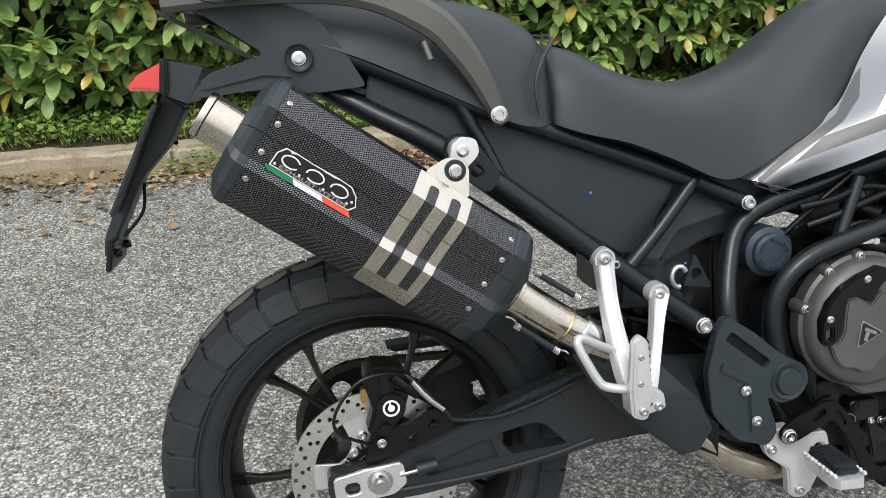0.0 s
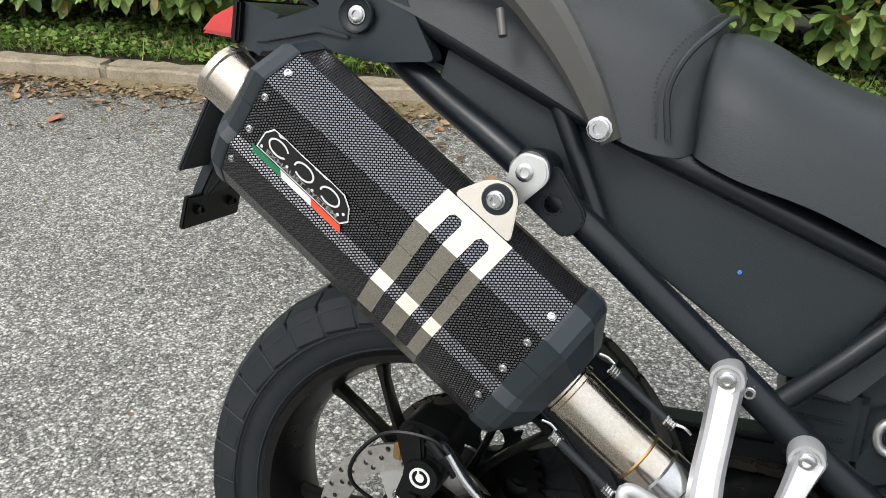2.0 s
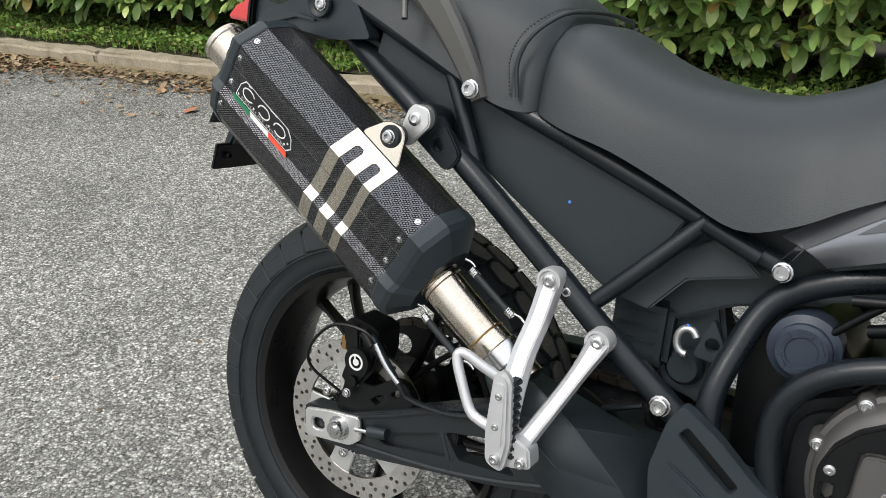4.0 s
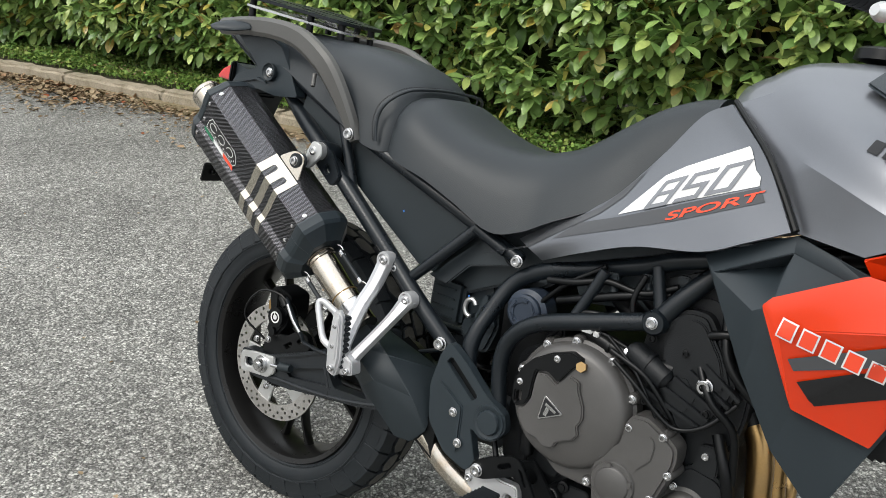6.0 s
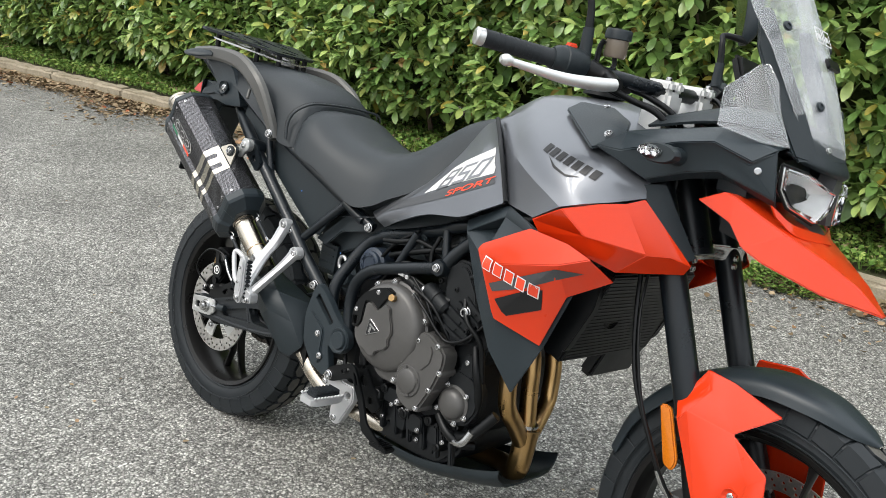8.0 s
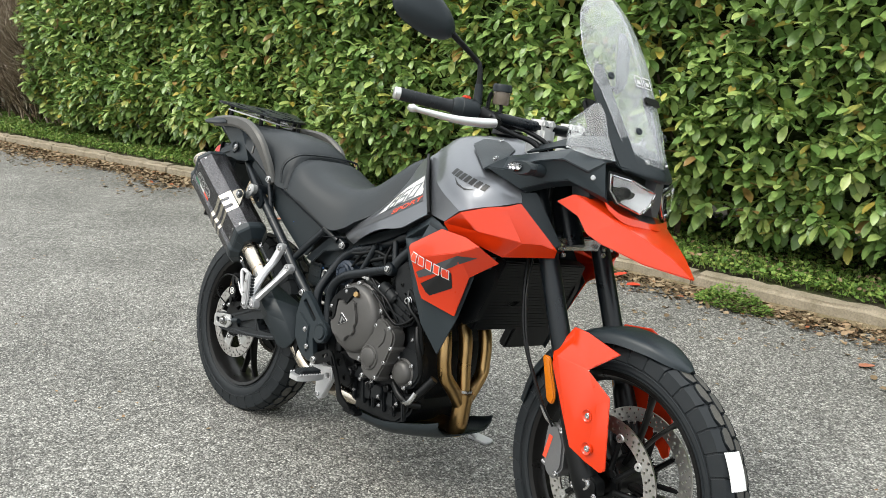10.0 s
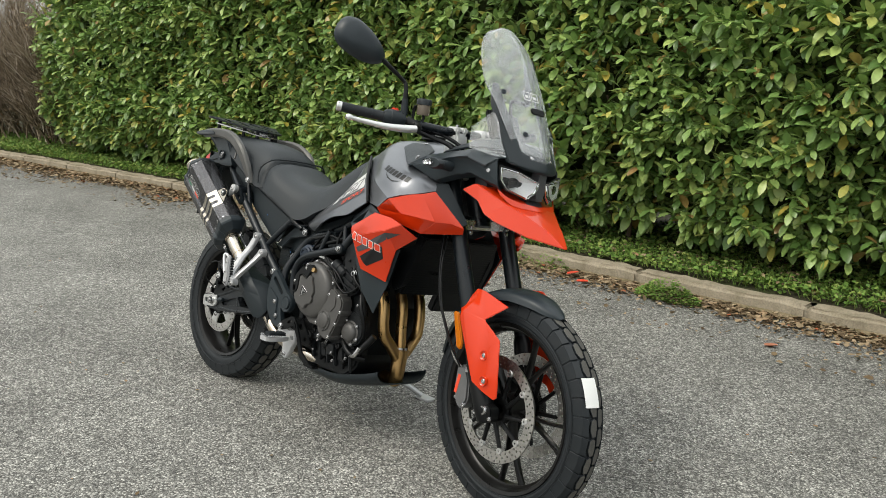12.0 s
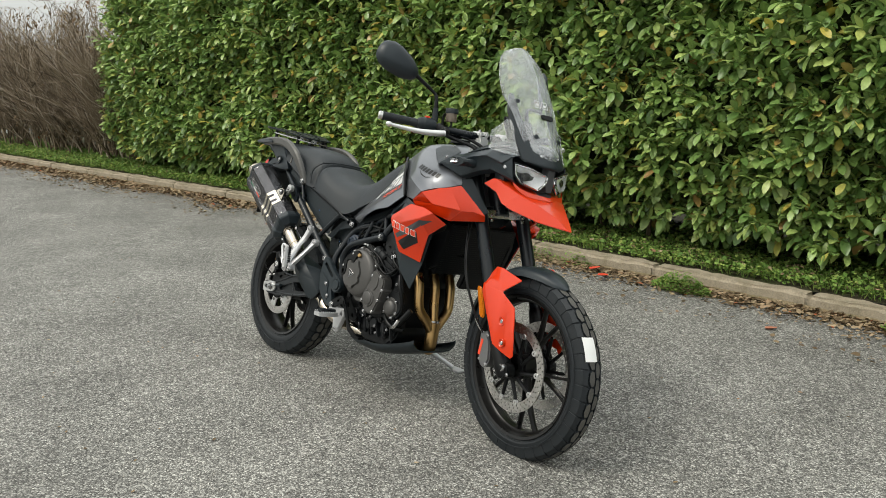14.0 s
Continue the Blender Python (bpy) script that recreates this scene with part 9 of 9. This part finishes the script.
lower = clamp(0.835, 0.030, STEEL, "lower_fork_clamp", "bright cast lower fork clamp")
upper = clamp(0.985, 0.026, HANG, "upper_fork_clamp", "silver upper fork clamp")
for sgn in (-1, 1):
    for dz in (0.842, 0.858):
        bolt(lower, STEER @ Vector((fork_x(0.84) + 0.030, sgn * 0.075, dz - 0.012)), (1, 0, 0), r=0.006, h=0.006)
    part("bar_riser", steered(join(rings([[(1.186 + a, sgn * 0.056 + b, z) for a, b in ((-0.026 * k, -0.024), (0.026 * k, -0.024), (0.026 * k, 0.024), (-0.026 * k, 0.024))] for z, k in ((1.00, 1.25), (1.05, 1.0), (1.100, 0.95))]), block((0.060, 0.052, 0.040), (1.186, sgn * 0.056, 1.112), 0.008), block((0.056, 0.022, 0.020), (1.186, sgn * 0.070, 1.141), 0.005), block((0.056, 0.022, 0.020), (1.186, sgn * 0.042, 1.141), 0.005))), RISER, upper, "pale silver handlebar riser clamp")
    bolt(upper, STEER @ Vector((1.200, sgn * 0.070, 1.151)), (0, 0, 1), r=0.006, h=0.006)

# handlebar, grips, levers, mirrors
bar = part("handlebar", steered(tube([(1.052, -0.405, 1.162), (1.076, -0.35, 1.157), (1.115, -0.255, 1.149), (1.150, -0.165, 1.140), (1.185, -0.09, 1.132), (1.190, 0, 1.130), (1.185, 0.09, 1.132), (1.150, 0.165, 1.140), (1.115, 0.255, 1.149), (1.076, 0.35, 1.157), (1.052, 0.405, 1.162)], [0.011] * 3 + [0.0125, 0.014, 0.014, 0.014, 0.0125] + [0.011] * 3, 5, 14)), FRAME_BLACK, bike, "black tapered handlebar")
for sgn in (-1, 1):
    g0, g1 = Vector((1.047, sgn * 0.414, 1.1625)), Vector((1.100, sgn * 0.285, 1.151))
    grip = part("grip", steered(tube([tuple(g0), tuple(g0.lerp(g1, 0.03)), tuple(g0.lerp(g1, 0.5)), tuple(g0.lerp(g1, 0.93)), tuple(g1)], [0.0168, 0.0154, 0.0150, 0.0158, 0.0200], 1, 20)), RUBBER, bar, "ribbed black rubber grip")
    ribs = []
    for k in range(10):
        t = 0.12 + 0.07 * k
        ribs.append(tube([tuple(g0.lerp(g1, t)), tuple(g0.lerp(g1, t + 0.035))], 0.0157, 1, 20))
    for rb in ribs:
        part("grip_rib", steered(rb), RUBBER, bar)
    part("bar_end", steered(tube([(1.041, sgn * 0.428, 1.1640), (1.042, sgn * 0.426, 1.1638), (1.047, sgn * 0.414, 1.1625)], [0.0120, 0.0152, 0.0152], 1, 24)), ALLOY, bar, "bright bar end cap")
    sw = part("switch_housing", steered(tube([(1.100, sgn * 0.290, 1.152), (1.104, sgn * 0.282, 1.152), (1.1075, sgn * 0.272, 1.151), (1.108, sgn * 0.270, 1.151), (1.118, sgn * 0.240, 1.149), (1.124, sgn * 0.226, 1.147)], [0.019, 0.024, 0.0245, 0.027, 0.0265, 0.020], 1, 18)), BLACK_PLASTIC, bike, "black switch housing")
    part("switch_button", steered(block((0.016, 0.020, 0.012), (1.110, sgn * 0.256, 1.177), 0.003)), RED_PRINT if sgn < 0 else BLACK_PLASTIC, sw, "red engine switch" if sgn < 0 else "")
    part("lever", steered(join(tube([(1.205, sgn * 0.235, 1.124), (1.195, sgn * 0.270, 1.120), (1.176, sgn * 0.330, 1.119), (1.148, sgn * 0.396, 1.126), (1.134, sgn * 0.426, 1.130)], [0.0110, 0.0120, 0.0100, 0.0075, 0.0065], 5, 12),
                               tube([(1.136, sgn * 0.424, 1.1295), (1.130, sgn * 0.434, 1.131), (1.126, sgn * 0.443, 1.132)], [0.007, 0.0105, 0.006], 3, 12))), ALLOY, bar, "bright alloy hand lever")
    part("lever_perch", steered(join(tube([(1.125, sgn * 0.215, 1.146), (1.160, sgn * 0.20, 1.135), (1.205, sgn * 0.232, 1.124)], [0.018, 0.014, 0.012], 4, 12), tube([(1.14, sgn * 0.205, 1.128), (1.150, sgn * 0.12, 1.125)], 0.0125, 1, 14))), DEEP_BLACK, bar)
    stem = [(1.120, sgn * 0.228, 1.165), (1.118, sgn * 0.228, 1.215), (1.112, sgn * 0.228, 1.256), (1.106, sgn * 0.240, 1.274), (1.080, sgn * 0.325, 1.318)]
    head = Vector((1.066, -0.388, 1.362)) if sgn < 0 else Vector((1.095, 0.300, 1.345))
    wide, tall = Vector((0.16, -sgn * 0.86, -0.48)).normalized(), Vector((0.05, -sgn * 0.48, 0.87)).normalized()
    if sgn > 0:
        wide, tall = Vector((0.30, -0.22, -0.93)).normalized(), Vector((0.62, -0.72, 0.37)).normalized()

    def mirror_ring(dx, k, cx=0.0):
        out = []
        for j in range(28):
            a = 2 * math.pi * j / 28
            c, s = math.cos(a), math.sin(a)
            out.append(tuple(head + Vector((dx, 0, 0)) + wide * (0.090 * k * math.copysign(abs(c) ** 0.85, c) + cx) + tall * 0.050 * k * math.copysign(abs(s) ** 0.85, s) * (1 - 0.30 * c)))
        return out

    mir = part("mirror", steered(rings([mirror_ring(*q) for q in ((0.0, 0.93), (0.002, 1.0), (0.018, 0.97), (0.034, 0.80), (0.044, 0.50, 0.01), (0.047, 0.2, 0.015))])), SATIN_PLASTIC, bike, "black oval mirror")
    stem[-1] = tuple(head + wide * 0.080 + Vector((0.018, 0, 0)))
    part("mirror_stem", steered(tube(stem, [0.009, 0.008, 0.0065, 0.006, 0.008], 6, 12)), DEEP_BLACK, mir)
    part("mirror_base", steered(tube([stem[0], stem[1]], [0.012, 0.010], 1, 12)), BLACK_PLASTIC, mir)
    part("mirror_glass", steered(rings([mirror_ring(-0.0006, 0.9), mirror_ring(-0.0010, 0.02)])), CHROME, mir)
# brake fluid reservoir
res = part("brake_reservoir", steered(lathe([(0.0001, 1.172), (0.019, 1.172), (0.0215, 1.177), (0.0215, 1.204), (0.0001, 1.204)], 28, axis="z", centre=(1.140, -0.168, 0))), material("smoky_reservoir_plastic", (0.16, 0.13, 0.10), 0.2, coat=0.5), bike, "smoky brake fluid reservoir with a black cap")
part("cap", steered(lathe([(0.0001, 1.223), (0.0225, 1.223), (0.0245, 1.220), (0.0245, 1.205), (0.0001, 1.203)], 28, axis="z", centre=(1.140, -0.168, 0))), BLACK_PLASTIC, res)
part("reservoir_stay", steered(join(tube([(1.140, -0.168, 1.176), (1.142, -0.166, 1.16), (1.140, -0.18, 1.140)], 0.0045, 4, 8), tube([(1.128, -0.190, 1.200), (1.122, -0.192, 1.185), (1.124, -0.195, 1.150)], 0.005, 3, 8))), DEEP_BLACK, res)
for pts, r in (([(1.150, -0.125, 1.125), (1.185, -0.10, 1.115), (1.235, -0.07, 1.085), (1.27, -0.06, 1.02)], 0.006), ([(1.145, -0.20, 1.125), (1.180, -0.15, 1.105), (1.225, -0.11, 1.085), (1.270, -0.09, 1.03), (1.28, -0.09, 0.92)], 0.006),
               ([(1.118, -0.222, 1.138), (1.16, -0.17, 1.110), (1.215, -0.10, 1.092), (1.26, -0.05, 1.04)], 0.0045), ([(1.15, 0.13, 1.125), (1.21, 0.10, 1.13), (1.26, 0.07, 1.08), (1.27, 0.06, 1.0)], 0.0055), ([(1.16, 0.17, 1.13), (1.22, 0.13, 1.17), (1.27, 0.09, 1.10)], 0.0055)):
    part("control_cable", steered(tube(pts, r, 6, 10)), DEEP_BLACK, bar, "black control cable")
